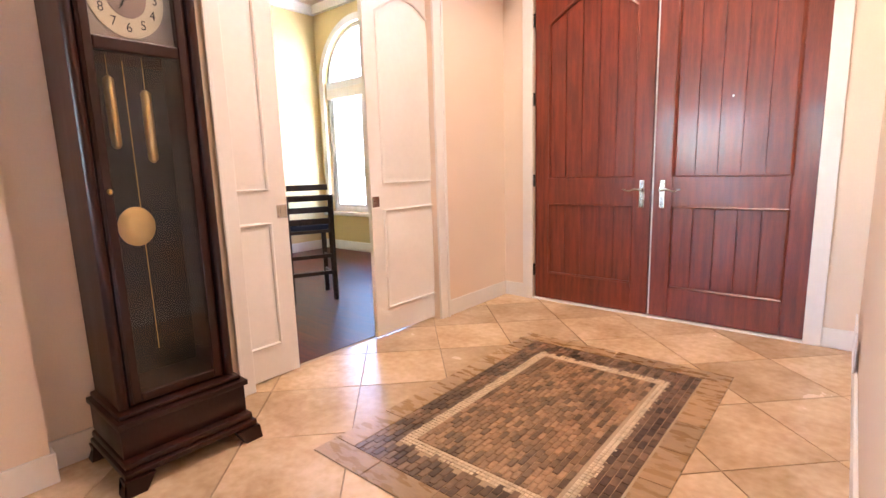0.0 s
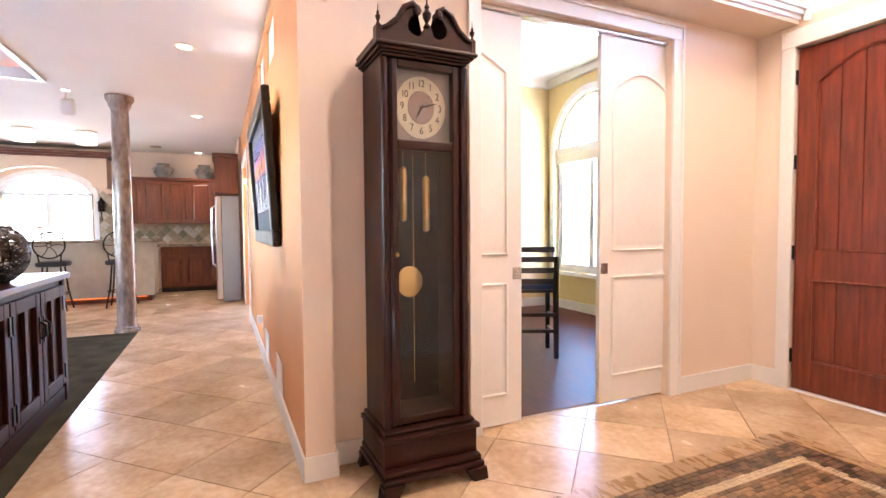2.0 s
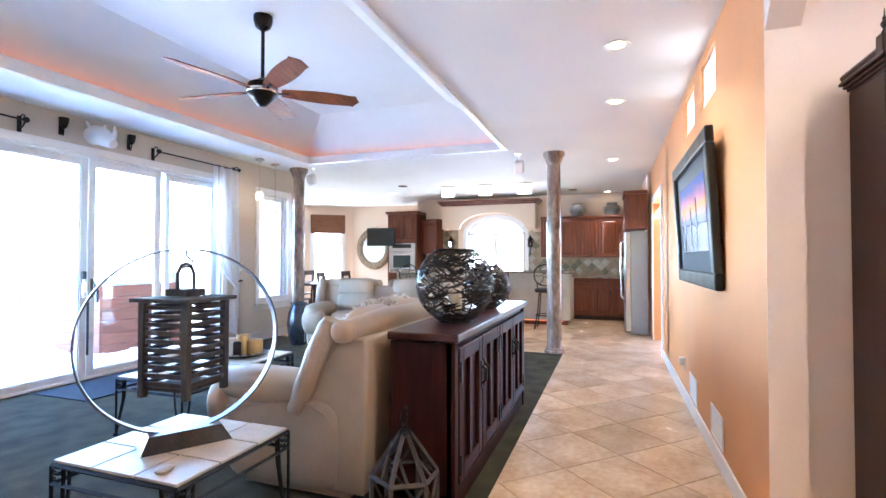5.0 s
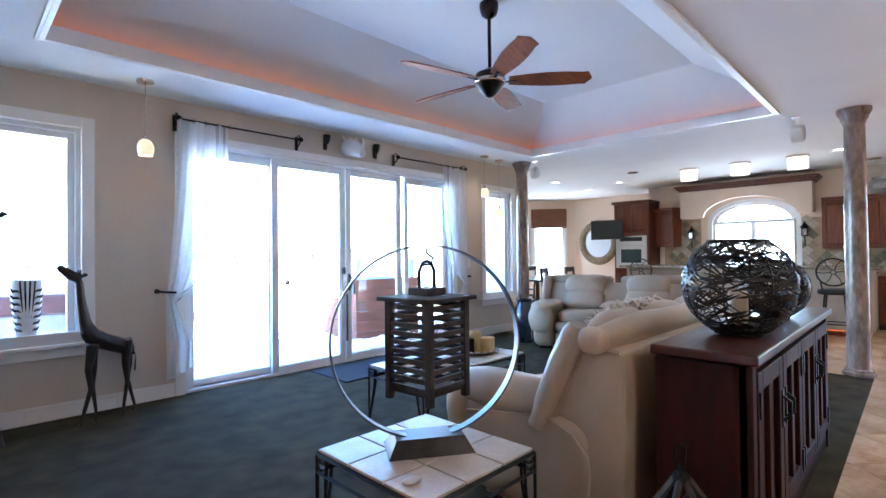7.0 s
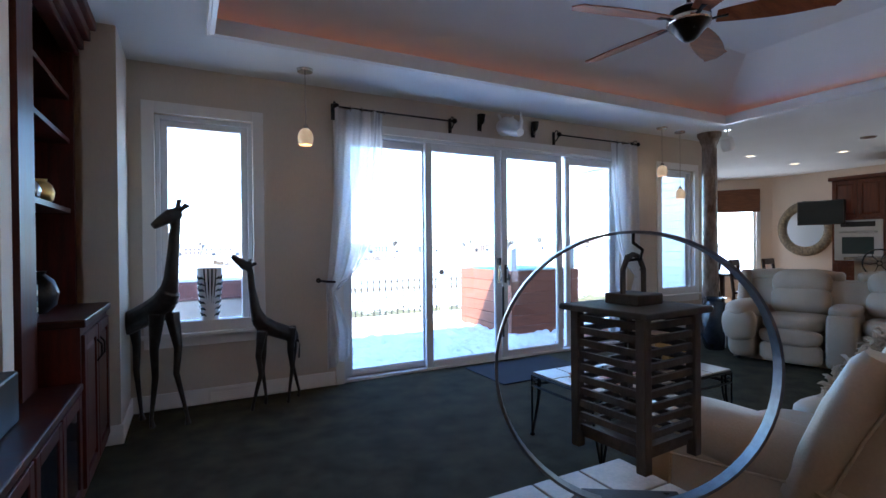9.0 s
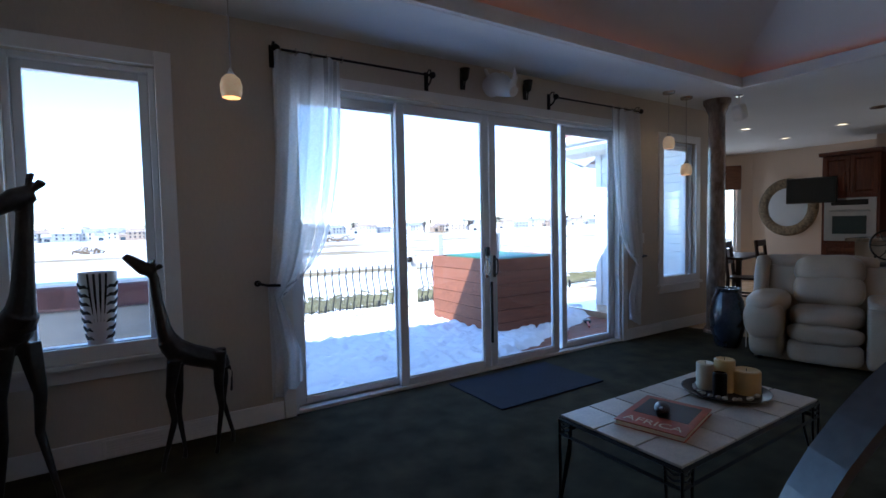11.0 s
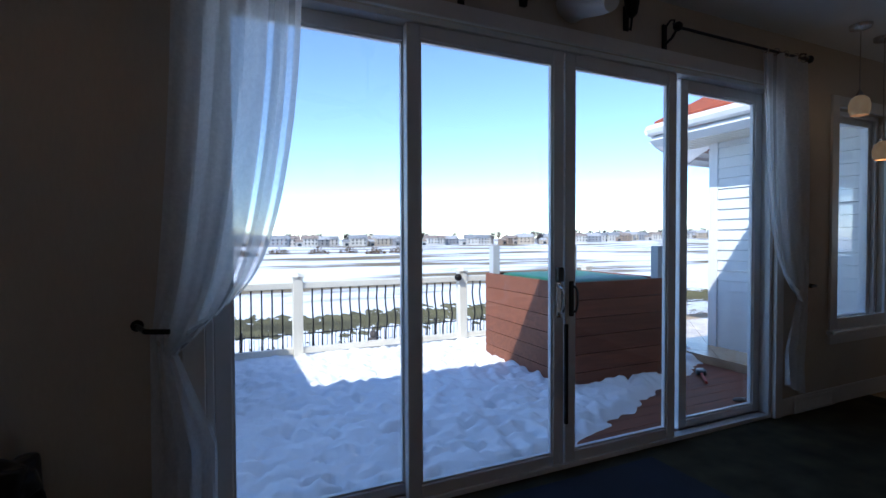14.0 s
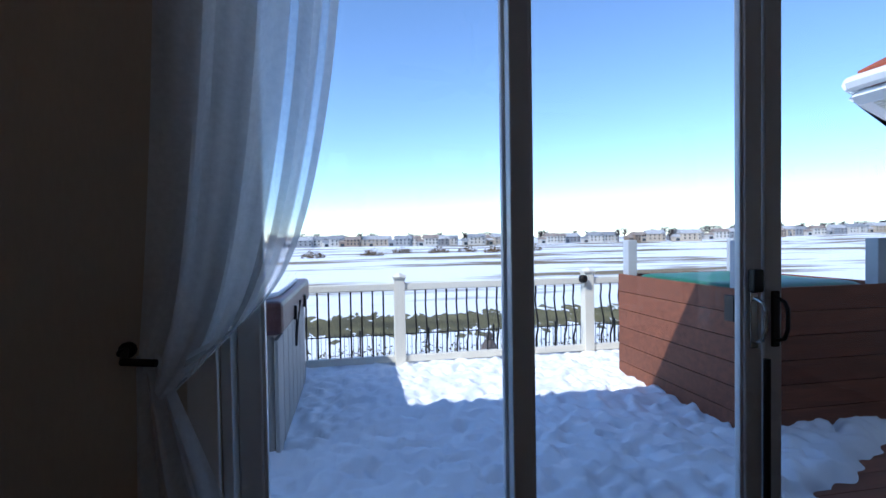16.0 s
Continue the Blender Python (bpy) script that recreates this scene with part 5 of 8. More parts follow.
# fur throw over the sofa back
bm = bmesh.new()
rnd = random.Random(8)
for k in range(700):
    s = rnd.random()
    y = -2.10 - 0.34 * s + rnd.uniform(-0.03, 0.03)
    z = 0.97 - 0.36 * s * s + rnd.uniform(-0.015, 0.02)
    lean = Vector((rnd.gauss(0, 0.5), rnd.gauss(-0.4, 0.4), 0.5)).normalized()
    p = Vector((-2.78 + rnd.uniform(-0.26, 0.26), y, z))
    tube(bm, [p - lean * 0.02, p + lean * 0.02, p + lean * 0.045 + Vector((0, 0, -0.012))], [0.012, 0.009, 0.002], 4)
solid("fur_throw", bm, FUR, "cream shaggy fur throw draped over the sofa", "throw", smooth=True)


def tile_table(name, label, x0, x1, y0, y1, top, nx, ny):
    """Iron table with a pale stone tile top and open zigzag corner legs."""
    ob = thing(name, label, "table", ((x0 + x1) / 2, (y0 + y1) / 2, 0))
    a, b = (x1 - x0) / 2, (y1 - y0) / 2
    part("tray", bm_box(-a + 0.01, a - 0.01, -b + 0.01, b - 0.01, top - 0.03, top - 0.012), BLACKPL, ob)
    for i in range(nx):
        for k in range(ny):
            u, v = -a + 2 * a * i / nx, -b + 2 * b * k / ny
            part("tile", bm_box(u + 0.004, u + 2 * a / nx - 0.004, v + 0.004, v + 2 * b / ny - 0.004, top - 0.012, top, bevel=0.003), TRAV, ob)
    bm = bmesh.new()
    for z in (top - 0.02, top - 0.09):
        for p, q in (((-a, -b), (a, -b)), ((a, -b), (a, b)), ((a, b), (-a, b)), ((-a, b), (-a, -b))):
            tube(bm, [(*p, z), (*q, z)], 0.009, 4)
    part("apron", bm, IRON, ob)
    for sx in (-1, 1):
        for sy in (-1, 1):
            bm = bmesh.new()
            x, y = sx * a, sy * b
            for dx, dy in ((0, 0), (-sx * 0.07, 0), (0, -sy * 0.07)):
                tube(bm, [(x + dx, y + dy, top - 0.02), (x + dx * 0.9, y + dy * 0.9, top - 0.16), (x + dx * 0.1, y + dy * 0.1, 0.035)], 0.007, 5)
            for j in range(3):
                z = top - 0.03 - 0.025 * j
                tube(bm, [(x, y, z), (x - sx * 0.035, y, z - 0.014), (x - sx * 0.07, y, z)], 0.005, 4)
                tube(bm, [(x, y, z), (x, y - sy * 0.035, z - 0.014), (x, y - sy * 0.07, z)], 0.005, 4)
            lathe(bm, [(0.006, 0), (0.018, 0.008), (0.018, 0.022), (0.006, 0.036)], (x, y, 0), 10)
            part("leg", bm, IRON, ob)
    return ob


tile_table("end_table", "square black iron end table with pale stone tiles", -1.555, -0.95, -2.655, -2.025, 0.50, 3, 3)
tile_table("coffee_table", "long black iron coffee table with pale stone tiles", -3.40, -2.20, -3.98, -3.365, 0.43, 6, 3)


def ring_lantern():
    """A slatted wooden lantern that hangs in a steel hoop on a wedge base."""
    ob = thing("hoop_lantern", "slatted wooden lantern hanging in a round steel hoop stand", "lantern", (-1.27, -2.34, 0.50), 147)
    R = 0.385
    bm = bmesh.new()
    a, b = 0.17, 0.10
    lo, hi = [(-a, -b), (a, -b), (a, b), (-a, b)], [(-a * 0.8, -b * 0.6), (a * 0.8, -b * 0.6), (a * 0.8, b * 0.6), (-a * 0.8, b * 0.6)]
    va = [bm.verts.new((*p, 0)) for p in lo]
    vb = [bm.verts.new((*p, 0.06)) for p in hi]
    bm.faces.new(va[::-1]), bm.faces.new(vb)
    for k in range(4):
        bm.faces.new((va[k], va[(k + 1) % 4], vb[(k + 1) % 4], vb[k]))
    part("base", bm, BRONZE, ob, "dark wedge-shaped base")
    bm = bmesh.new()
    n = 64
    cz = 0.045 + R
    rings = []
    for k in range(n):
        q = 2 * math.pi * k / n
        c, s = math.cos(q), math.sin(q)
        rings.append([bm.verts.new((r * c, y, cz + r * s)) for r, y in ((R - 0.004, -0.021), (R + 0.004, -0.021), (R + 0.004, 0.021), (R - 0.004, 0.021))])
    for k in range(n):
        p, q = rings[k], rings[(k + 1) % n]
        for j in range(4):
            bm.faces.new((p[j], p[(j + 1) % 4], q[(j + 1) % 4], q[j]))
    part("hoop", bm, RINGSTEEL, ob, "grey steel hoop")
    top = cz + R
    bm = bmesh.new()
    tube(bm, [(0, 0, top - 0.004), (0.0, 0, top - 0.03), (0.025, 0, top - 0.05), (0.02, 0, top - 0.075), (-0.02, 0, top - 0.08)], 0.005, 6)
    part("hook", bm, IRON, ob)
    lant = part("lantern_top", bm_box(-0.145, 0.145, -0.145, 0.145, 0.595, 0.612, bevel=0.004), GREYWOOD, ob)
    lant.rotation_euler[2] = radians(-147 + 4)
    bm = bmesh.new()
    box(bm, -0.055, 0.055, -0.055, 0.055, 0.615, 0.645, 0.004)
    tube(bm, [(-0.045, 0, 0.645), (-0.045, 0, 0.71), (-0.025, 0, 0.745), (0.0, 0, 0.752), (0.025, 0, 0.745), (0.045, 0, 0.71), (0.045, 0, 0.645)], 0.008, 6)
    part("carry_handle", bm, GREYWOOD, lant)
    for sx in (-1, 1):
        for sy in (-1, 1):
            part("post", bm_box(sx * 0.108 - 0.014, sx * 0.108 + 0.014, sy * 0.108 - 0.014, sy * 0.108 + 0.014, 0.205, 0.595, bevel=0.003), GREYWOOD, lant)
    part("floor", bm_box(-0.10, 0.10, -0.10, 0.10, 0.232, 0.247), GREYWOOD, lant)
    for k in range(10):
        z = 0.262 + 0.0345 * k
        for s in (-1, 1):
            part("slat", bm_box(-0.094, 0.094, s * 0.108 - 0.006, s * 0.108 + 0.006, z - 0.009, z + 0.009), GREYWOOD, lant)
            part("slat", bm_box(s * 0.108 - 0.006, s * 0.108 + 0.006, -0.094, 0.094, z - 0.009, z + 0.009), GREYWOOD, lant)
    return ob


ring_lantern()
solid("stone_coaster", bm_cushion((-1.02, -2.16, 0.508), (0.07, 0.05, 0.016), power=2.5, wobble=0.004), TRAV, "small pale stone lying on the end table", "ornament", smooth=True)

# on the coffee table
WAX = paint("honey_wax", (0.60, 0.38, 0.14), 0.5, vary=0.1, scale=6)
WAXW = paint("pale_wax", (0.72, 0.62, 0.44), 0.5, vary=0.08, scale=6)
ob = thing("serving_tray", "round dark metal tray on the coffee table", "tray", (-3.12, -3.68, 0.43))
part("dish", bm_lathe([(0.10, 0.0), (0.17, 0.004), (0.205, 0.016), (0.21, 0.022), (0.20, 0.022), (0.165, 0.009), (0.001, 0.007)], sides=36, cap=False), BRONZE, ob, smooth=True)
for k in range(26):
    a = 2 * math.pi * k / 26 + 0.1 * math.sin(k * 3)
    part("pebble", bm_cushion((0.145 * math.cos(a), 0.145 * math.sin(a), 0.018), (0.034, 0.026, 0.018), power=2, wobble=0.004, seed=k, cuts=5), TRAV, ob, smooth=True)
for (x, y, r, h), m, lab in (((-0.01, -0.01, 0.05, 0.17), WAX, "tall honey-coloured pillar candle"), ((0.03, -0.09, 0.045, 0.14), WAXW, "pale wax pillar candle"), ((-0.07, 0.07, 0.068, 0.12), WAX, "wide honey-coloured pillar candle"), ((0.085, 0.015, 0.034, 0.12), BRONZE, "dark patterned candle holder")):
    ob = thing("pillar_candle", lab, "candle", (-3.12 + x, -3.68 + y, 0.439), group="candles on the tray")
    part("wax", bm_lathe([(r, 0), (r, h - 0.006), (r - 0.006, h), (r - 0.015, h - 0.004), (0.001, h - 0.008)], sides=24, cap=False), m, ob, smooth=True)
    part("wick", bm_tube([(0, 0, h - 0.01), (0.002, 0, h + 0.008)], 0.0015, sides=5), BLACKPL, ob)
BOOK = paint("orange_book_cover", (0.40, 0.07, 0.02), 0.3, vary=0.25, scale=6)
ob = thing("book", "large orange photo book lying on the coffee table", "book", (-2.54, -3.66, 0.43), 14)
part("pages", bm_box(-0.20, 0.185, -0.145, 0.145, 0.003, 0.022), WAXW, ob)
part("cover", bm_box(-0.205, 0.19, -0.15, 0.15, 0.022, 0.026), BOOK, ob, "orange cover with title")
part("back_cover", bm_box(-0.205, 0.19, -0.15, 0.15, 0.0, 0.003), BOOK, ob)
font = bpy.data.curves.new("title", "FONT")
font.body, font.size, font.extrude, font.align_x, font.align_y = "AFRICA", 0.075, 0.0004, "CENTER", "CENTER"
temp = bpy.data.objects.new("title", font)
me = bpy.data.meshes.new_from_object(temp)
bpy.data.objects.remove(temp)
me.materials.append(WAXW)
title = new("title", me)
title.parent = ob
title.matrix_local = pose(0.135, 0.0, 0.0266, 0, 0, 90)
part("cover_photo", bm_box(-0.17, 0.05, -0.12, 0.12, 0.0262, 0.0268), BLACKPL, ob)
ob = thing("wooden_bowl", "small carved wooden figure dish on the book", "ornament", (-2.56, -3.68, 0.458), 30)
part("dish", bm_cushion((0, 0, 0.02), (0.12, 0.07, 0.04), power=2.4, wobble=0.01), ESPRESSO, ob, smooth=True)
part("tail", bm_tube([(0.05, 0, 0.03), (0.09, 0.01, 0.05)], [0.012, 0.003], sides=6), ESPRESSO, ob)


GIRAFFE = paint("mottled_dark_bronze", (0.016, 0.013, 0.012), 0.32, metal=0.4, vary=0.7, scale=16, grain=60, bump=0.4, colour2=(0.055, 0.046, 0.040))


def giraffe(name, place, turn, h, look_up, label, head_turn=0):
    """A dark carved giraffe: one mesh. Local +x is where it faces."""
    bm = bmesh.new()
    k = h / 1.6
    body = [(-0.22, 0, 0.66), (-0.19, 0, 0.70), (-0.10, 0, 0.75), (0.04, 0, 0.81), (0.15, 0, 0.88), (0.20, 0, 0.96)]
    tube(bm, [Vector(p) * k for p in body], [r * k for r in (0.04, 0.075, 0.082, 0.085, 0.085, 0.07)], 14)
    if look_up:
        neck = [(0.17, 0, 0.88), (0.22, 0, 1.05), (0.25, 0, 1.25), (0.265, 0, 1.42), (0.29, 0, 1.50)]
        head = [(0.265, 0, 1.46), (0.33, 0, 1.50), (0.41, 0, 1.565), (0.445, 0, 1.595)]
        ear0 = (0.265, 1.48)
    else:
        neck = [(0.17, 0, 0.88), (0.21, 0, 1.05), (0.235, 0, 1.25), (0.25, 0, 1.42), (0.26, 0, 1.50)]
        head = [(0.235, 0, 1.52), (0.30, 0, 1.49), (0.37, 0, 1.44), (0.41, 0, 1.41)]
        ear0 = (0.24, 1.53)
    swing = Matrix.Translation((0.26, 0, 0)) @ Matrix.Rotation(radians(head_turn), 4, "Z") @ Matrix.Translation((-0.26, 0, 0))
    tube(bm, [Vector(p) * k for p in neck], [r * k for r in (0.074, 0.050, 0.038, 0.032, 0.030)], 12)
    tube(bm, [(swing @ Vector(p)) * k for p in head], [r * k for r in (0.040, 0.050, 0.036, 0.024)], 12)
    for s in (-1, 1):
        tube(bm, [(swing @ Vector(p)) * k for p in ((ear0[0], s * 0.02, ear0[1]), (ear0[0] - 0.02, s * 0.07, ear0[1] + 0.03), (ear0[0] - 0.03, s * 0.11, ear0[1] + 0.025))], [0.012 * k, 0.022 * k, 0.003 * k], 8)
        tube(bm, [(swing @ Vector(p)) * k for p in ((ear0[0] + 0.01, s * 0.018, ear0[1] + 0.02), (ear0[0], s * 0.022, ear0[1] + 0.08))], [0.010 * k, 0.013 * k], 8)
        for x, lean in ((0.15 + s * 0.02, 0.03 + s * 0.075), (-0.18 + s * 0.02, -0.02 + s * 0.07)):
            tube(bm, [Vector((x, s * 0.045, 0.80)) * k, Vector((x + lean * 0.4, s * 0.055, 0.55)) * k, Vector((x + lean * 0.2, s * 0.06, 0.36)) * k, Vector((x + lean, s * 0.06, 0.06)) * k, Vector((x + lean + 0.01, s * 0.06, 0.0)) * k], [r * k for r in (0.052, 0.030, 0.022, 0.013, 0.020)], 10)
    tube(bm, [Vector((-0.23, 0, 0.72)) * k, Vector((-0.27, 0, 0.60)) * k, Vector((-0.26, 0, 0.45)) * k], [0.014 * k, 0.009 * k, 0.014 * k], 6)
    for v in bm.verts:
        v.co += Vector((noise.noise(v.co * 30), noise.noise(v.co * 30 + Vector((5, 0, 0))), 0)) * 0.007
    ob = solid(name, bm, GIRAFFE, label, "statue", smooth=True, group="giraffe statues")
    skin = ob.modifiers.new("skin", "REMESH")
    skin.mode, skin.voxel_size, skin.use_smooth_shade = "VOXEL", 0.008, True
    ob.matrix_world = pose(*place, 0, 0, turn)
    return ob


giraffe("giraffe_statue", (0.10, -5.50, 0.004), 140, 1.62, False, "tall dark carved giraffe statue on the carpet", -120)
giraffe("giraffe_statue", (-0.80, -5.53, 0.004), 15, 1.22, True, "smaller dark giraffe statue looking upwards")

# zebra-striped vase on the sill
ZW, ZB = paint("white_glaze", (0.78, 0.78, 0.80), 0.25, vary=0.03), paint("black_glaze", (0.012, 0.012, 0.014), 0.25, vary=0.1)
ob = thing("zebra_vase", "black and white zebra-head vase on the window sill", "vase", (-0.33, -5.86, 0.60), 0)
ob.scale = (1.2, 1, 1.2)
prof = [(0.048, 0.0), (0.054, 0.02), (0.052, 0.05), (0.056, 0.11), (0.070, 0.22), (0.080, 0.34), (0.082, 0.43), (0.077, 0.43), (0.072, 0.34)]
part("body", bm_lathe(prof, sides=28, cap=False), ZW, ob, smooth=True)


def on_vase(a, z):
    for (r0, h0), (r1, h1) in zip(prof[:7], prof[1:7]):
        if h0 <= z <= h1:
            r = r0 + (r1 - r0) * (z - h0) / (h1 - h0)
            break
    return Vector(((r - 0.002) * math.sin(a), (r - 0.002) * math.cos(a), z))


for s in (-1, 1):
    for j in range(7):
        z0 = 0.10 + 0.042 * j
        part("stripe", bm_tube([on_vase(s * a, min(0.425, z0 + d)) for a, d in ((0.45, 0.0), (0.7, 0.012), (1.0, 0.008), (1.3, 0.022), (1.6, 0.03))], [0.003, 0.009, 0.0105, 0.009, 0.004], sides=6), ZB, ob)
    for a in (0.1, 0.3):
        part("stripe", bm_tube([on_vase(s * a * 1.6, 0.425), on_vase(s * a * 1.4, 0.33), on_vase(s * a, 0.19)], [0.006, 0.006, 0.002], sides=6), ZB, ob)
    part("nostril", bm_cushion(on_vase(s * 0.4, 0.045), (0.02, 0.012, 0.03), power=2, cuts=6), ZB, ob)


# curtains
def curtain(name, outer, inner_top, tie_x, z_tie, s, seed, label):
    """A sheer panel on rings, swept aside to a tieback: s is the way its inner edge lies."""
    ob = thing(name, label, "curtain", group="sheer curtains")
    nz, nx = 46, 40
    span = abs(inner_top - outer)
    bm = bmesh.new()
    top = 2.545

    def edge(z):
        t = (top - z) / (top - z_tie)
        return span * (1 - 0.05 * t - 0.28 * t ** 3 - 0.42 * t ** 16)

    rows = []
    for i in range(nz + 1):
        z = top + (z_tie - top) * i / nz
        t = i / nz
        w = edge(z)
        o = outer + (tie_x - outer) * t ** 2
        row = []
        for k in range(nx + 1):
            u = k / nx
            sag = -0.10 * t ** 6 * math.sin(math.pi * u) * 1.2
            drop = 0.0
            fold = (0.030 * (1 - 0.35 * t)) * math.sin(u * (17 + 4 * t) + 0.8 * math.sin(3 * t + seed) + seed) + 0.010 * math.sin(u * 41 + t * 3)
            row.append(bm.verts.new((o + s * w * u, YP + 0.085 + fold * (1 - 0.3 * t), z + sag + drop)))
        rows.append(row)
    for a, b in zip(rows, rows[1:]):
        for k in range(nx):
            f = bm.faces.new((a[k], a[k + 1], b[k + 1], b[k]))
            f.material_index = 1 if k in (29, 30, 36, 37) else 0
    rows = []
    for i in range(22):
        t = i / 21
        z = z_tie + (0.16 - z_tie) * t
        row = []
        for k in range(25):
            u = k / 24
            w = 0.05 + 0.17 * min(1, t * 1.5)
            x = tie_x + s * (-0.01 + w * u)
            low = 0.10 * u * t
            row.append(bm.verts.new((x, YP + 0.075 + (0.012 + 0.022 * t) * math.sin(u * 16 + t * 2 + seed), z + low)))
        rows.append(row)
    for a, b in zip(rows, rows[1:]):
        for k in range(24):
            bm.faces.new((a[k], a[k + 1], b[k + 1], b[k]))
    cloth = part("sheer_panel", bm, SHEER, ob, "white sheer fabric with openwork bands", smooth=True)
    cloth.data.materials.append(OPENWORK)
    bm = bmesh.new()
    tube(bm, [(tie_x - s * 0.06, YP + 0.02, z_tie), (tie_x - s * 0.02, YP + 0.13, z_tie - 0.005), (tie_x + s * 0.06, YP + 0.14, z_tie - 0.01)], 0.010, 8)
    lathe(bm, [(0.022, 0.0), (0.022, 0.012), (0.01, 0.02), (0.01, 0.05)], (tie_x - s * 0.06, YP, z_tie), 12, "y")
    part("tieback", bm, IRON, ob, "black iron holdback")
    for k in range(5):
        x = outer + s * (0.04 + span * 0.92 * k / 4)
        part("ring", bm_tube([(x, YP + 0.10 + 0.022 * math.cos(a), 2.55 + 0.022 * math.sin(a)) for a in (2 * math.pi * j / 12 for j in range(12))], 0.004, sides=5, closed=True), NICKEL, ob)
    return ob


curtain("curtain", -1.36, -1.835, -1.28, 0.975, -1, 0.4, "white sheer curtain tied back beside the patio door")
curtain("curtain", -5.29, -4.82, -5.34, 0.96, 1, 1.9, "white sheer curtain tied back beside the patio door")


def rod(x0, x1, group):
    ob = thing("curtain_rod", "black iron curtain rod on scrolled brackets", "curtain rod", (0, 0, 0), group=group)
    part("bar", bm_tube([(x0, YP + 0.10, 2.55), (x1, YP + 0.10, 2.55)], 0.009, sides=8), IRON, ob)
    for x in (x0, x1):
        bm = bmesh.new()
        box(bm, x - 0.018, x + 0.018, YP, YP + 0.012, 2.45, 2.60, 0.003)
        tube(bm, [(x, YP + 0.01, 2.48), (x, YP + 0.06, 2.50), (x, YP + 0.10, 2.545)], 0.008, 6)
        lathe(bm, [(0.010, -0.03), (0.026, -0.015), (0.028, 0.0), (0.02, 0.018), (0.006, 0.03)], (x, YP + 0.10, 2.555), 12, "x")
        tube(bm, [(x, YP + 0.012, 2.58), (x, YP + 0.05, 2.61), (x, YP + 0.08, 2.60), (x, YP + 0.07, 2.575)], 0.006, 6)
        part("bracket", bm, IRON, ob, smooth=True)
    return ob


rod(-2.60, -1.37, "curtain rods")
rod(-5.30, -3.99, "curtain rods")
for x in (-2.96, -3.68):
    ob = thing("wall_sconce", "small black iron candle bracket over the patio door", "sconce", (x, YP, 2.60), group="iron sconces")
    part("cup", bm_lathe([(0.012, -0.03), (0.03, -0.01), (0.04, 0.04), (0.045, 0.075)], (0, 0.05, 0), 12), IRON, ob)
    part("arm", bm_tube([(0, 0.005, -0.06), (0, 0.04, -0.10), (0, 0.05, -0.03)], 0.007, sides=6), IRON, ob)
    part("plate", bm_box(-0.02, 0.02, 0, 0.008, -0.09, 0.05, bevel=0.003), IRON, ob)
bm = bmesh.new()
tube(bm, [(-3.27, YP + 0.0, 2.57), (-3.27, YP + 0.08, 2.58), (-3.27, YP + 0.16, 2.55), (-3.27, YP + 0.26, 2.49), (-3.27, YP + 0.32, 2.46)], [0.09, 0.10, 0.095, 0.065, 0.045], 16)
tube(bm, [(-3.27, YP + 0.29, 2.50), (-3.27, YP + 0.34, 2.57), (-3.27, YP + 0.33, 2.66)], [0.035, 0.022, 0.003], 10)
tube(bm, [(-3.27, YP + 0.22, 2.55), (-3.27, YP + 0.24, 2.60)], [0.022, 0.003], 8)
for s in (-1, 1):
    tube(bm, [(-3.27 + s * 0.06, YP + 0.07, 2.63), (-3.27 + s * 0.10, YP + 0.06, 2.70)], [0.022, 0.012], 8)
solid("rhino_head", bm, WHITE, "white sculpted rhinoceros head over the patio door", "statue", smooth=True)


# pendants and fan
def mosaic_glass():
    """Lit amber glass broken into small cells with darker joints."""
    mat = glow("lit_mosaic_glass", (1.0, 0.70, 0.40), 0.085)
    t = mat.node_tree
    co, cells, ramp = t.nodes.new("ShaderNodeTexCoord"), t.nodes.new("ShaderNodeTexVoronoi"), t.nodes.new("ShaderNodeValToRGB")
    cells.feature = "DISTANCE_TO_EDGE"
    cells.inputs["Scale"].default_value = 55.0
    ramp.color_ramp.elements[0].position, ramp.color_ramp.elements[1].position = 0.02, 0.16
    ramp.color_ramp.elements[0].color, ramp.color_ramp.elements[1].color = (0.30, 0.14, 0.05, 1), (1.0, 0.74, 0.46, 1)
    t.links.new(co.outputs["Object"], cells.inputs["Vector"])
    t.links.new(cells.outputs["Distance"], ramp.inputs[0])
    t.links.new(ramp.outputs[0], t.nodes["Principled BSDF"].inputs["Emission Color"])
    return mat


AMBER = mosaic_glass()


def pendant(x, y, z_low, label):
    ob = thing("pendant_lamp", label, "pendant lamp", (x, y, 0), group="mosaic glass pendants")
    part("canopy", bm_lathe([(0.02, H - 0.03), (0.062, H - 0.022), (0.066, H)], sides=24), NICKEL, ob, smooth=True)
    part("cord", bm_tube([(0, 0, H - 0.03), (0, 0, z_low + 0.17)], 0.004, sides=6), NICKEL, ob)
    part("socket", bm_lathe([(0.008, z_low + 0.17), (0.02, z_low + 0.145), (0.026, z_low + 0.125)], sides=16), NICKEL, ob)
    part("shade", bm_lathe([(0.026, z_low + 0.132), (0.05, z_low + 0.11), (0.062, z_low + 0.07), (0.060, z_low + 0.03), (0.050, z_low)], sides=24, cap=False), AMBER, ob, "lit amber mosaic glass shade", smooth=True)
    return ob


pendant(-1.04, -5.44, 2.12, "nickel pendant lamp with a lit mosaic glass shade")
pendant(-5.48, -5.50, 2.13, "nickel pendant lamp with a lit mosaic glass shade")
pendant(-5.88, -5.54, 1.86, "lower nickel pendant lamp with a lit mosaic glass shade")


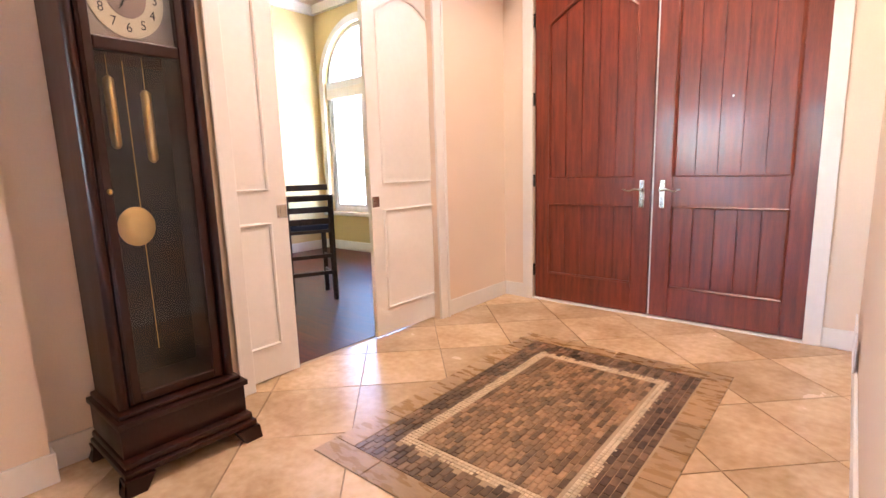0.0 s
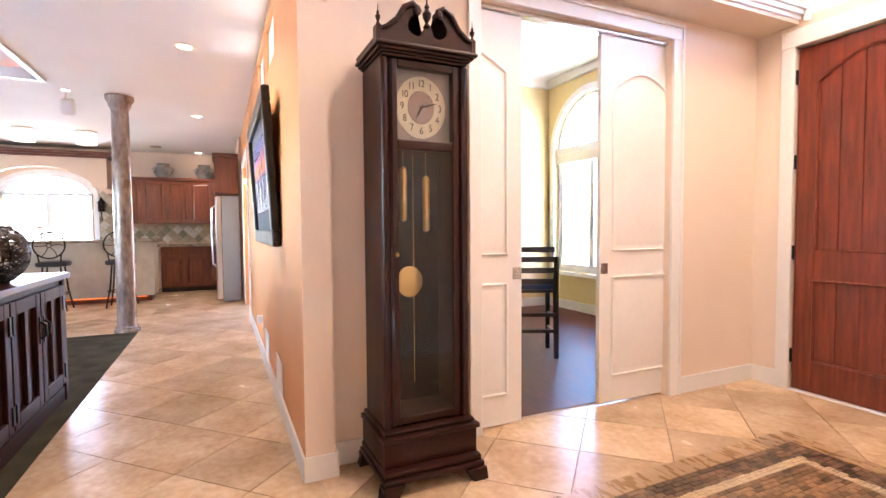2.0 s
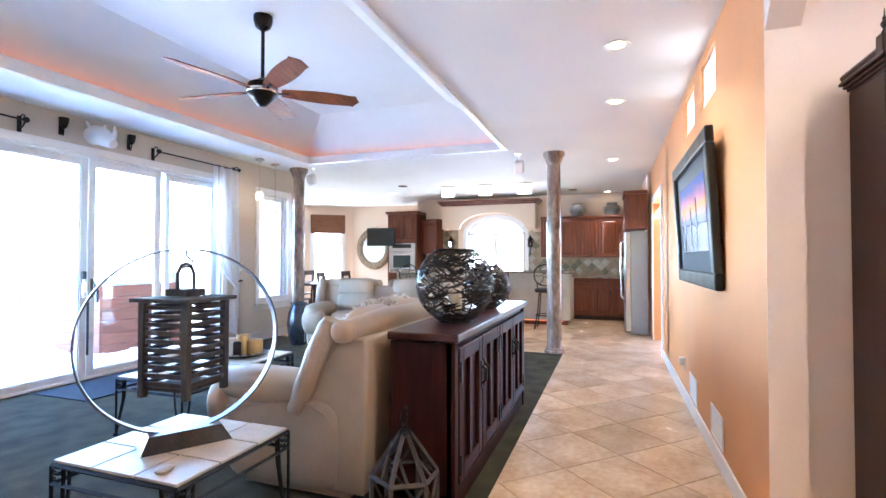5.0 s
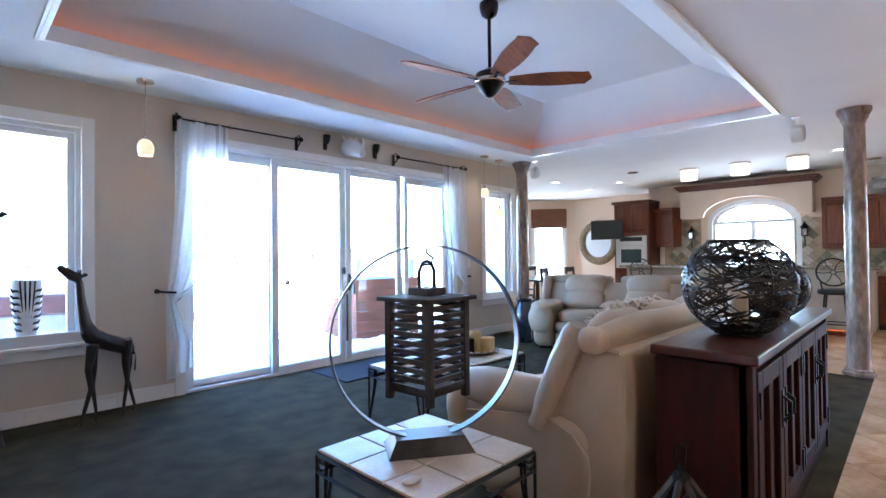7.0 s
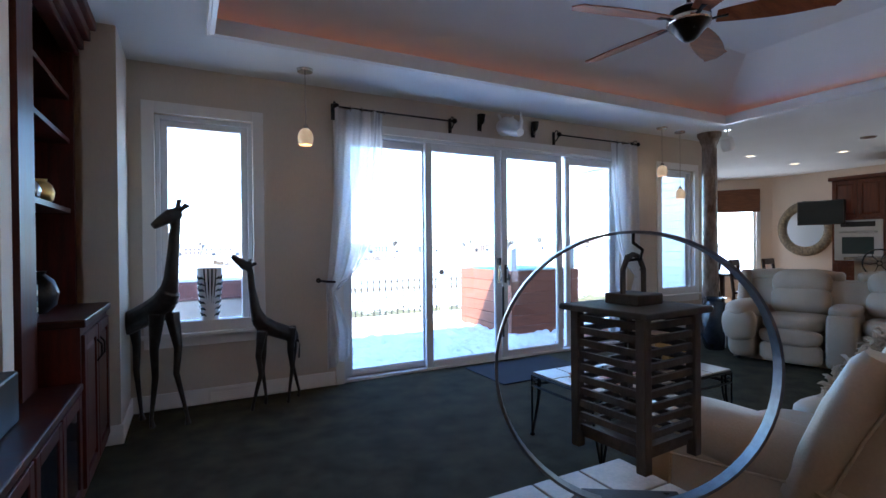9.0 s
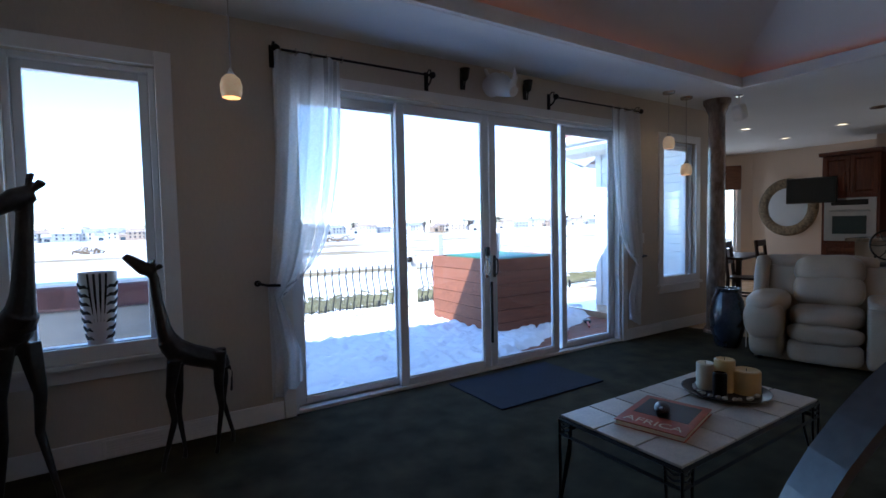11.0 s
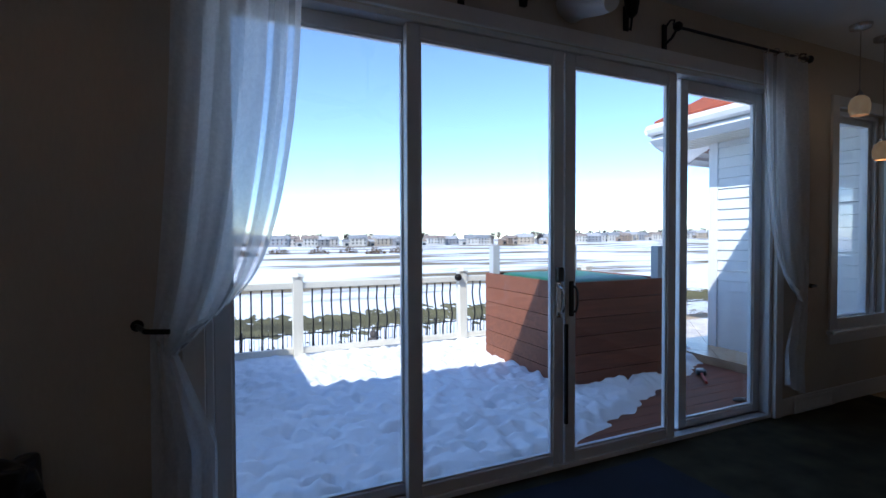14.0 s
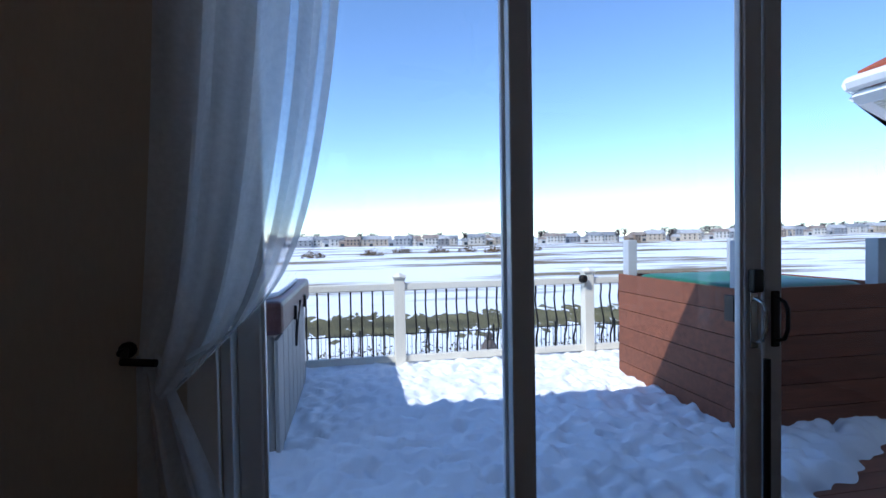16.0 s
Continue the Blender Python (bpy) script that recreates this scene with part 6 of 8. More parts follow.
def fan():
    ob = thing("ceiling_fan", "dark bronze ceiling fan with five walnut blades", "ceiling fan", (-2.9, -3.31, 0))
    part("canopy", bm_lathe([(0.02, 3.14), (0.06, 3.17), (0.075, 3.22), (0.075, 3.26)], sides=24), BRONZE, ob, smooth=True)
    part("downrod", bm_tube([(0, 0, 2.72), (0, 0, 3.16)], 0.014, sides=10), BRONZE, ob)
    part("motor", bm_lathe([(0.02, 2.75), (0.05, 2.73), (0.11, 2.70), (0.125, 2.66), (0.12, 2.61), (0.085, 2.575), (0.06, 2.545), (0.03, 2.52), (0.005, 2.515)], sides=28), BRONZE, ob, smooth=True)
    part("band", bm_lathe([(0.122, 2.62), (0.127, 2.63), (0.126, 2.65), (0.12, 2.655)], sides=28, cap=False), NICKEL, ob)
    for k in range(5):
        a = radians(58 + 72 * k)
        bm = bmesh.new()
        n = 16
        outline = []
        for i in range(n + 1):
            t = i / n
            w = 0.05 + 0.035 * math.sin(math.pi * min(1, t * 0.9)) if t < 0.93 else 0.075 * math.sqrt(max(0, 1 - ((t - 0.93) / 0.07) ** 2)) + 0.002
            outline.append((0.15 + 0.64 * t, w))
        slab(bm, outline + [(x, -w) for x, w in outline[::-1]], "z", -0.004, 0.004)
        bmesh.ops.transform(bm, matrix=pose(0, 0, 2.645, 0, 0, math.degrees(a)) @ pose(0, 0, 0, -14, 0, 0), verts=bm.verts)
        blade = part("blade", bm, FANWOOD, ob, "polished walnut blade")
        d = Vector((math.cos(a), math.sin(a), 0))
        part("blade_iron", bm_tube([d * 0.10 + Vector((0, 0, 2.63)), d * 0.16 + Vector((0, 0, 2.64)), d * 0.21 + Vector((0, 0, 2.642))], [0.018, 0.014, 0.02], sides=6, flat=0.4), BRONZE, blade)
    return ob


fan()
MAT = paint("navy_door_mat", (0.013, 0.014, 0.025), 0.95, vary=0.3, scale=6, grain=200, bump=0.6)
solid("door_mat", bm_box(-3.80, -2.70, -5.72, -5.02, 0.004, 0.016, bevel=0.004), MAT, "dark blue door mat in front of the patio door", "mat")
ob = thing("floor_vase", "tall dark glazed floor vase beside the column", "vase", (-5.78, -5.02, 0.004))
part("body", bm_lathe([(0.10, 0), (0.115, 0.02), (0.16, 0.18), (0.17, 0.32), (0.15, 0.48), (0.11, 0.58), (0.125, 0.62), (0.11, 0.62), (0.095, 0.57)], sides=28, cap=False), paint("dark_blue_glaze", (0.03, 0.035, 0.045), 0.2, vary=0.3, scale=6, coat=0.5), ob, smooth=True)


# ---- built-in cabinets along the east side ----
def shelf_unit():
    ob = thing("bookcase", "tall red-brown built-in bookcase with lower cabinet and ornaments", "bookcase", (0, 0, 0))
    y0, y1 = -5.17, -4.0
    bm = bmesh.new()
    box(bm, 0.45, 0.98, y1 - 0.24, y1, 0.64, 2.72)
    box(bm, 0.45, 0.98, y0, y0 + 0.04, 0.94, 2.72)
    box(bm, 0.94, 0.98, y0 + 0.04, y1 - 0.24, 0.94, 2.72)
    part("case", bm, BUILTIN, ob)
    bm = bmesh.new()
    for g, z0, z1 in ((0.03, 2.50, 2.54), (0.055, 2.54, 2.60), (0.09, 2.60, 2.67), (0.12, 2.67, 2.735)):
        box(bm, 0.45 - g, 0.5, y0 - 0.0, y1 + g, z0, z1, 0.008)
    part("crown", bm, BUILTIN, ob)
    for z in (1.52, 1.95, 2.22):
        part("shelf", bm_box(0.47, 0.94, y0 + 0.04, y1 - 0.24, z - 0.014, z + 0.014), BUILTIN if z > 1.6 else SIDETOP, ob)
    bm = bmesh.new()
    box(bm, 0.30, 0.98, y0, -4.30, 0.05, 0.90)
    box(bm, 0.34, 0.98, y0, -4.30, 0.0, 0.05)
    part("base_cabinet", bm, BUILTIN, ob)
    part("base_top", bm_box(0.275, 0.98, y0, -4.28, 0.90, 0.94, bevel=0.006), SIDETOP, ob)
    for k in range(2):
        a = y0 + 0.03 + 0.42 * k
        bm = bmesh.new()
        frame_rect(bm, "x", 0.284, 0.30, a, a + 0.40, 0.10, 0.86, 0.06, 0.004)
        raised(bm, "x", 0.30, -1, a + 0.06, a + 0.34, 0.16, 0.80, 0, 0.03, 0.012)
        d = part("door", bm, BUILTIN, ob)
        part("handle", bm_tube([(0.284, a + (0.36 if k == 0 else 0.04), 0.66), (0.262, a + (0.36 if k == 0 else 0.04), 0.69), (0.262, a + (0.36 if k == 0 else 0.04), 0.75), (0.284, a + (0.36 if k == 0 else 0.04), 0.78)], 0.006, sides=6), IRON, d)
    return ob


shelf_unit()
ob = thing("media_cabinet", "low red-brown media cabinet with dark glass doors", "cabinet", (0, 0, 0))
part("body", bm_box(0.31, 0.98, -4.29, -2.2, 0.05, 0.60), BUILTIN, ob)
part("top", bm_box(0.285, 0.98, -4.275, -2.18, 0.60, 0.635, bevel=0.006), SIDETOP, ob)
for k in range(5):
    a = -4.27 + 0.41 * k
    bm = bmesh.new()
    frame_rect(bm, "x", 0.292, 0.31, a, a + 0.39, 0.09, 0.58, 0.055, 0.004)
    d = part("door", bm, BUILTIN, ob)
    part("glass", bm_box(0.298, 0.304, a + 0.055, a + 0.335, 0.145, 0.525), paint("dark_cabinet_glass", (0.01, 0.012, 0.016), 0.08, vary=0.1), d)
part("plinth", bm_box(0.35, 0.98, -4.29, -2.2, 0.004, 0.05), BUILTIN, ob)
wall("wall_niche_pier", "x", 0.47, 1.0, -3.98, -3.84, 0.636, H, CREAM, label="cream pier between niche and bookcase")
wall("wall_niche_back", "x", 0.92, 1.0, -3.84, -1.9, 0.636, H, CREAM, label="cream niche back lit from above")
solid("wall_niche_shelf", bm_box(0.48, 0.92, -3.84, -1.9, 1.55, 1.61), CREAM, "cream plaster shelf in the niche", "wall", "structure")
solid("wall_niche_end", bm_box(0.31, 1.0, -2.18, -1.9, 0, H), CREAM, "cream end of the niche wall", "wall", "structure")
lamp("niche_lamp", (0.70, -3.1, 2.55), 0.8, (1.0, 0.60, 0.26), 0.05)
ob = thing("niche_light", "small recessed light over the niche", "ceiling light", (0.66, -3.1, H))
part("trim_ring", bm_lathe([(0.05, -0.004), (0.07, -0.008), (0.07, 0.0)], sides=20, cap=False), WHITE, ob)
solid("wooden_box", bm_box(0.54, 0.74, -3.76, -3.5, 1.61, 1.86, bevel=0.01), SIDEWOOD, "small brown wooden box on the niche shelf", "box")
solid("storage_box", bm_box(0.40, 0.7, -3.75, -3.2, 0.636, 0.83, bevel=0.01), BLACKPL, "black box on the media cabinet", "box")
solid("candle_jar", bm_lathe([(0.035, 0.83), (0.04, 0.84), (0.04, 0.92), (0.03, 0.95), (0.001, 0.95)], (0.5, -3.5, 0), 16, cap=False), WAXW, "pale candle jar on the black box", "candle", smooth=True)
for y, z, s, m, lab in ((-4.70, 0.94, 0.11, BRONZE, "round dark bronze pot on the bookcase"), (-4.60, 1.534, 0.06, NICKEL, "small silver bowl on the bookcase shelf"), (-4.85, 1.534, 0.07, BRASS, "small brass pot on the bookcase shelf"), (-4.7, 2.234, 0.05, NICKEL, "small silver figure on the upper shelf")):
    ob = thing("shelf_ornament", lab, "ornament", (0.56, y, z))
    part("body", bm_lathe([(s * 0.5, 0), (s * 0.9, s * 0.4), (s, s), (s * 0.8, s * 1.6), (s * 0.45, s * 1.9), (s * 0.5, s * 2.05)], sides=18), m, ob, smooth=True)
ob = thing("photo_frame", "small silver photo frame on the bookcase shelf", "picture", (0.62, -4.78, 1.534), 90)
bm = bmesh.new()
frame_rect(bm, "y", -0.01, 0.01, -0.09, 0.09, 0.0, 0.24, 0.025)
part("frame", bm, NICKEL, ob)
part("photo", bm_box(-0.065, 0.065, -0.004, 0.004, 0.025, 0.215), WAXW, ob)
rnd = random.Random(3)
for k in range(6):
    solid("book", bm_box(0.50, 0.72, -4.50 + 0.0, -4.40, 0.94 + 0.028 * k, 0.966 + 0.028 * k, bevel=0.003), (SIDEWOOD, WAXW, BLACKPL)[k % 3], "book lying in a stack on the bookcase", "book", group="stacked books")


# ---- kitchen ----
def cab_door(parent, axis, face, side, a0, a1, z0, z1, handle=None, material=None):
    """A framed door with a raised middle on a cabinet front."""
    m = material or CHERRY
    bm = bmesh.new()
    w0, w1 = (face, face + side * 0.018) if side > 0 else (face - 0.018, face)
    frame_rect(bm, axis, w0, w1, a0 + 0.003, a1 - 0.003, z0 + 0.003, z1 - 0.003, 0.055, 0.003)
    raised(bm, axis, face, side, a0 + 0.06, a1 - 0.06, z0 + 0.06, z1 - 0.06, 0, 0.03, 0.014)
    d = part("door", bm, m, parent)
    if handle:
        a, z = handle
        part("handle", bm_tube([(face + side * 0.018, a, z - 0.05), (face + side * 0.04, a, z - 0.03), (face + side * 0.04, a, z + 0.03), (face + side * 0.018, a, z + 0.05)] if axis == "x" else [(a, face + side * 0.018, z - 0.05), (a, face + side * 0.04, z), (a, face + side * 0.018, z + 0.05)], 0.005, sides=5), BRONZE, d)
    return d


KX = -10.95
STONE_TOP = paint("speckled_stone_counter", (0.33, 0.26, 0.19), 0.2, vary=0.35, scale=14, grain=90)
SPLASH = [paint("backsplash_stone_" + n, c, 0.4, vary=0.15, scale=12, grain=60) for n, c in (("pale", (0.50, 0.44, 0.34)), ("tan", (0.34, 0.25, 0.15)), ("green", (0.20, 0.18, 0.11)))]
# lower run: three units
for k in range(3):
    y0 = -1.39 + 0.393 * k
    ob = thing("base_cabinet", "cherry wood base cabinet with a raised-panel door", "cabinet", (0, 0, 0), group="base cabinets")
    part("body", bm_box(KX, -10.32, y0, y0 + 0.393, 0.09, 0.87), CHERRY, ob)
    part("toe_kick", bm_box(KX, -10.38, y0, y0 + 0.393, 0.0, 0.09), ESPRESSO, ob)
    cab_door(ob, "x", -10.32, 1, y0, y0 + 0.393, 0.09, 0.70, (y0 + 0.34, 0.58))
    cab_door(ob, "x", -10.32, 1, y0, y0 + 0.393, 0.71, 0.87)
ob = thing("countertop", "speckled brown stone countertop", "countertop")
part("slab", bm_box(KX, -10.28, -2.6, -0.2, 0.872, 0.912, bevel=0.006), STONE_TOP, ob)
for k in range(5):
    y0 = -2.12 + 0.41 * k
    ob = thing("wall_cabinet", "cherry wood wall cabinet with a raised-panel door", "cabinet", group="wall cabinets")
    part("body", bm_box(KX, -10.62, y0, y0 + 0.41, 1.32, 2.16), CHERRY, ob)
    cab_door(ob, "x", -10.62, 1, y0, y0 + 0.41, 1.32, 2.16, (y0 + (0.35 if k % 2 == 0 else 0.05), 1.42))
    part("cornice", bm_box(KX, -10.57, y0, y0 + 0.41, 2.161, 2.21, bevel=0.006), CHERRY, ob)
# diamond backsplash: every tile a piece on the wall
splash = thing("backsplash", "diamond-laid stone tile backsplash in tan and green", "backsplash", kind="structure")
bm = bmesh.new()
box(bm, KX, KX + 0.006, -4.9, -4.16, 0.915, 1.97)
box(bm, KX, KX + 0.006, -2.56, -0.1, 0.915, 1.9)
part("bed", bm, GROUT, splash)
rnd = random.Random(11)
d = 0.095
meshes = []
for m in SPLASH:
    bm = bmesh.new()
    e = d * 0.93
    slab(bm, [(0, -e), (e, 0), (0, e), (-e, 0)], "x", 0.0, 0.006)
    meshes.append(mesh_of("tile", bm, m))
for i in range(int(4.6 / d)):
    for k in range(10):
        if (i + k) % 2:
            continue
        y, z = -4.75 + d * i, 1.01 + d * k
        if (y > -2.2 and z > 1.27) or -4.2 < y < -2.55:
            continue
        t = new("tile", rnd.choice(meshes))
        t.location = (KX + 0.0065, y, z)
        t.parent = splash
# window hood box with an arch
bm = bmesh.new()
n = 18
c, w, spring, rise = -3.235, 0.77, 1.98, 0.36
arc = [(c + w * math.cos(math.pi * k / n), spring + rise * math.sin(math.pi * k / n)) for k in range(n + 1)]
for p, q in zip(arc, arc[1:]):
    slab(bm, [q, p, (p[0], 2.52), (q[0], 2.52)], "x", -10.62, -10.55)
box(bm, -10.62, -10.55, c + w, -2.24, spring, 2.52)
box(bm, -10.62, -10.55, -4.44, c - w, spring, 2.52)
box(bm, KX, -10.62, -4.44, -4.40, 1.98, 2.52)
box(bm, KX, -10.62, -2.28, -2.24, 1.98, 2.52)
box(bm, KX, -10.62, -4.40, -2.28, 2.48, 2.52)
solid("window_cornice_box", bm, CREAM, "white arched cornice box over the kitchen window", "cornice", "structure")
trim("trim_cornice_crown", [(KX, -10.53, -4.46, -2.20, 2.525, 2.56), (KX, -10.49, -4.50, -2.16, 2.56, 2.60), (KX, -10.46, -4.53, -2.13, 2.60, 2.63)], CHERRY, "dark red crown over the cornice box")
for y in (-4.33, -2.40):
    ob = thing("wall_lantern", "dark iron wall lantern beside the kitchen window", "sconce", (KX + 0.02, y, 1.55))
    part("body", bm_box(0.0, 0.10, -0.05, 0.05, 0.0, 0.16, bevel=0.01), IRON, ob)
    part("cap", bm_lathe([(0.08, 0.16), (0.02, 0.24), (0.005, 0.28)], (0.05, 0, 0), 8), IRON, ob)
    part("stem", bm_tube([(0.05, 0, 0), (0.05, 0, -0.10), (0.01, 0, -0.16)], 0.01, sides=6), IRON, ob)
    part("glass", bm_box(0.101, 0.104, -0.035, 0.035, 0.02, 0.14), MIRROR, ob)
# pots on the cabinets
POT = paint("grey_painted_pot", (0.40, 0.38, 0.35), 0.5, vary=0.35, scale=10, grain=50, colour2=(0.16, 0.15, 0.14))
for y in (-1.35, -0.62):
    ob = thing("ceramic_pot", "grey painted ceramic pot on top of the cabinets", "pot", (-10.8, y, 2.21), group="pots on the cabinets")
    part("body", bm_lathe([(0.07, 0), (0.13, 0.05), (0.16, 0.14), (0.14, 0.22), (0.10, 0.26), (0.12, 0.29), (0.10, 0.29)], sides=22, cap=False), POT, ob, smooth=True)
    for s in (-1, 1):
        part("handle", bm_tube([(0, s * 0.13, 0.22), (0, s * 0.19, 0.18), (0, s * 0.15, 0.1)], 0.012, sides=6), POT, ob)
# fridge
ob = thing("refrigerator", "stainless steel refrigerator with a bowed door", "refrigerator", (0, 0, 0))
part("cabinet", bm_box(-9.17, -8.41, -0.32, 0.0 - 0.06, 0.02, 1.74), paint("grey_fridge_side", (0.25, 0.25, 0.26), 0.4, vary=0.05), ob)
for a0, a1 in ((-9.165, -8.80), (-8.79, -8.415)):
    bm = bmesh.new()
    n = 8
    outline = [(a0 + (a1 - a0) * k / n, -0.385 - 0.035 * math.sin(math.pi * (0.15 + 0.7 * k / n))) for k in range(n + 1)] + [(a1, -0.33), (a0, -0.33)]
    slab(bm, outline, "z", 0.06, 1.73)
    dd = part("door", bm, STEEL, ob, "bowed stainless steel door")
    hx = a1 - 0.04 if a0 < -8.9 else a0 + 0.04
    part("handle", bm_tube([(hx, -0.40, 0.55), (hx, -0.47, 0.62), (hx, -0.48, 1.1), (hx, -0.47, 1.55), (hx, -0.40, 1.62)], 0.012, sides=8), STEEL, dd)
for x in (-9.07, -8.52):
    part("foot", bm_lathe([(0.02, 0), (0.02, 0.02)], (x, -0.2, 0), 8), BLACKPL, ob)
ob = thing("fridge_surround", "tall cherry wood panel and cabinet above the refrigerator", "cabinet")
part("panel", bm_box(-8.40, -8.37, -0.40, -0.06, 1.78, 2.36), CHERRY, ob)
part("upper_box", bm_box(-9.19, -8.40, -0.40, -0.06, 1.78, 2.36), CHERRY, ob)
part("cornice", bm_box(-9.21, -8.31, -0.44, -0.06, 2.361, 2.42, bevel=0.01), CHERRY, ob)
cab_door(ob, "y", -0.40, -1, -9.17, -8.79, 1.79, 2.35)
cab_door(ob, "y", -0.40, -1, -8.79, -8.41, 1.79, 2.35)

# island with raised bar
ob = thing("kitchen_island", "beige kitchen island with a raised stone bar", "kitchen island")
part("body", bm_box(-9.75, -9.2, -5.0, -1.38, 0.1, 1.0), paint("beige_textured_plaster", (0.55, 0.47, 0.36), 0.8, vary=0.1, scale=5, grain=60, bump=0.3), ob)
part("toe_kick", bm_box(-9.7, -9.27, -4.95, -1.43, 0.0, 0.1), CHERRY, ob)
part("bar_top", bm_box(-9.85, -8.98, -5.05, -1.30, 1.0, 1.045, bevel=0.008), STONE_TOP, ob)
part("toe_light", bm_box(-9.262, -9.255, -4.9, -1.5, 0.07, 0.09), COVE, ob, "orange toe-kick light strip")


def bar_stool(y):
    ob = thing("bar_stool", "black iron bar stool with a round wheel back", "bar stool", (-8.72, y, 0), group="bar stools")
    part("seat", bm_cushion((0, 0, 0.70), (0.40, 0.40, 0.09), power=4), paint("dark_seat_vinyl", (0.02, 0.016, 0.014), 0.4, vary=0.1), ob, smooth=True)
    for a in (45, 135, 225, 315):
        q = radians(a)
        part("leg", bm_tube([(0.15 * math.cos(q), 0.15 * math.sin(q), 0.67), (0.19 * math.cos(q), 0.19 * math.sin(q), 0.3), (0.26 * math.cos(q), 0.26 * math.sin(q), 0.0)], 0.012, sides=6), IRON, ob)
    part("foot_ring", bm_tube([(0.19 * math.cos(q), 0.19 * math.sin(q), 0.25) for q in (2 * math.pi * k / 20 for k in range(20))], 0.009, sides=5, closed=True), IRON, ob)
    R, z = 0.19, 0.98
    back = part("back_wheel", bm_tube([(0.19, R * math.cos(q), z + R * math.sin(q)) for q in (2 * math.pi * k / 28 for k in range(28))], 0.011, sides=6, closed=True), IRON, ob)
    for k in range(6):
        q = math.pi * k / 3
        part("spoke", bm_tube([(0.19, 0.03 * math.cos(q), z + 0.03 * math.sin(q)), (0.195, 0.11 * math.cos(q + 0.15), z + 0.11 * math.sin(q + 0.15)), (0.19, R * math.cos(q), z + R * math.sin(q))], 0.006, sides=5), IRON, back)
    part("hub", bm_tube([(0.19, 0.03 * math.cos(q), z + 0.03 * math.sin(q)) for q in (2 * math.pi * k / 12 for k in range(12))], 0.006, sides=5, closed=True), IRON, back)
    for s in (-1, 1):
        part("back_post", bm_tube([(0.15, s * 0.12, 0.68), (0.19, s * 0.14, 0.84)], 0.010, sides=6), IRON, ob)
    return ob


for y in (-1.77, -2.62, -4.45):
    bar_stool(y)


# crystal ceiling lights
def crystal_light(y):
    ob = thing("crystal_light", "lit flush crystal ceiling light with hanging beads", "ceiling light", (-8.98, y, H), group="crystal lights over the island")
    part("plate", bm_lathe([(0.14, -0.03), (0.15, -0.02), (0.15, 0.0)], sides=24), NICKEL, ob, smooth=True)
    g = glow("lit_crystal", (1.0, 0.86, 0.68), 0.13)
    bm = bmesh.new()
    for k in range(30):
        q = 2 * math.pi * k / 30
        for j in range(5):
            lathe(bm, [(0.002, -0.03 - 0.036 * j), (0.011, -0.046 - 0.036 * j), (0.002, -0.062 - 0.036 * j)], (0.125 * math.cos(q), 0.125 * math.sin(q), 0), 5)
    tagged(part("crystal_beads", bm, g, ob, "strings of lit crystal beads"), kind="stuff")
    return ob


for y in (-3.76, -2.98, -2.21):
    crystal_light(y)

# oven tower and corner cabinets
ob = thing("oven_cabinet", "tall cherry cabinet holding a stainless wall oven", "cabinet")
part("body", bm_box(-11.25, -10.62, -5.9, -5.12, 0.0, 2.38), CHERRY, ob)
part("cornice", bm_box(-11.25, -10.56, -5.94, -5.08, 2.381, 2.445, bevel=0.008), CHERRY, ob)
cab_door(ob, "x", -10.62, 1, -5.88, -5.51, 1.70, 2.37, (-5.55, 1.8))
cab_door(ob, "x", -10.62, 1, -5.51, -5.14, 1.70, 2.37, (-5.47, 1.8))
for z0, z1 in ((0.12, 0.40), (0.41, 0.66), (0.67, 0.90)):
    cab_door(ob, "x", -10.62, 1, -5.88, -5.14, z0, z1)
ob = thing("wall_oven", "stainless steel wall oven with a dark window", "oven")
part("front", bm_box(-10.64, -10.60, -5.86, -5.16, 0.94, 1.66, bevel=0.006), STEEL, ob)
part("control_panel", bm_box(-10.598, -10.594, -5.76, -5.26, 1.54, 1.63), BLACKPL, ob)
part("window", bm_box(-10.598, -10.594, -5.74, -5.28, 1.06, 1.36), paint("dark_oven_glass", (0.02, 0.045, 0.05), 0.06, vary=0.1), ob, "dark oven door glass")
part("handle", bm_tube([(-10.60, -5.78, 1.44), (-10.55, -5.76, 1.45), (-10.55, -5.26, 1.45), (-10.60, -5.24, 1.44)], 0.012, sides=8), STEEL, ob)
ob = thing("corner_cabinet", "angled cherry wall cabinet in the kitchen corner", "cabinet", (-10.78, -4.86, 0), -20)
part("body", bm_box(-0.3, 0.0, -0.24, 0.24, 1.40, 2.18), CHERRY, ob)
cab_door(ob, "x", 0.0, 1, -0.24, 0.24, 1.40, 2.18)
part("cornice", bm_box(-0.3, 0.05, -0.27, 0.27, 2.181, 2.24, bevel=0.008), CHERRY, ob)
solid("wall_oven_back", bm_box(-11.88, -11.26, -5.36, -5.0, 0, H), CREAM, "cream wall step behind the oven", "wall", "structure")
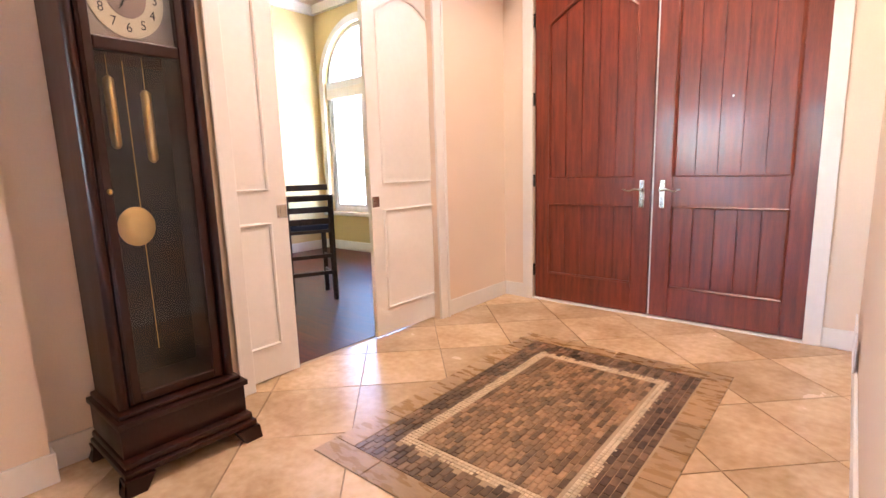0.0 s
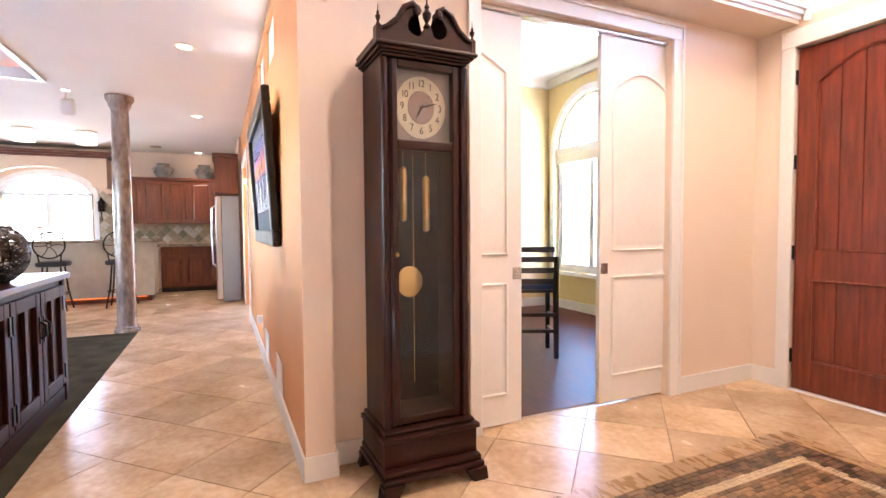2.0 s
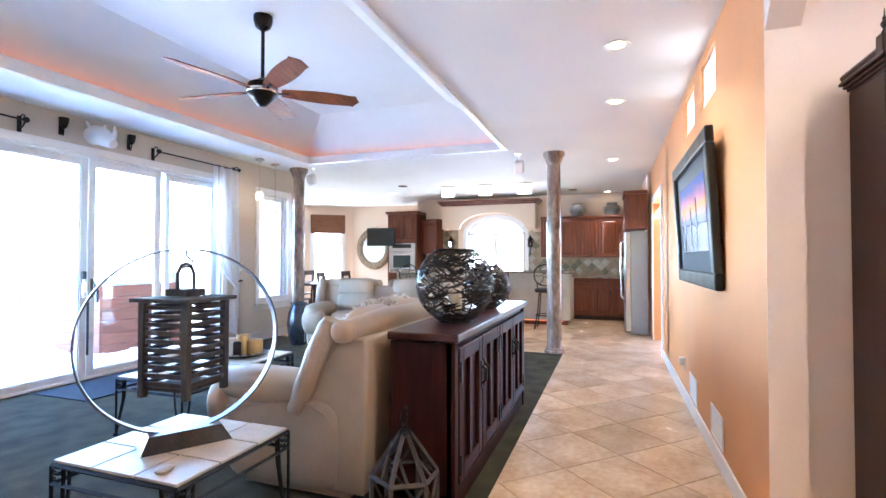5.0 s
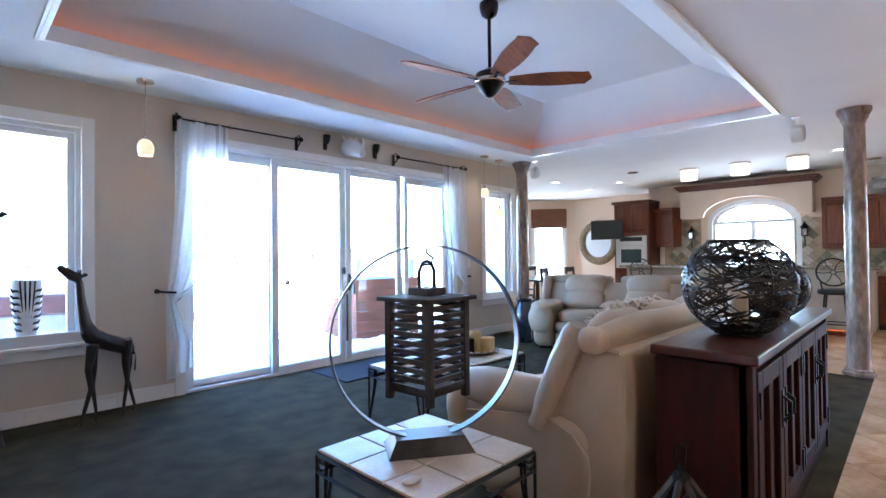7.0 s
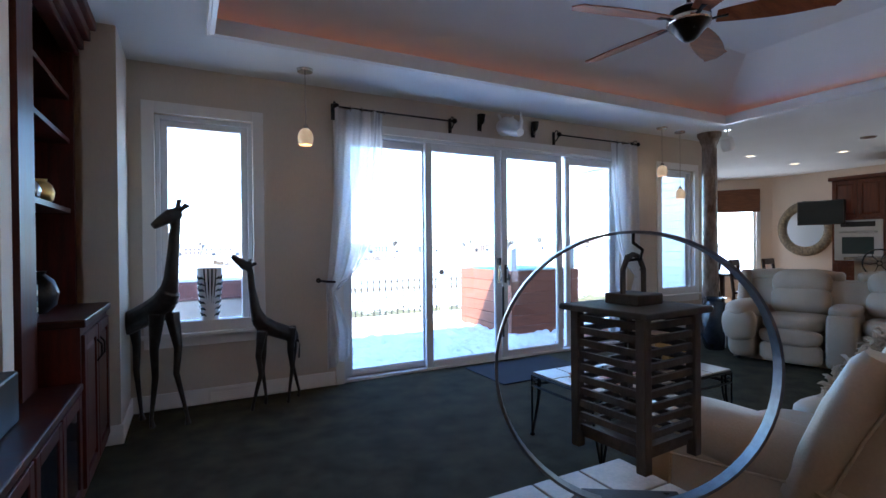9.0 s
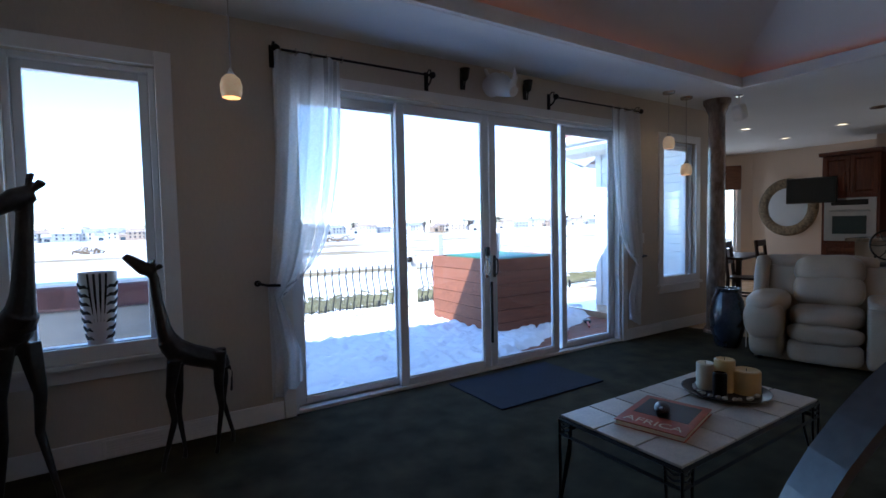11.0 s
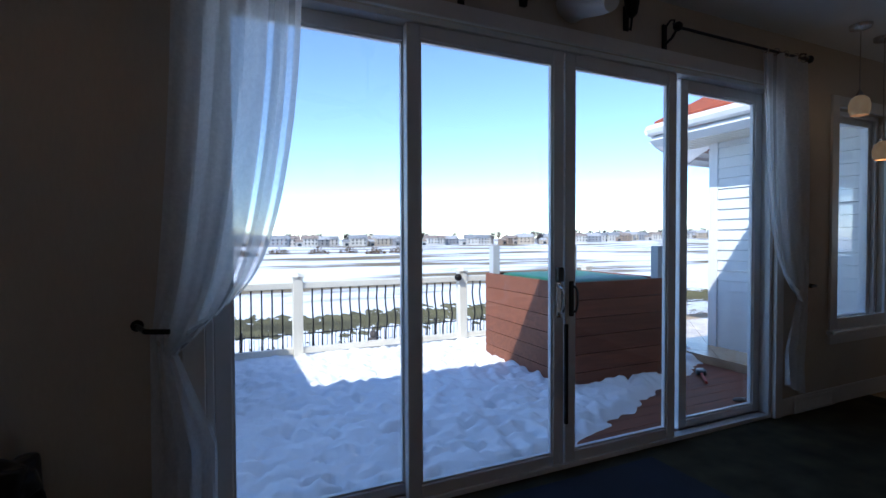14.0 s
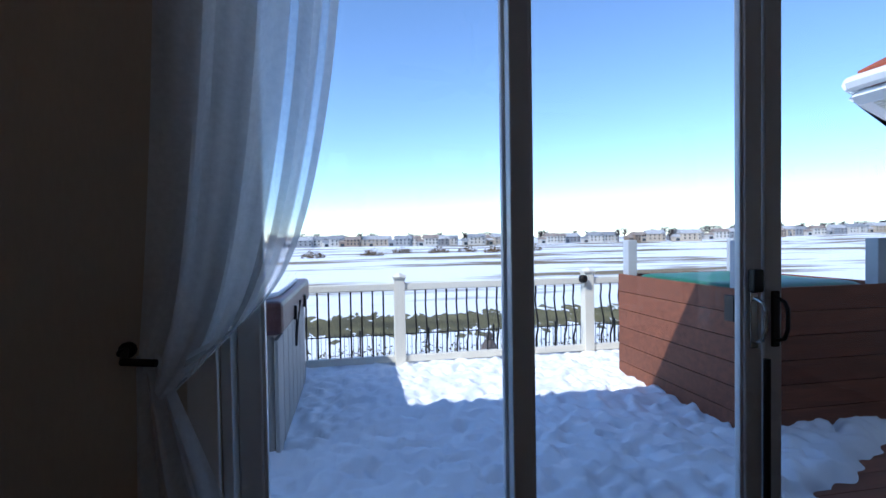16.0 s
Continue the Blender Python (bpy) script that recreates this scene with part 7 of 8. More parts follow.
# television on an arm, mirror, sconce
ob = thing("television", "small black flat television on a wall arm", "television", (-10.4, -5.98, 1.81), 96)
part("case", bm_box(-0.36, 0.36, -0.03, 0.03, -0.22, 0.22, bevel=0.01), BLACKPL, ob)
part("screen", bm_box(-0.34, 0.34, -0.034, -0.0305, -0.20, 0.20), paint("dark_screen_glass", (0.01, 0.018, 0.022), 0.08, vary=0.1), ob)
part("arm", bm_tube([(0, 0.03, 0), (0.12, 0.18, 0), (0.25, 0.24, 0)], 0.018, sides=6), BLACKPL, ob)
ob = thing("round_mirror", "large round mirror in a thick woven tan frame", "mirror", (-11.88, -6.93, 1.565))
ob.scale = (1, 1.0, 1.08)
part("frame", bm_lathe([(0.36, 0.01), (0.37, 0.05), (0.44, 0.08), (0.52, 0.06), (0.545, 0.0)], sides=56, axis="x", cap=False), paint("woven_tan_rattan", (0.26, 0.19, 0.11), 0.6, vary=0.4, scale=24, grain=110, bump=0.6), ob, smooth=True)
part("glass", bm_lathe([(0.001, 0.014), (0.37, 0.012)], sides=48, axis="x", cap=False), MIRROR, ob)
ob = thing("twisted_sconce", "twisted dark iron candle sconce on the nook wall", "sconce", (-11.88, -7.60, 0), -52)
part("stem", bm_tube([(1.38 + 0.03 * math.sin(5 * t), 0.03, 1.25 + 0.7 * t) for t in (k / 16 for k in range(17))], 0.012, sides=6), IRON, ob)
part("cup", bm_lathe([(0.02, 1.95), (0.05, 1.98), (0.05, 2.0)], (1.38, 0.07, 0), 12), IRON, ob)
part("candle", bm_lathe([(0.03, 2.0), (0.03, 2.12)], (1.38, 0.07, 0), 12), DECK, ob, "short red candle")
# breakfast table
ob = thing("breakfast_table", "dark breakfast table with place settings", "table", (-9.0, -6.75, 0), 12)
part("tabletop", bm_box(-0.75, 0.75, -0.5, 0.5, 0.71, 0.75, bevel=0.008), ESPRESSO, ob)
for x in (-0.66, 0.66):
    for y in (-0.42, 0.42):
        part("leg", bm_box(x - 0.035, x + 0.035, y - 0.035, y + 0.035, 0, 0.71, bevel=0.004), ESPRESSO, ob)
for x, y in ((-0.4, -0.2), (0.35, -0.2), (0.3, 0.25)):
    solid("plate", bm_lathe([(0.06, 0.751), (0.12, 0.765), (0.12, 0.769), (0.05, 0.757)], (-9.0 + x, -6.75 + y, 0), 20), WHITE, "white dinner plate on the breakfast table", "plate", group="place settings", smooth=True)
    solid("tumbler", bm_lathe([(0.03, 0.751), (0.035, 0.87)], (-9.0 + x + 0.16, -6.75 + y + 0.08, 0), 12), VINYL, "pale tumbler on the breakfast table", "cup", group="place settings", smooth=True)


def slat_chair(place, turn):
    ob = thing("breakfast_chair", "dark wooden slat-back breakfast chair", "chair", place, turn, "breakfast chairs")
    part("seat", bm_box(-0.22, 0.22, -0.22, 0.22, 0.44, 0.47, bevel=0.006), ESPRESSO, ob)
    for x in (-0.2, 0.2):
        part("leg", bm_box(x - 0.02, x + 0.02, -0.22, -0.18, 0, 0.44, bevel=0.004), ESPRESSO, ob)
        part("leg", bm_tube([(x, 0.22, 0), (x, 0.2, 0.45), (x, 0.26, 1.0)], 0.026, sides=4), ESPRESSO, ob)
    part("top_rail", bm_box(-0.2, 0.2, 0.235, 0.265, 0.90, 1.0, bevel=0.006), ESPRESSO, ob)
    part("mid_rail", bm_box(-0.2, 0.2, 0.215, 0.24, 0.66, 0.72, bevel=0.006), ESPRESSO, ob)
    for x in (-0.18, 0.18):
        part("stretcher", bm_box(x - 0.01, x + 0.01, -0.18, 0.2, 0.18, 0.21), ESPRESSO, ob)
    return ob


slat_chair((-8.35, -6.05, 0), -165)
slat_chair((-9.15, -5.95, 0), -172)
slat_chair((-7.95, -6.65, 0), -80)
slat_chair((-9.3, -7.55, 0), 5)
# flowers in the kitchen window
ob = thing("flower_vase", "small vase of red flowers on the kitchen window sill", "plant", (-10.88, -3.33, 1.0))
part("vase", bm_lathe([(0.025, 0), (0.035, 0.05), (0.02, 0.12)], sides=12), VINYL, ob)
for k in range(7):
    q = 2 * math.pi * k / 7
    s = part("stem", bm_tube([(0, 0, 0.1), (0.03 * math.cos(q), 0.03 * math.sin(q), 0.22)], 0.004, sides=4), paint("stem_green", (0.06, 0.12, 0.03), 0.6) if k == 0 else bpy.data.materials["stem_green"], ob)
    part("bloom", bm_cushion((0.04 * math.cos(q), 0.04 * math.sin(q), 0.25), (0.06, 0.06, 0.05), power=2, wobble=0.01, seed=k, cuts=5), paint("red_petal", (0.5, 0.04, 0.06), 0.6) if k == 0 else bpy.data.materials["red_petal"], s)


# ---- deck and garden ----
deck = thing("deck", "red-brown composite deck boards partly under snow", "deck", kind="structure")
part("joists", bm_box(-7.0, 1.4, -9.55, YP - 0.17, -0.32, -0.115), ESPRESSO, deck)
for k in range(24):
    y = YP - 0.175 - 0.145 * k
    part("board", bm_box(-6.9, 1.4, y - 0.14, y, -0.115, -0.09), DECK, deck)


def snow_depth(x, y):
    edge = min(-6.29 + (x + 4.05) * 0.42, -5.9)
    d = edge - y + 0.10 * noise.noise(Vector((x * 3, y * 3, 0))) + 0.05 * noise.noise(Vector((x * 9, y * 9, 2)))
    cover = max(0.0, min(1.0, d / 0.22))
    lumps = 0.022 * noise.noise(Vector((x * 3.1, y * 3.1, 5))) + 0.024 * noise.noise(Vector((x * 7, y * 7, 1))) + 0.034 * noise.noise(Vector((x * 13, y * 13, 3))) + 0.014 * noise.noise(Vector((x * 24, y * 24, 7)))
    prints = noise.noise(Vector((x * 8.0, y * 8.0, 9)))
    dents = -0.15 * max(0.0, prints - 0.22) * (1.0 if x < -1.6 else 0.6)
    return -0.13 + cover * (0.122 + lumps + dents)


def snow_sheet():
    x0, x1, y0, y1, step = -6.6, 1.2, -9.45, -6.0, 0.028
    nx, ny = int((x1 - x0) / step), int((y1 - y0) / step)
    verts = [(x0 + i * step, y0 + k * step, snow_depth(x0 + i * step, y0 + k * step)) for i in range(nx + 1) for k in range(ny + 1)]
    faces = [(i * (ny + 1) + k, (i + 1) * (ny + 1) + k, (i + 1) * (ny + 1) + k + 1, i * (ny + 1) + k + 1) for i in range(nx) for k in range(ny)]
    me = bpy.data.meshes.new("deck_snow")
    me.from_pydata(verts, [], faces)
    for p in me.polygons:
        p.use_smooth = True
    me.materials.append(SNOW)
    tagged(new("deck_snow", me), "trodden snow lying on the deck", "snow", kind="stuff")


snow_sheet()

# railing
FY = -9.32


def fence_post(x, y=FY):
    ob = thing("fence_post", "almond vinyl railing post with a pyramid cap", "fence post", (x, y, -0.09), group="railing posts")
    part("shaft", bm_box(-0.055, 0.055, -0.055, 0.055, 0, 0.95, bevel=0.006), POSTVINYL, ob)
    bm = bmesh.new()
    box(bm, -0.068, 0.068, -0.068, 0.068, 0.95, 0.972, 0.004)
    lathe(bm, [(0.09, 0.972), (0.002, 1.01)], (0, 0, 0), 4)
    part("cap", bm, POSTVINYL, ob)
    part("skirt", bm_box(-0.07, 0.07, -0.07, 0.07, 0, 0.05, bevel=0.005), POSTVINYL, ob)
    return ob


def railing(x0, x1, wavy):
    ob = thing("railing", "almond vinyl railing with black metal balusters" if wavy else "almond vinyl railing with straight black balusters", "railing", (0, FY, -0.09), group="deck railings")
    part("top_rail", bm_box(x0, x1, -0.035, 0.035, 0.83, 0.90, bevel=0.008), POSTVINYL, ob)
    part("bottom_rail", bm_box(x0, x1, -0.03, 0.03, 0.09, 0.16, bevel=0.008), POSTVINYL, ob)
    n = int((x1 - x0) / 0.115)
    pts = [(0, 0.0, 0.16), (0, 0.0, 0.26), (0, 0.05, 0.36), (0, 0.055, 0.44), (0, 0.0, 0.58), (0, -0.02, 0.68), (0, 0.0, 0.76), (0, 0, 0.83)] if wavy else [(0, 0, 0.16), (0, 0, 0.83)]
    me = mesh_of("baluster", bm_tube(pts, 0.010, sides=6), IRON, True)
    for k in range(1, n + 1):
        b = new("baluster", me)
        b.location = (x0 + (x1 - x0) * k / (n + 1), 0, 0)
        b.parent = ob
    return ob


for x in (-0.22, -2.29, -4.37, -6.45):
    fence_post(x)
railing(-2.235, -0.275, False)
railing(-4.315, -2.345, True)
railing(-6.395, -4.425, True)
ob = thing("rail_lantern", "small dark solar lantern on the railing post", "lantern", (-4.28, -9.24, 0.80))
part("body", bm_cushion((0.0, 0.0, 0.0), (0.09, 0.09, 0.09), power=2.4), IRON, ob, smooth=True)
part("bracket", bm_tube([(0, 0, 0), (-0.05, -0.03, -0.02)], 0.008, sides=6), IRON, ob)

# boarded enclosure with a green cover
ob = thing("board_enclosure", "red-brown boarded enclosure with grey corner posts and a green cover", "enclosure", (0, 0, -0.09))
BX0, BX1, BY0, BY1 = -5.56, -4.28, -8.53, -7.08
for k in range(6):
    z = 0.02 + 0.163 * k
    for r in ((BX1 - 0.025, BX1, BY0, BY1), (BX0, BX0 + 0.025, BY0, BY1)):
        part("board", bm_box(*r, z, z + 0.159, bevel=0.004), DECK, ob)
    for r in ((BX0 + 0.026, BX1 - 0.026, BY1 - 0.025, BY1), (BX0 + 0.026, BX1 - 0.026, BY0, BY0 + 0.025)):
        part("board", bm_box(*r, z, z + 0.159, bevel=0.004), DECK, ob)
GREYPOST = paint("grey_painted_post", (0.45, 0.47, 0.50), 0.6, vary=0.08, scale=5, grain=50)
for x, y in ((BX1 - 0.075, BY0 + 0.075), (BX1 - 0.075, BY1 - 0.075), (BX0 + 0.10, BY1 - 0.075), (BX0 + 0.10, BY0 + 0.075)):
    part("corner_post", bm_box(x - 0.045, x + 0.045, y - 0.045, y + 0.045, 0, 1.31, bevel=0.006), GREYPOST, ob)
part("green_cover", bm_cushion(((BX0 + BX1) / 2, (BY0 + BY1) / 2, 0.93), (1.1, 1.28, 0.16), power=6, wobble=0.05, seed=3), paint("green_tarpaulin", (0.02, 0.14, 0.07), 0.45, vary=0.3, scale=6, grain=30, bump=0.4), ob, "wrinkled green plastic cover", smooth=True)
part("skirt_board", bm_box(BX1, BX1 + 0.10, BY0, BY1 - 0.3, 0.0, 0.03, bevel=0.004), DECK, ob)
part("latch", bm_box(BX1, BX1 + 0.03, BY1 - 0.10, BY1 - 0.02, 0.78, 0.95, bevel=0.004), BLACKPL, ob)

# hot tub
ob = thing("hot_tub", "grey panelled hot tub with a snowy brown cover", "hot tub", (0, 0, -0.09))
part("shell", bm_box(-1.36, 0.75, -9.0, -7.35, 0.0, 0.80, bevel=0.02), paint("taupe_tub_panel", (0.30, 0.28, 0.26), 0.6, vary=0.1, scale=4, grain=50), ob)
for k in range(7):
    y = -8.96 + 0.235 * k
    part("side_panel", bm_box(-1.385, -1.361, y, y + 0.215, 0.03, 0.77, bevel=0.006), paint("light_tub_slat", (0.42, 0.40, 0.37), 0.6, vary=0.12, scale=4, grain=50) if k == 0 else bpy.data.materials["light_tub_slat"], ob)
TUBCOVER = paint("maroon_vinyl_cover", (0.11, 0.045, 0.042), 0.4, vary=0.2, scale=5, grain=60, bump=0.2)
part("cover", bm_box(-1.42, 0.80, -9.05, -7.30, 0.80, 1.0, bevel=0.03), TUBCOVER, ob, "maroon vinyl cover")
part("cover_snow", bm_cushion((-0.31, -8.175, 1.012), (2.1, 1.66, 0.05), power=8, wobble=0.02), SNOW, ob, "thin snow on the cover", smooth=True)
part("strap", bm_tube([(-1.425, -8.2, 0.9), (-1.40, -8.2, 0.7), (-1.39, -8.2, 0.55)], 0.012, sides=6), BLACKPL, ob)
for y in (-8.55, -7.9):
    part("cover_latch", bm_box(-1.44, -1.415, y - 0.03, y + 0.03, 0.80, 0.9, bevel=0.005), BLACKPL, ob)

# siding on the nook and its eave
sid = thing("siding", "white horizontal vinyl siding on the nook wall", "siding", kind="structure")
n = 22
for k in range(n):
    z = -0.05 + 0.12 * k
    bm = bmesh.new()
    slab(bm, [(-6.90, z), (-6.872, z + 0.004), (-6.888, z + 0.121), (-6.90, z + 0.121)], "y", YP - 0.165, -7.54)
    part("lap", bm, SIDING, sid)
part("corner_board", bm_box(-6.90, -6.865, -7.65, -7.54, -0.1, 2.62, bevel=0.003), VINYL, sid)
roofn = thing("nook_roof", "white eave and red shingles over the nook", "roof", kind="structure")
CX, CY = -6.4, -8.05
edge = [(CX, YP - 0.45), (CX, CY), (CX - 1.7, CY - 0.85), (-11.4, CY - 1.1)]
inner = [(-7.05, YP - 0.45), (-7.05, -7.75), (-8.1, -9.0), (-11.4, -9.0)]
bm = bmesh.new()
for (a, b), (c, d) in zip(zip(edge, edge[1:]), zip(inner, inner[1:])):
    slab(bm, [a, b, d, c], "z", 2.42, 2.44)
part("soffit", bm, VINYL, roofn)
bm = bmesh.new()
for a, b in zip(edge, edge[1:]):
    u, v = Vector((*a, 0)), Vector((*b, 0))
    tube(bm, [u + Vector((0, 0, 2.49)), v + Vector((0, 0, 2.49))], 0.065, 4)
    tube(bm, [u + Vector((0.05, -0.02, 2.62)), v + Vector((0.05, -0.02, 2.62))], 0.07, 8)
part("gutter", bm, VINYL, roofn, "white gutter and fascia")
bm = bmesh.new()
top = [(-9.2, YP + 0.6), (-9.2, -6.9), (-9.4, -7.0), (-11.0, -7.0)]
va = [bm.verts.new((*p, 2.68)) for p in edge]
vb = [bm.verts.new((*p, 4.2)) for p in top]
for k in range(3):
    bm.faces.new((va[k], va[k + 1], vb[k + 1], vb[k]))
made = bmesh.ops.extrude_face_region(bm, geom=list(bm.faces), use_keep_orig=True)
bmesh.ops.translate(bm, vec=(0, 0, 0.05), verts=[g for g in made["geom"] if isinstance(g, bmesh.types.BMVert)])
part("shingles", bm, ROOFRED, roofn, "red asphalt shingles")
bm = bmesh.new()
for k in range(6):
    x = CX - 0.09 * k - 0.06
    box(bm, x - 0.006, x + 0.006, YP - 0.45, CY + 0.1 - 0.5 * 0.09 * k, 2.412, 2.42)
part("soffit_groove", bm, POSTVINYL, roofn)
ob = thing("deck_shovel", "small red and black toy shovel lying on the deck", "tool", (-5.9, -7.0, -0.085), 40)
part("blade", bm_cushion((0, 0, 0.03), (0.16, 0.10, 0.06), power=3), BLACKPL, ob, smooth=True)
part("grip", bm_tube([(0.05, 0, 0.03), (0.35, 0.03, 0.02)], 0.014, sides=6), paint("red_plastic", (0.45, 0.05, 0.03), 0.5), ob)
solid("dead_leaves", bm_cushion((-5.55, -6.35, -0.085), (0.16, 0.08, 0.03), power=2, wobble=0.03), ESPRESSO, "dark clump of dead leaves on the deck", "leaves")

# ---- field, fence and far houses ----
def field_material():
    mat = bpy.data.materials.new("snowy_field")
    mat.use_nodes = True
    t = mat.node_tree
    bsdf = t.nodes["Principled BSDF"]
    co, mp, n1, n2, ramp, mix, gr, n3 = (t.nodes.new(k) for k in ("ShaderNodeTexCoord", "ShaderNodeMapping", "ShaderNodeTexNoise", "ShaderNodeTexNoise", "ShaderNodeValToRGB", "ShaderNodeMix", "ShaderNodeValToRGB", "ShaderNodeMath"))
    mp.inputs["Scale"].default_value = (0.022, 0.085, 1)
    n1.inputs["Scale"].default_value, n1.inputs["Detail"].default_value = 1.0, 7.0
    n1.inputs["Roughness"].default_value = 0.62
    n2.inputs["Scale"].default_value, n2.inputs["Detail"].default_value = 1.7, 5.0
    t.links.new(co.outputs["Object"], mp.inputs["Vector"])
    t.links.new(mp.outputs[0], n1.inputs["Vector"])
    t.links.new(co.outputs["Object"], n2.inputs["Vector"])
    ramp.color_ramp.elements[0].position, ramp.color_ramp.elements[1].position = 0.50, 0.57
    t.links.new(n1.outputs["Fac"], ramp.inputs[0])
    gr.color_ramp.elements[0].color, gr.color_ramp.elements[1].color = (0.10, 0.075, 0.03, 1), (0.26, 0.19, 0.10, 1)
    t.links.new(n2.outputs["Fac"], gr.inputs[0])
    mix.data_type = "RGBA"
    t.links.new(ramp.outputs[0], mix.inputs["Factor"])
    mix.inputs["A"].default_value = (0.80, 0.82, 0.86, 1)
    t.links.new(gr.outputs[0], mix.inputs["B"])
    t.links.new(mix.outputs["Result"], bsdf.inputs["Base Color"])
    bsdf.inputs["Roughness"].default_value = 0.9
    bump = t.nodes.new("ShaderNodeBump")
    bump.inputs["Strength"].default_value, bump.inputs["Distance"].default_value = 0.5, 0.1
    t.links.new(n2.outputs["Fac"], bump.inputs["Height"])
    t.links.new(bump.outputs[0], bsdf.inputs["Normal"])
    return mat


def ground_z(x, y):
    far = max(0.0, min(1.0, (-y - 60) / 160))
    swell = 0.5 * noise.noise(Vector((x * 0.012, y * 0.02, 0))) * far
    right = 3.2 * max(0.0, min(1.0, (-x - 120) / 160)) * far
    near = max(0.0, min(1.0, (y + 3) / 6))
    return -2.35 + swell + right - 0.2 * far + 2.2 * near


def ground():
    xs = [-2500, -900, -500] + [-380 + 16 * k for k in range(38)] + [260, 500, 1200, 2500]
    ys = [1500, 400, 30, 12, 3.2, -3, -10, -16, -22, -30] + [-40 - 16 * k for k in range(18)] + [-400, -700, -1500, -4000]
    bm = bmesh.new()
    grid = [[bm.verts.new((x, y, ground_z(x, y) if y > -500 else -3.5)) for y in ys] for x in xs]
    for a, b in zip(grid, grid[1:]):
        for k in range(len(ys) - 1):
            bm.faces.new((a[k], a[k + 1], b[k + 1], b[k]))
    solid("ground", bm, field_material(), "open field under patchy snow and dry grass", "ground", "structure", smooth=True)


ground()
GRASS = paint("olive_winter_grass", (0.13, 0.115, 0.05), 1.0, vary=0.35, scale=0.6, grain=20, bump=0.6)
bm = bmesh.new()
rnd = random.Random(21)
for k in range(3500):
    x, y = rnd.uniform(-34, 14), -25 + rnd.gauss(0, 1.1)
    h, w = rnd.uniform(0.03, 0.09), rnd.uniform(0.10, 0.3)
    z = ground_z(x, y)
    a = bm.verts.new((x - w, y, z)), bm.verts.new((x + w, y + 0.2, z)), bm.verts.new((x + rnd.uniform(-0.1, 0.1), y - 0.2, z + h)), bm.verts.new((x, y + 0.6, z))
    bm.faces.new(a[:3]), bm.faces.new((a[1], a[3], a[2])), bm.faces.new((a[3], a[0], a[2]))
solid("grass_tufts", bm, GRASS, "strip of olive winter grass tufts beyond the garden", "grass", "stuff")
# black garden fence
ob = thing("garden_fence", "low black metal garden fence along the lawn", "fence", (0, -18.5, -2.35))
for z in (0.12, 0.82):
    part("rail", bm_box(-36, 16, -0.015, 0.015, z - 0.015, z + 0.015), IRON, ob)
for k in range(27):
    part("post", bm_box(-36 + 2 * k - 0.025, -36 + 2 * k + 0.025, -0.025, 0.025, 0, 0.98), IRON, ob)
bm = bmesh.new()
for k in range(400):
    x = -36 + 0.13 * k
    box(bm, x - 0.008, x + 0.008, -0.008, 0.008, 0.12, 0.9)
tagged(part("pickets", bm, IRON, ob, "thin black pickets"), kind="stuff")
HEDGE = paint("dry_hedge_leaf", (0.15, 0.125, 0.06), 0.9, vary=0.4, scale=3, grain=30)
bm = bmesh.new()
for k in range(1500):
    x, y, z = rnd.uniform(-36, 16), -19.6 + rnd.gauss(0, 0.35), -2.35 + abs(rnd.gauss(0, 0.07))
    d1, d2 = Vector((rnd.gauss(0, 1), rnd.gauss(0, 1), rnd.gauss(0, 1))).normalized() * 0.07, Vector((rnd.gauss(0, 1), rnd.gauss(0, 1), rnd.gauss(0, 1))).normalized() * 0.08
    p = Vector((x, y, z))
    bm.faces.new((bm.verts.new(p - d1), bm.verts.new(p + d2), bm.verts.new(p + d1)))
solid("hedge", bm, HEDGE, "low straggling hedge behind the garden fence", "hedge", "stuff")
bm = bmesh.new()
lathe(bm, [(0.24, 0), (0.27, 0.1), (0.26, 0.35), (0.20, 0.55), (0.10, 0.68)], (0, 0, 0), 14)
cushion(bm, (0, 0, 0.78), (0.22, 0.22, 0.26), 2)
cushion(bm, (0.1, 0.16, 0.42), (0.16, 0.16, 0.4), 2)
st = solid("garden_statue", bm, paint("brown_cast_stone", (0.10, 0.08, 0.07), 0.8, vary=0.3, scale=6, bump=0.3), "weathered brown garden statue on the lawn", "statue", smooth=True)
st.matrix_world = pose(-5.65, -17.8, -2.36, 0, 0, 20)


# far houses
HWALL = [paint("far_wall_" + n, c, 0.8, vary=0.05, scale=0.5) for n, c in (("white", (0.50, 0.47, 0.43)), ("grey", (0.26, 0.26, 0.27)), ("tan", (0.44, 0.37, 0.29)), ("brown", (0.27, 0.20, 0.15)))]
HROOF = [paint("far_roof_" + n, c, 0.9, vary=0.1, scale=0.5) for n, c in (("grey", (0.24, 0.25, 0.27)), ("brown", (0.27, 0.22, 0.19)), ("snowy", (0.40, 0.40, 0.41)))]
FARGLASS = paint("far_window_glass", (0.03, 0.04, 0.055), 0.15, vary=0.2, scale=1)


def gable(bm, x0, x1, y0, y1, z, rise, along="x"):
    o = 0.5
    if along == "x":
        m = (y0 + y1) / 2
        slab(bm, [(y0 - o, z - 0.2), (y1 + o, z - 0.2), (m, z + rise)], "x", x0 - o, x1 + o)
    else:
        m = (x0 + x1) / 2
        slab(bm, [(x0 - o, z - 0.2), (x1 + o, z - 0.2), (m, z + rise)], "y", y0 - o, y1 + o)


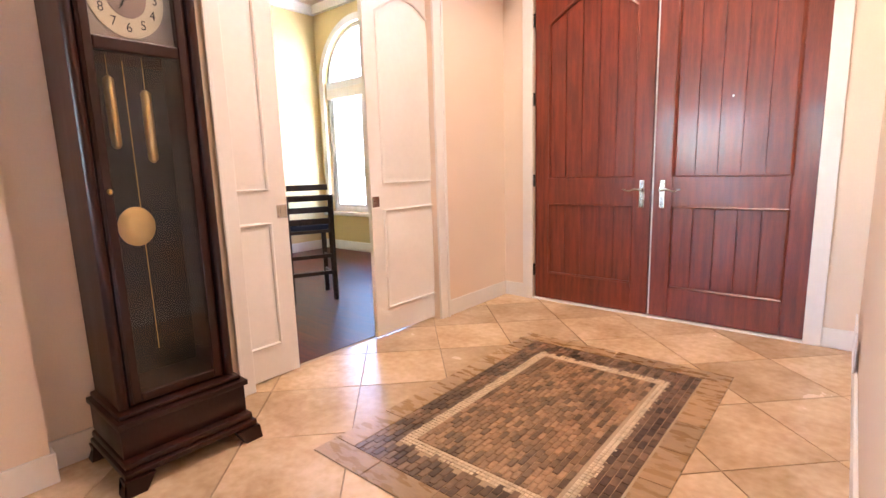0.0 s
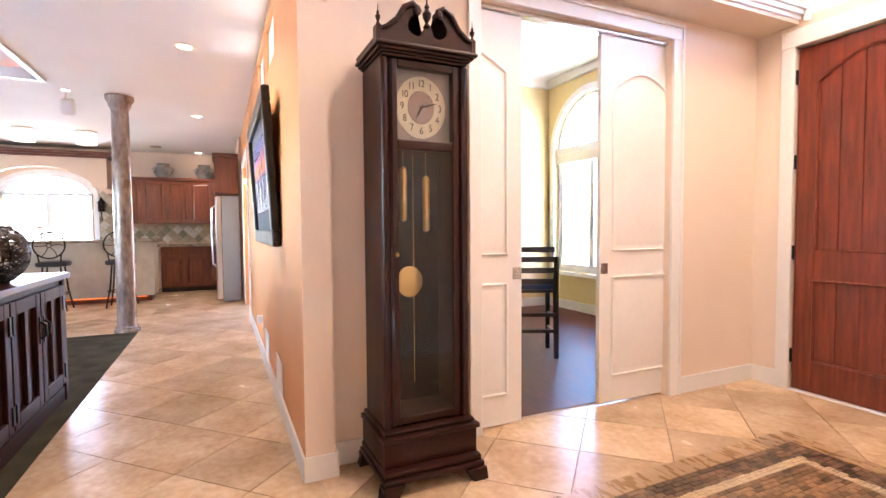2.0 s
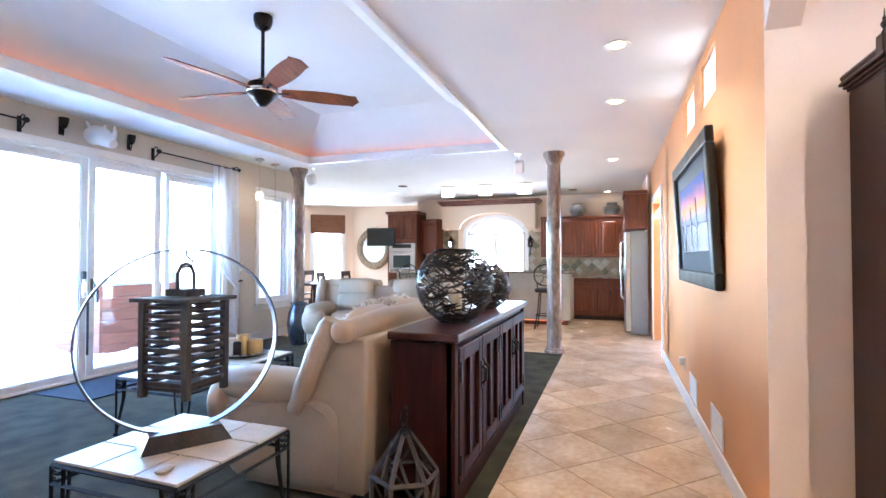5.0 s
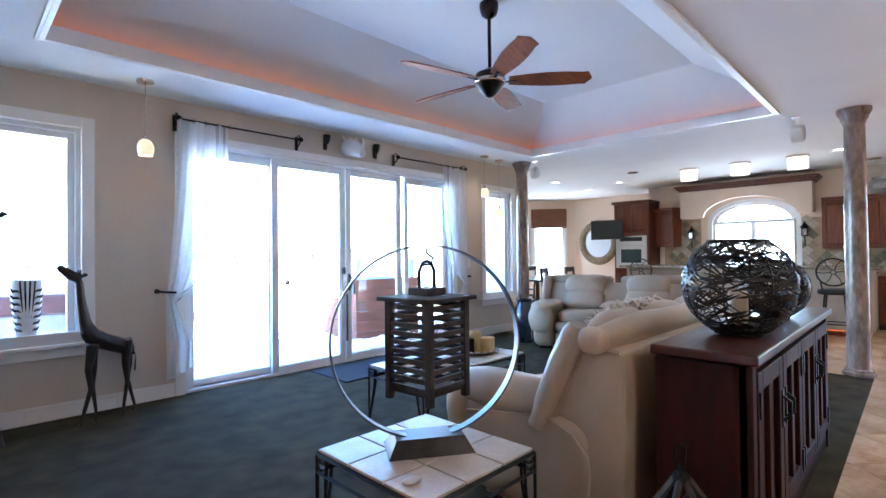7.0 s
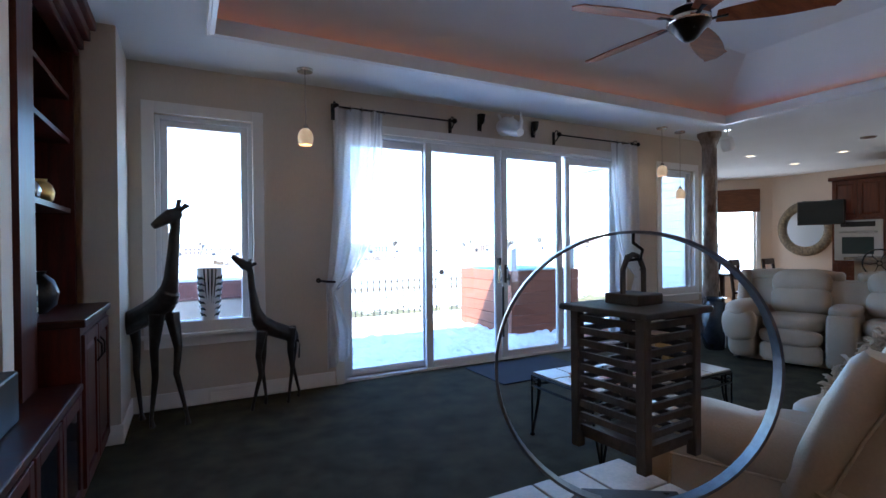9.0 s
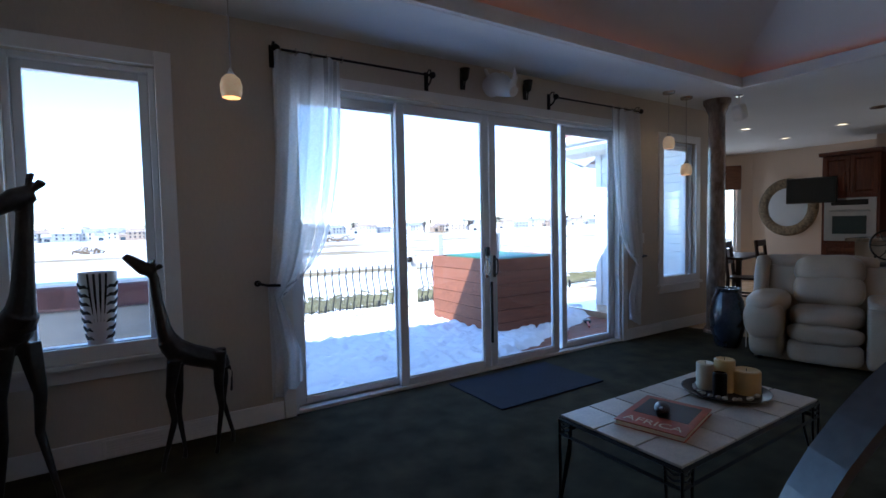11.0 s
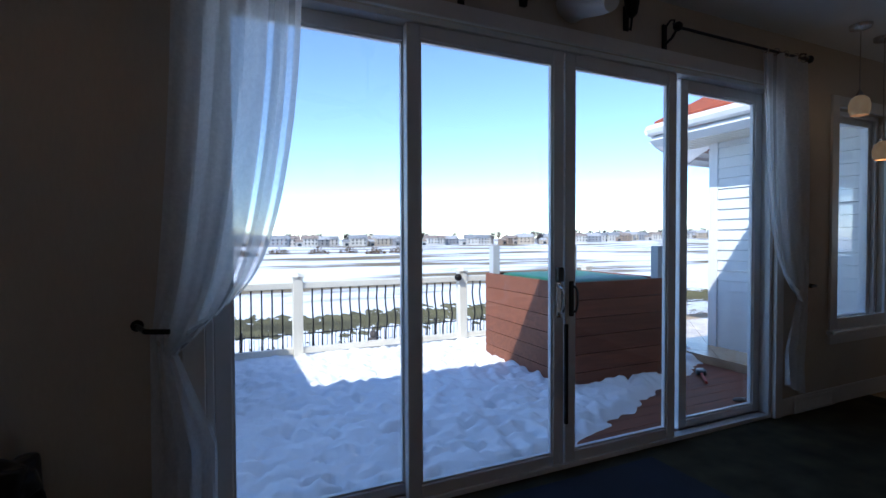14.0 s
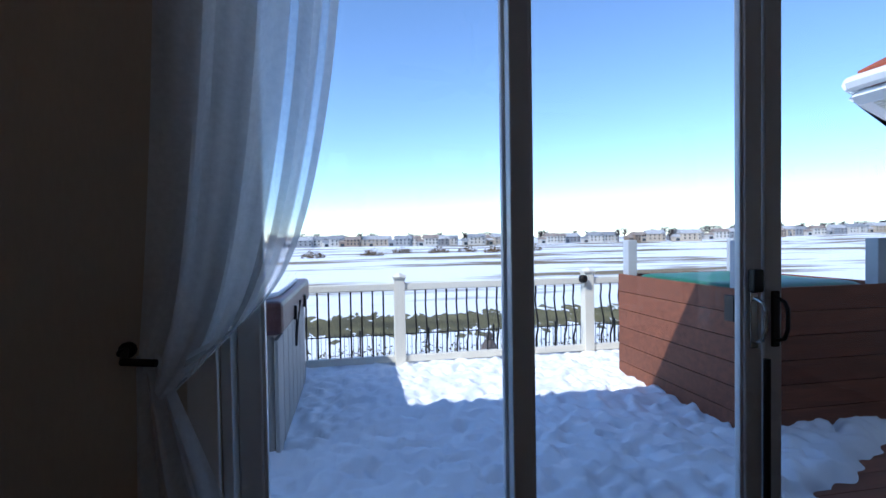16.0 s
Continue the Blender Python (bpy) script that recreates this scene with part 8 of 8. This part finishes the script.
def far_house(kind):
    w, r = HWALL[kind % 4], HROOF[(kind * 2 + 1) % 3]
    ob = thing("far_house", ("white", "grey", "tan", "brown")[kind % 4] + " two-storey house across the field", "house", (0, 0, -50 - 20 * kind), group="houses across the field")
    W, D, Ht = 12 + kind % 3 * 2, 9, 5.6 - 0.6 * (kind % 2)
    part("wall", bm_box(-W / 2, W / 2, -D / 2, D / 2, -1, Ht), w, ob)
    part("wing", bm_box(W / 2, W / 2 + 5, -D / 2 + 1, D / 2 - 1, -1, 3.0), w, ob)
    bm = bmesh.new()
    gable(bm, -W / 2, W / 2, -D / 2, D / 2, Ht, 2.6 + 0.3 * (kind % 3))
    gable(bm, W / 2, W / 2 + 5, -D / 2 + 1, D / 2 - 1, 3.0, 1.8)
    gable(bm, -W / 2 + 1, -W / 2 + 5, D / 2 - 2, D / 2 + 1.0, Ht, 1.7, "y")
    part("roof", bm, r, ob)
    part("bay", bm_box(-W / 2 + 1.2, -W / 2 + 4.8, D / 2, D / 2 + 1.0, -1, Ht), w, ob)
    for fx in (-0.36, -0.14, 0.10, 0.34):
        for z in (0.8, 3.4):
            x = fx * W
            y = D / 2 + (1.0 if -W / 2 + 1.2 < x < -W / 2 + 4.8 else 0)
            part("window", bm_box(x - 0.55, x + 0.55, y + 0.001, y + 0.06, z, z + 1.4), FARGLASS, ob)
    part("window", bm_box(W / 2 + 1, W / 2 + 4, D / 2 - 0.99, D / 2 - 0.94, -0.6, 1.6), FARGLASS, ob)
    part("chimney", bm_box(W / 4, W / 4 + 0.9, -0.5, 0.5, Ht, Ht + 3.6), w, ob)
    return ob


def far_tree(seed):
    rr = random.Random(seed)
    ob = thing("bare_tree", "bare grey winter tree among the far houses", "tree", (40 * seed, 0, -60), group="bare trees")
    part("trunk", bm_tube([(0, 0, -1), (0.1, 0, 2), (0, 0.1, 5)], [0.3, 0.22, 0.12], sides=6), ESPRESSO, ob)
    bm = bmesh.new()
    for k in range(110):
        a, s = rr.uniform(0, 6.28), rr.uniform(0.25, 1.0)
        z0 = rr.uniform(1.8, 5)
        d = Vector((math.cos(a), math.sin(a), 0))
        p0 = Vector((0, 0, z0))
        p1 = p0 + d * 1.6 * s + Vector((0, 0, 1.2 * s))
        p2 = p1 + d * 1.0 * s + Vector((rr.uniform(-0.5, 0.5), rr.uniform(-0.5, 0.5), 1.6 * s))
        tube(bm, [p0, p1, p2], [0.06, 0.04, 0.015], 3)
    part("crown", bm, GREYWOOD, ob, "bare twigs")
    return ob


masters = [far_house(k) for k in range(6)]
trees = [far_tree(k) for k in range(3)]
rnd = random.Random(33)
x = 95.0
k = 0
while x > -330:
    y = -235 + rnd.uniform(-14, 10)
    if x < -130:
        y = -205 - 0.12 * (x + 130) * -1 + rnd.uniform(-12, 8)
    m = pose(x, y, ground_z(x, y) + 0.6, 0, 0, rnd.uniform(-14, 14))
    masters[(k * 5 + k // 3) % 6].scale = (0.56, 0.56, 0.56)
    copy_thing(masters[(k * 5 + k // 3) % 6], m)
    for _ in range(1 + k % 2):
        xx, yy = x + rnd.uniform(-6, 6), y - rnd.uniform(8, 22)
        copy_thing(trees[k % 3], pose(xx, yy, ground_z(xx, yy) + rnd.uniform(0, 1.2), 0, 0, rnd.uniform(0, 360)))
    x -= rnd.uniform(6.0, 9.5)
    k += 1
for ob in (*masters, *trees):
    for o in (*ob.children_recursive, ob):
        bpy.data.objects.remove(o)
SHRUB = paint("brown_winter_shrub", (0.12, 0.075, 0.035), 0.9, vary=0.4, scale=1, grain=8)
for j, (x, y) in enumerate(((-14, -125), (-22, -118), (-30, -122), (-34, -112), (-41, -116), (-6, -110), (6, -104), (-47, -121))):
    ob = thing("shrub", "brown winter shrub in the field", "shrub", (x, y, ground_z(x, y)), group="field shrubs")
    bm = bmesh.new()
    rr = random.Random(j)
    for k in range(260):
        a, q, s = rr.uniform(0, 6.28), rr.random() ** 0.6 * 1.7, rr.uniform(0.15, 0.35)
        p = Vector((q * math.cos(a) * 1.5, q * math.sin(a), rr.uniform(0.0, 1.9) * (1 - q / 2.4)))
        d1, d2 = Vector((rr.gauss(0, 1), rr.gauss(0, 1), rr.gauss(0, 1))).normalized() * s, Vector((rr.gauss(0, 1), rr.gauss(0, 1), rr.gauss(0, 1))).normalized() * s
        bm.faces.new((bm.verts.new(p - d1), bm.verts.new(p + d2), bm.verts.new(p + d1)))
    part("leaves", bm, SHRUB, ob)


# ---- floor pieces ----
def clip(poly, axis, limit, keep_above):
    out = []
    for p, q in zip(poly, poly[1:] + poly[:1]):
        a, b = p[axis] - limit, q[axis] - limit
        if not keep_above:
            a, b = -a, -b
        if a >= 0:
            out.append(p)
        if (a >= 0) != (b >= 0):
            t = a / (a - b)
            out.append((p[0] + t * (q[0] - p[0]), p[1] + t * (q[1] - p[1])))
    return out


S = 0.46
whole = bmesh.new()
h = S / math.sqrt(2) - 0.004
slab(whole, [(0, -h), (h, 0), (0, h), (-h, 0)], "z", -0.008, 0.0)
WHOLE = mesh_of("tile", whole, TILE)
far_tiles = bmesh.new()
step = S / math.sqrt(2)
for i in range(-32, 12):
    for k in range(-28, 16):
        if (i + k) % 2:
            continue
        cx, cy = -2.40 + step * i, -0.90 + step * k
        square = [(cx, cy - h), (cx + h, cy), (cx, cy + h), (cx - h, cy)]
        for rx0, rx1, ry0, ry1 in ((-12.0, 2.3, -1.25, 0.07), (-2.24, 0.3, 0.07, YF + 0.1), (-12.0, -6.35, -9.0, -1.25)):
            poly = clip(clip(clip(clip(square, 0, rx0, True), 0, rx1, False), 1, ry0, True), 1, ry1, False)
            if len(poly) < 3:
                continue
            if cx < -8.4 or (rx1 == -6.35 and cx < -7.6):
                slab(far_tiles, poly, "z", -0.008, 0.0)
            elif len(poly) == 4 and poly == square:
                t = new("tile", WHOLE)
                t.location = (cx, cy, 0)
                t.parent = floor
            else:
                bm = bmesh.new()
                slab(bm, poly, "z", -0.008, 0.0)
                part("tile", bm, TILE, floor)
tagged(part("far_tiles", far_tiles, TILE, floor), kind="stuff")

# mosaic rug of stone in the foyer floor
rug = thing("floor_mosaic", "rectangular brown stone mosaic set into the foyer floor", "floor mosaic", kind="structure")
RX0, RX1, RY0, RY1 = -1.44, -0.232, 0.865, 2.607
part("bed", bm_box(RX0, RX1, RY0, RY1, 0.001, 0.003), GROUT, rug)
b = 0.115
rnd = random.Random(5)
for y0, y1 in ((RY0, RY0 + b), (RY1 - b, RY1)):
    x = RX0
    while x < RX1 - 0.02:
        x1 = min(RX1, x + rnd.uniform(0.22, 0.32))
        part("border_stone", bm_box(x + 0.0015, x1 - 0.0015, y0 + 0.0015, y1 - 0.0015, 0.003, 0.006), BORDER, rug)
        x = x1
for x0, x1 in ((RX0, RX0 + b), (RX1 - b, RX1)):
    y = RY0 + b
    while y < RY1 - b - 0.02:
        y1 = min(RY1 - b, y + rnd.uniform(0.22, 0.32))
        part("border_stone", bm_box(x0 + 0.0015, x1 - 0.0015, y + 0.0015, y1 - 0.0015, 0.003, 0.006), BORDER, rug)
        y = y1


def bricks(name, material, inside, du, dv, x0, x1, y0, y1, offset=True):
    verts, faces = [], []
    rows = int(round((x1 - x0) / du))
    for i in range(rows):
        u0 = x0 + du * i
        v = y0 - (dv * (0.5 if i % 2 else 0.0) if offset else 0) - (dv * rnd.uniform(0, 0.3) if offset else 0)
        while v < y1:
            a0, a1, c0, c1 = u0 + 0.0012, min(u0 + du, x1) - 0.0012, max(v, y0) + 0.0012, min(v + dv, y1) - 0.0012
            v += dv
            if c1 - c0 < 0.004 or not inside((a0 + a1) / 2, (c0 + c1) / 2):
                continue
            n = len(verts)
            z = 0.0058 + rnd.uniform(-0.0008, 0.0008)
            e = 0.001
            verts += [(a0, c0, 0.003), (a1, c0, 0.003), (a1, c1, 0.003), (a0, c1, 0.003), (a0 + e, c0 + e, z), (a1 - e, c0 + e, z), (a1 - e, c1 - e, z), (a0 + e, c1 - e, z)]
            faces += [(n + 4, n + 5, n + 6, n + 7), (n, n + 1, n + 5, n + 4), (n + 1, n + 2, n + 6, n + 5), (n + 2, n + 3, n + 7, n + 6), (n + 3, n, n + 4, n + 7)]
    me = bpy.data.meshes.new(name)
    me.from_pydata(verts, [], faces)
    me.materials.append(material)
    ob = new(name, me)
    ob.parent = rug
    tagged(ob, kind="stuff")


SX0, SX1, SY0, SY1, SW = -1.212, -0.463, 1.12, 2.352, 0.056
bricks("dark_band", MOSAIC_DARK, lambda x, y: not (SX0 < x < SX1 and SY0 < y < SY1), 0.0303, 0.058, RX0 + b, RX1 - b, RY0 + b, RY1 - b)
bricks("pale_strip", MOSAIC_PALE, lambda x, y: not (SX0 + SW < x < SX1 - SW and SY0 + SW < y < SY1 - SW), 0.0184, 0.0184, SX0, SX1, SY0, SY1, False)
bricks("brown_field", MOSAIC, lambda x, y: True, 0.0262, 0.058, SX0 + SW, SX1 - SW, SY0 + SW, SY1 - SW)
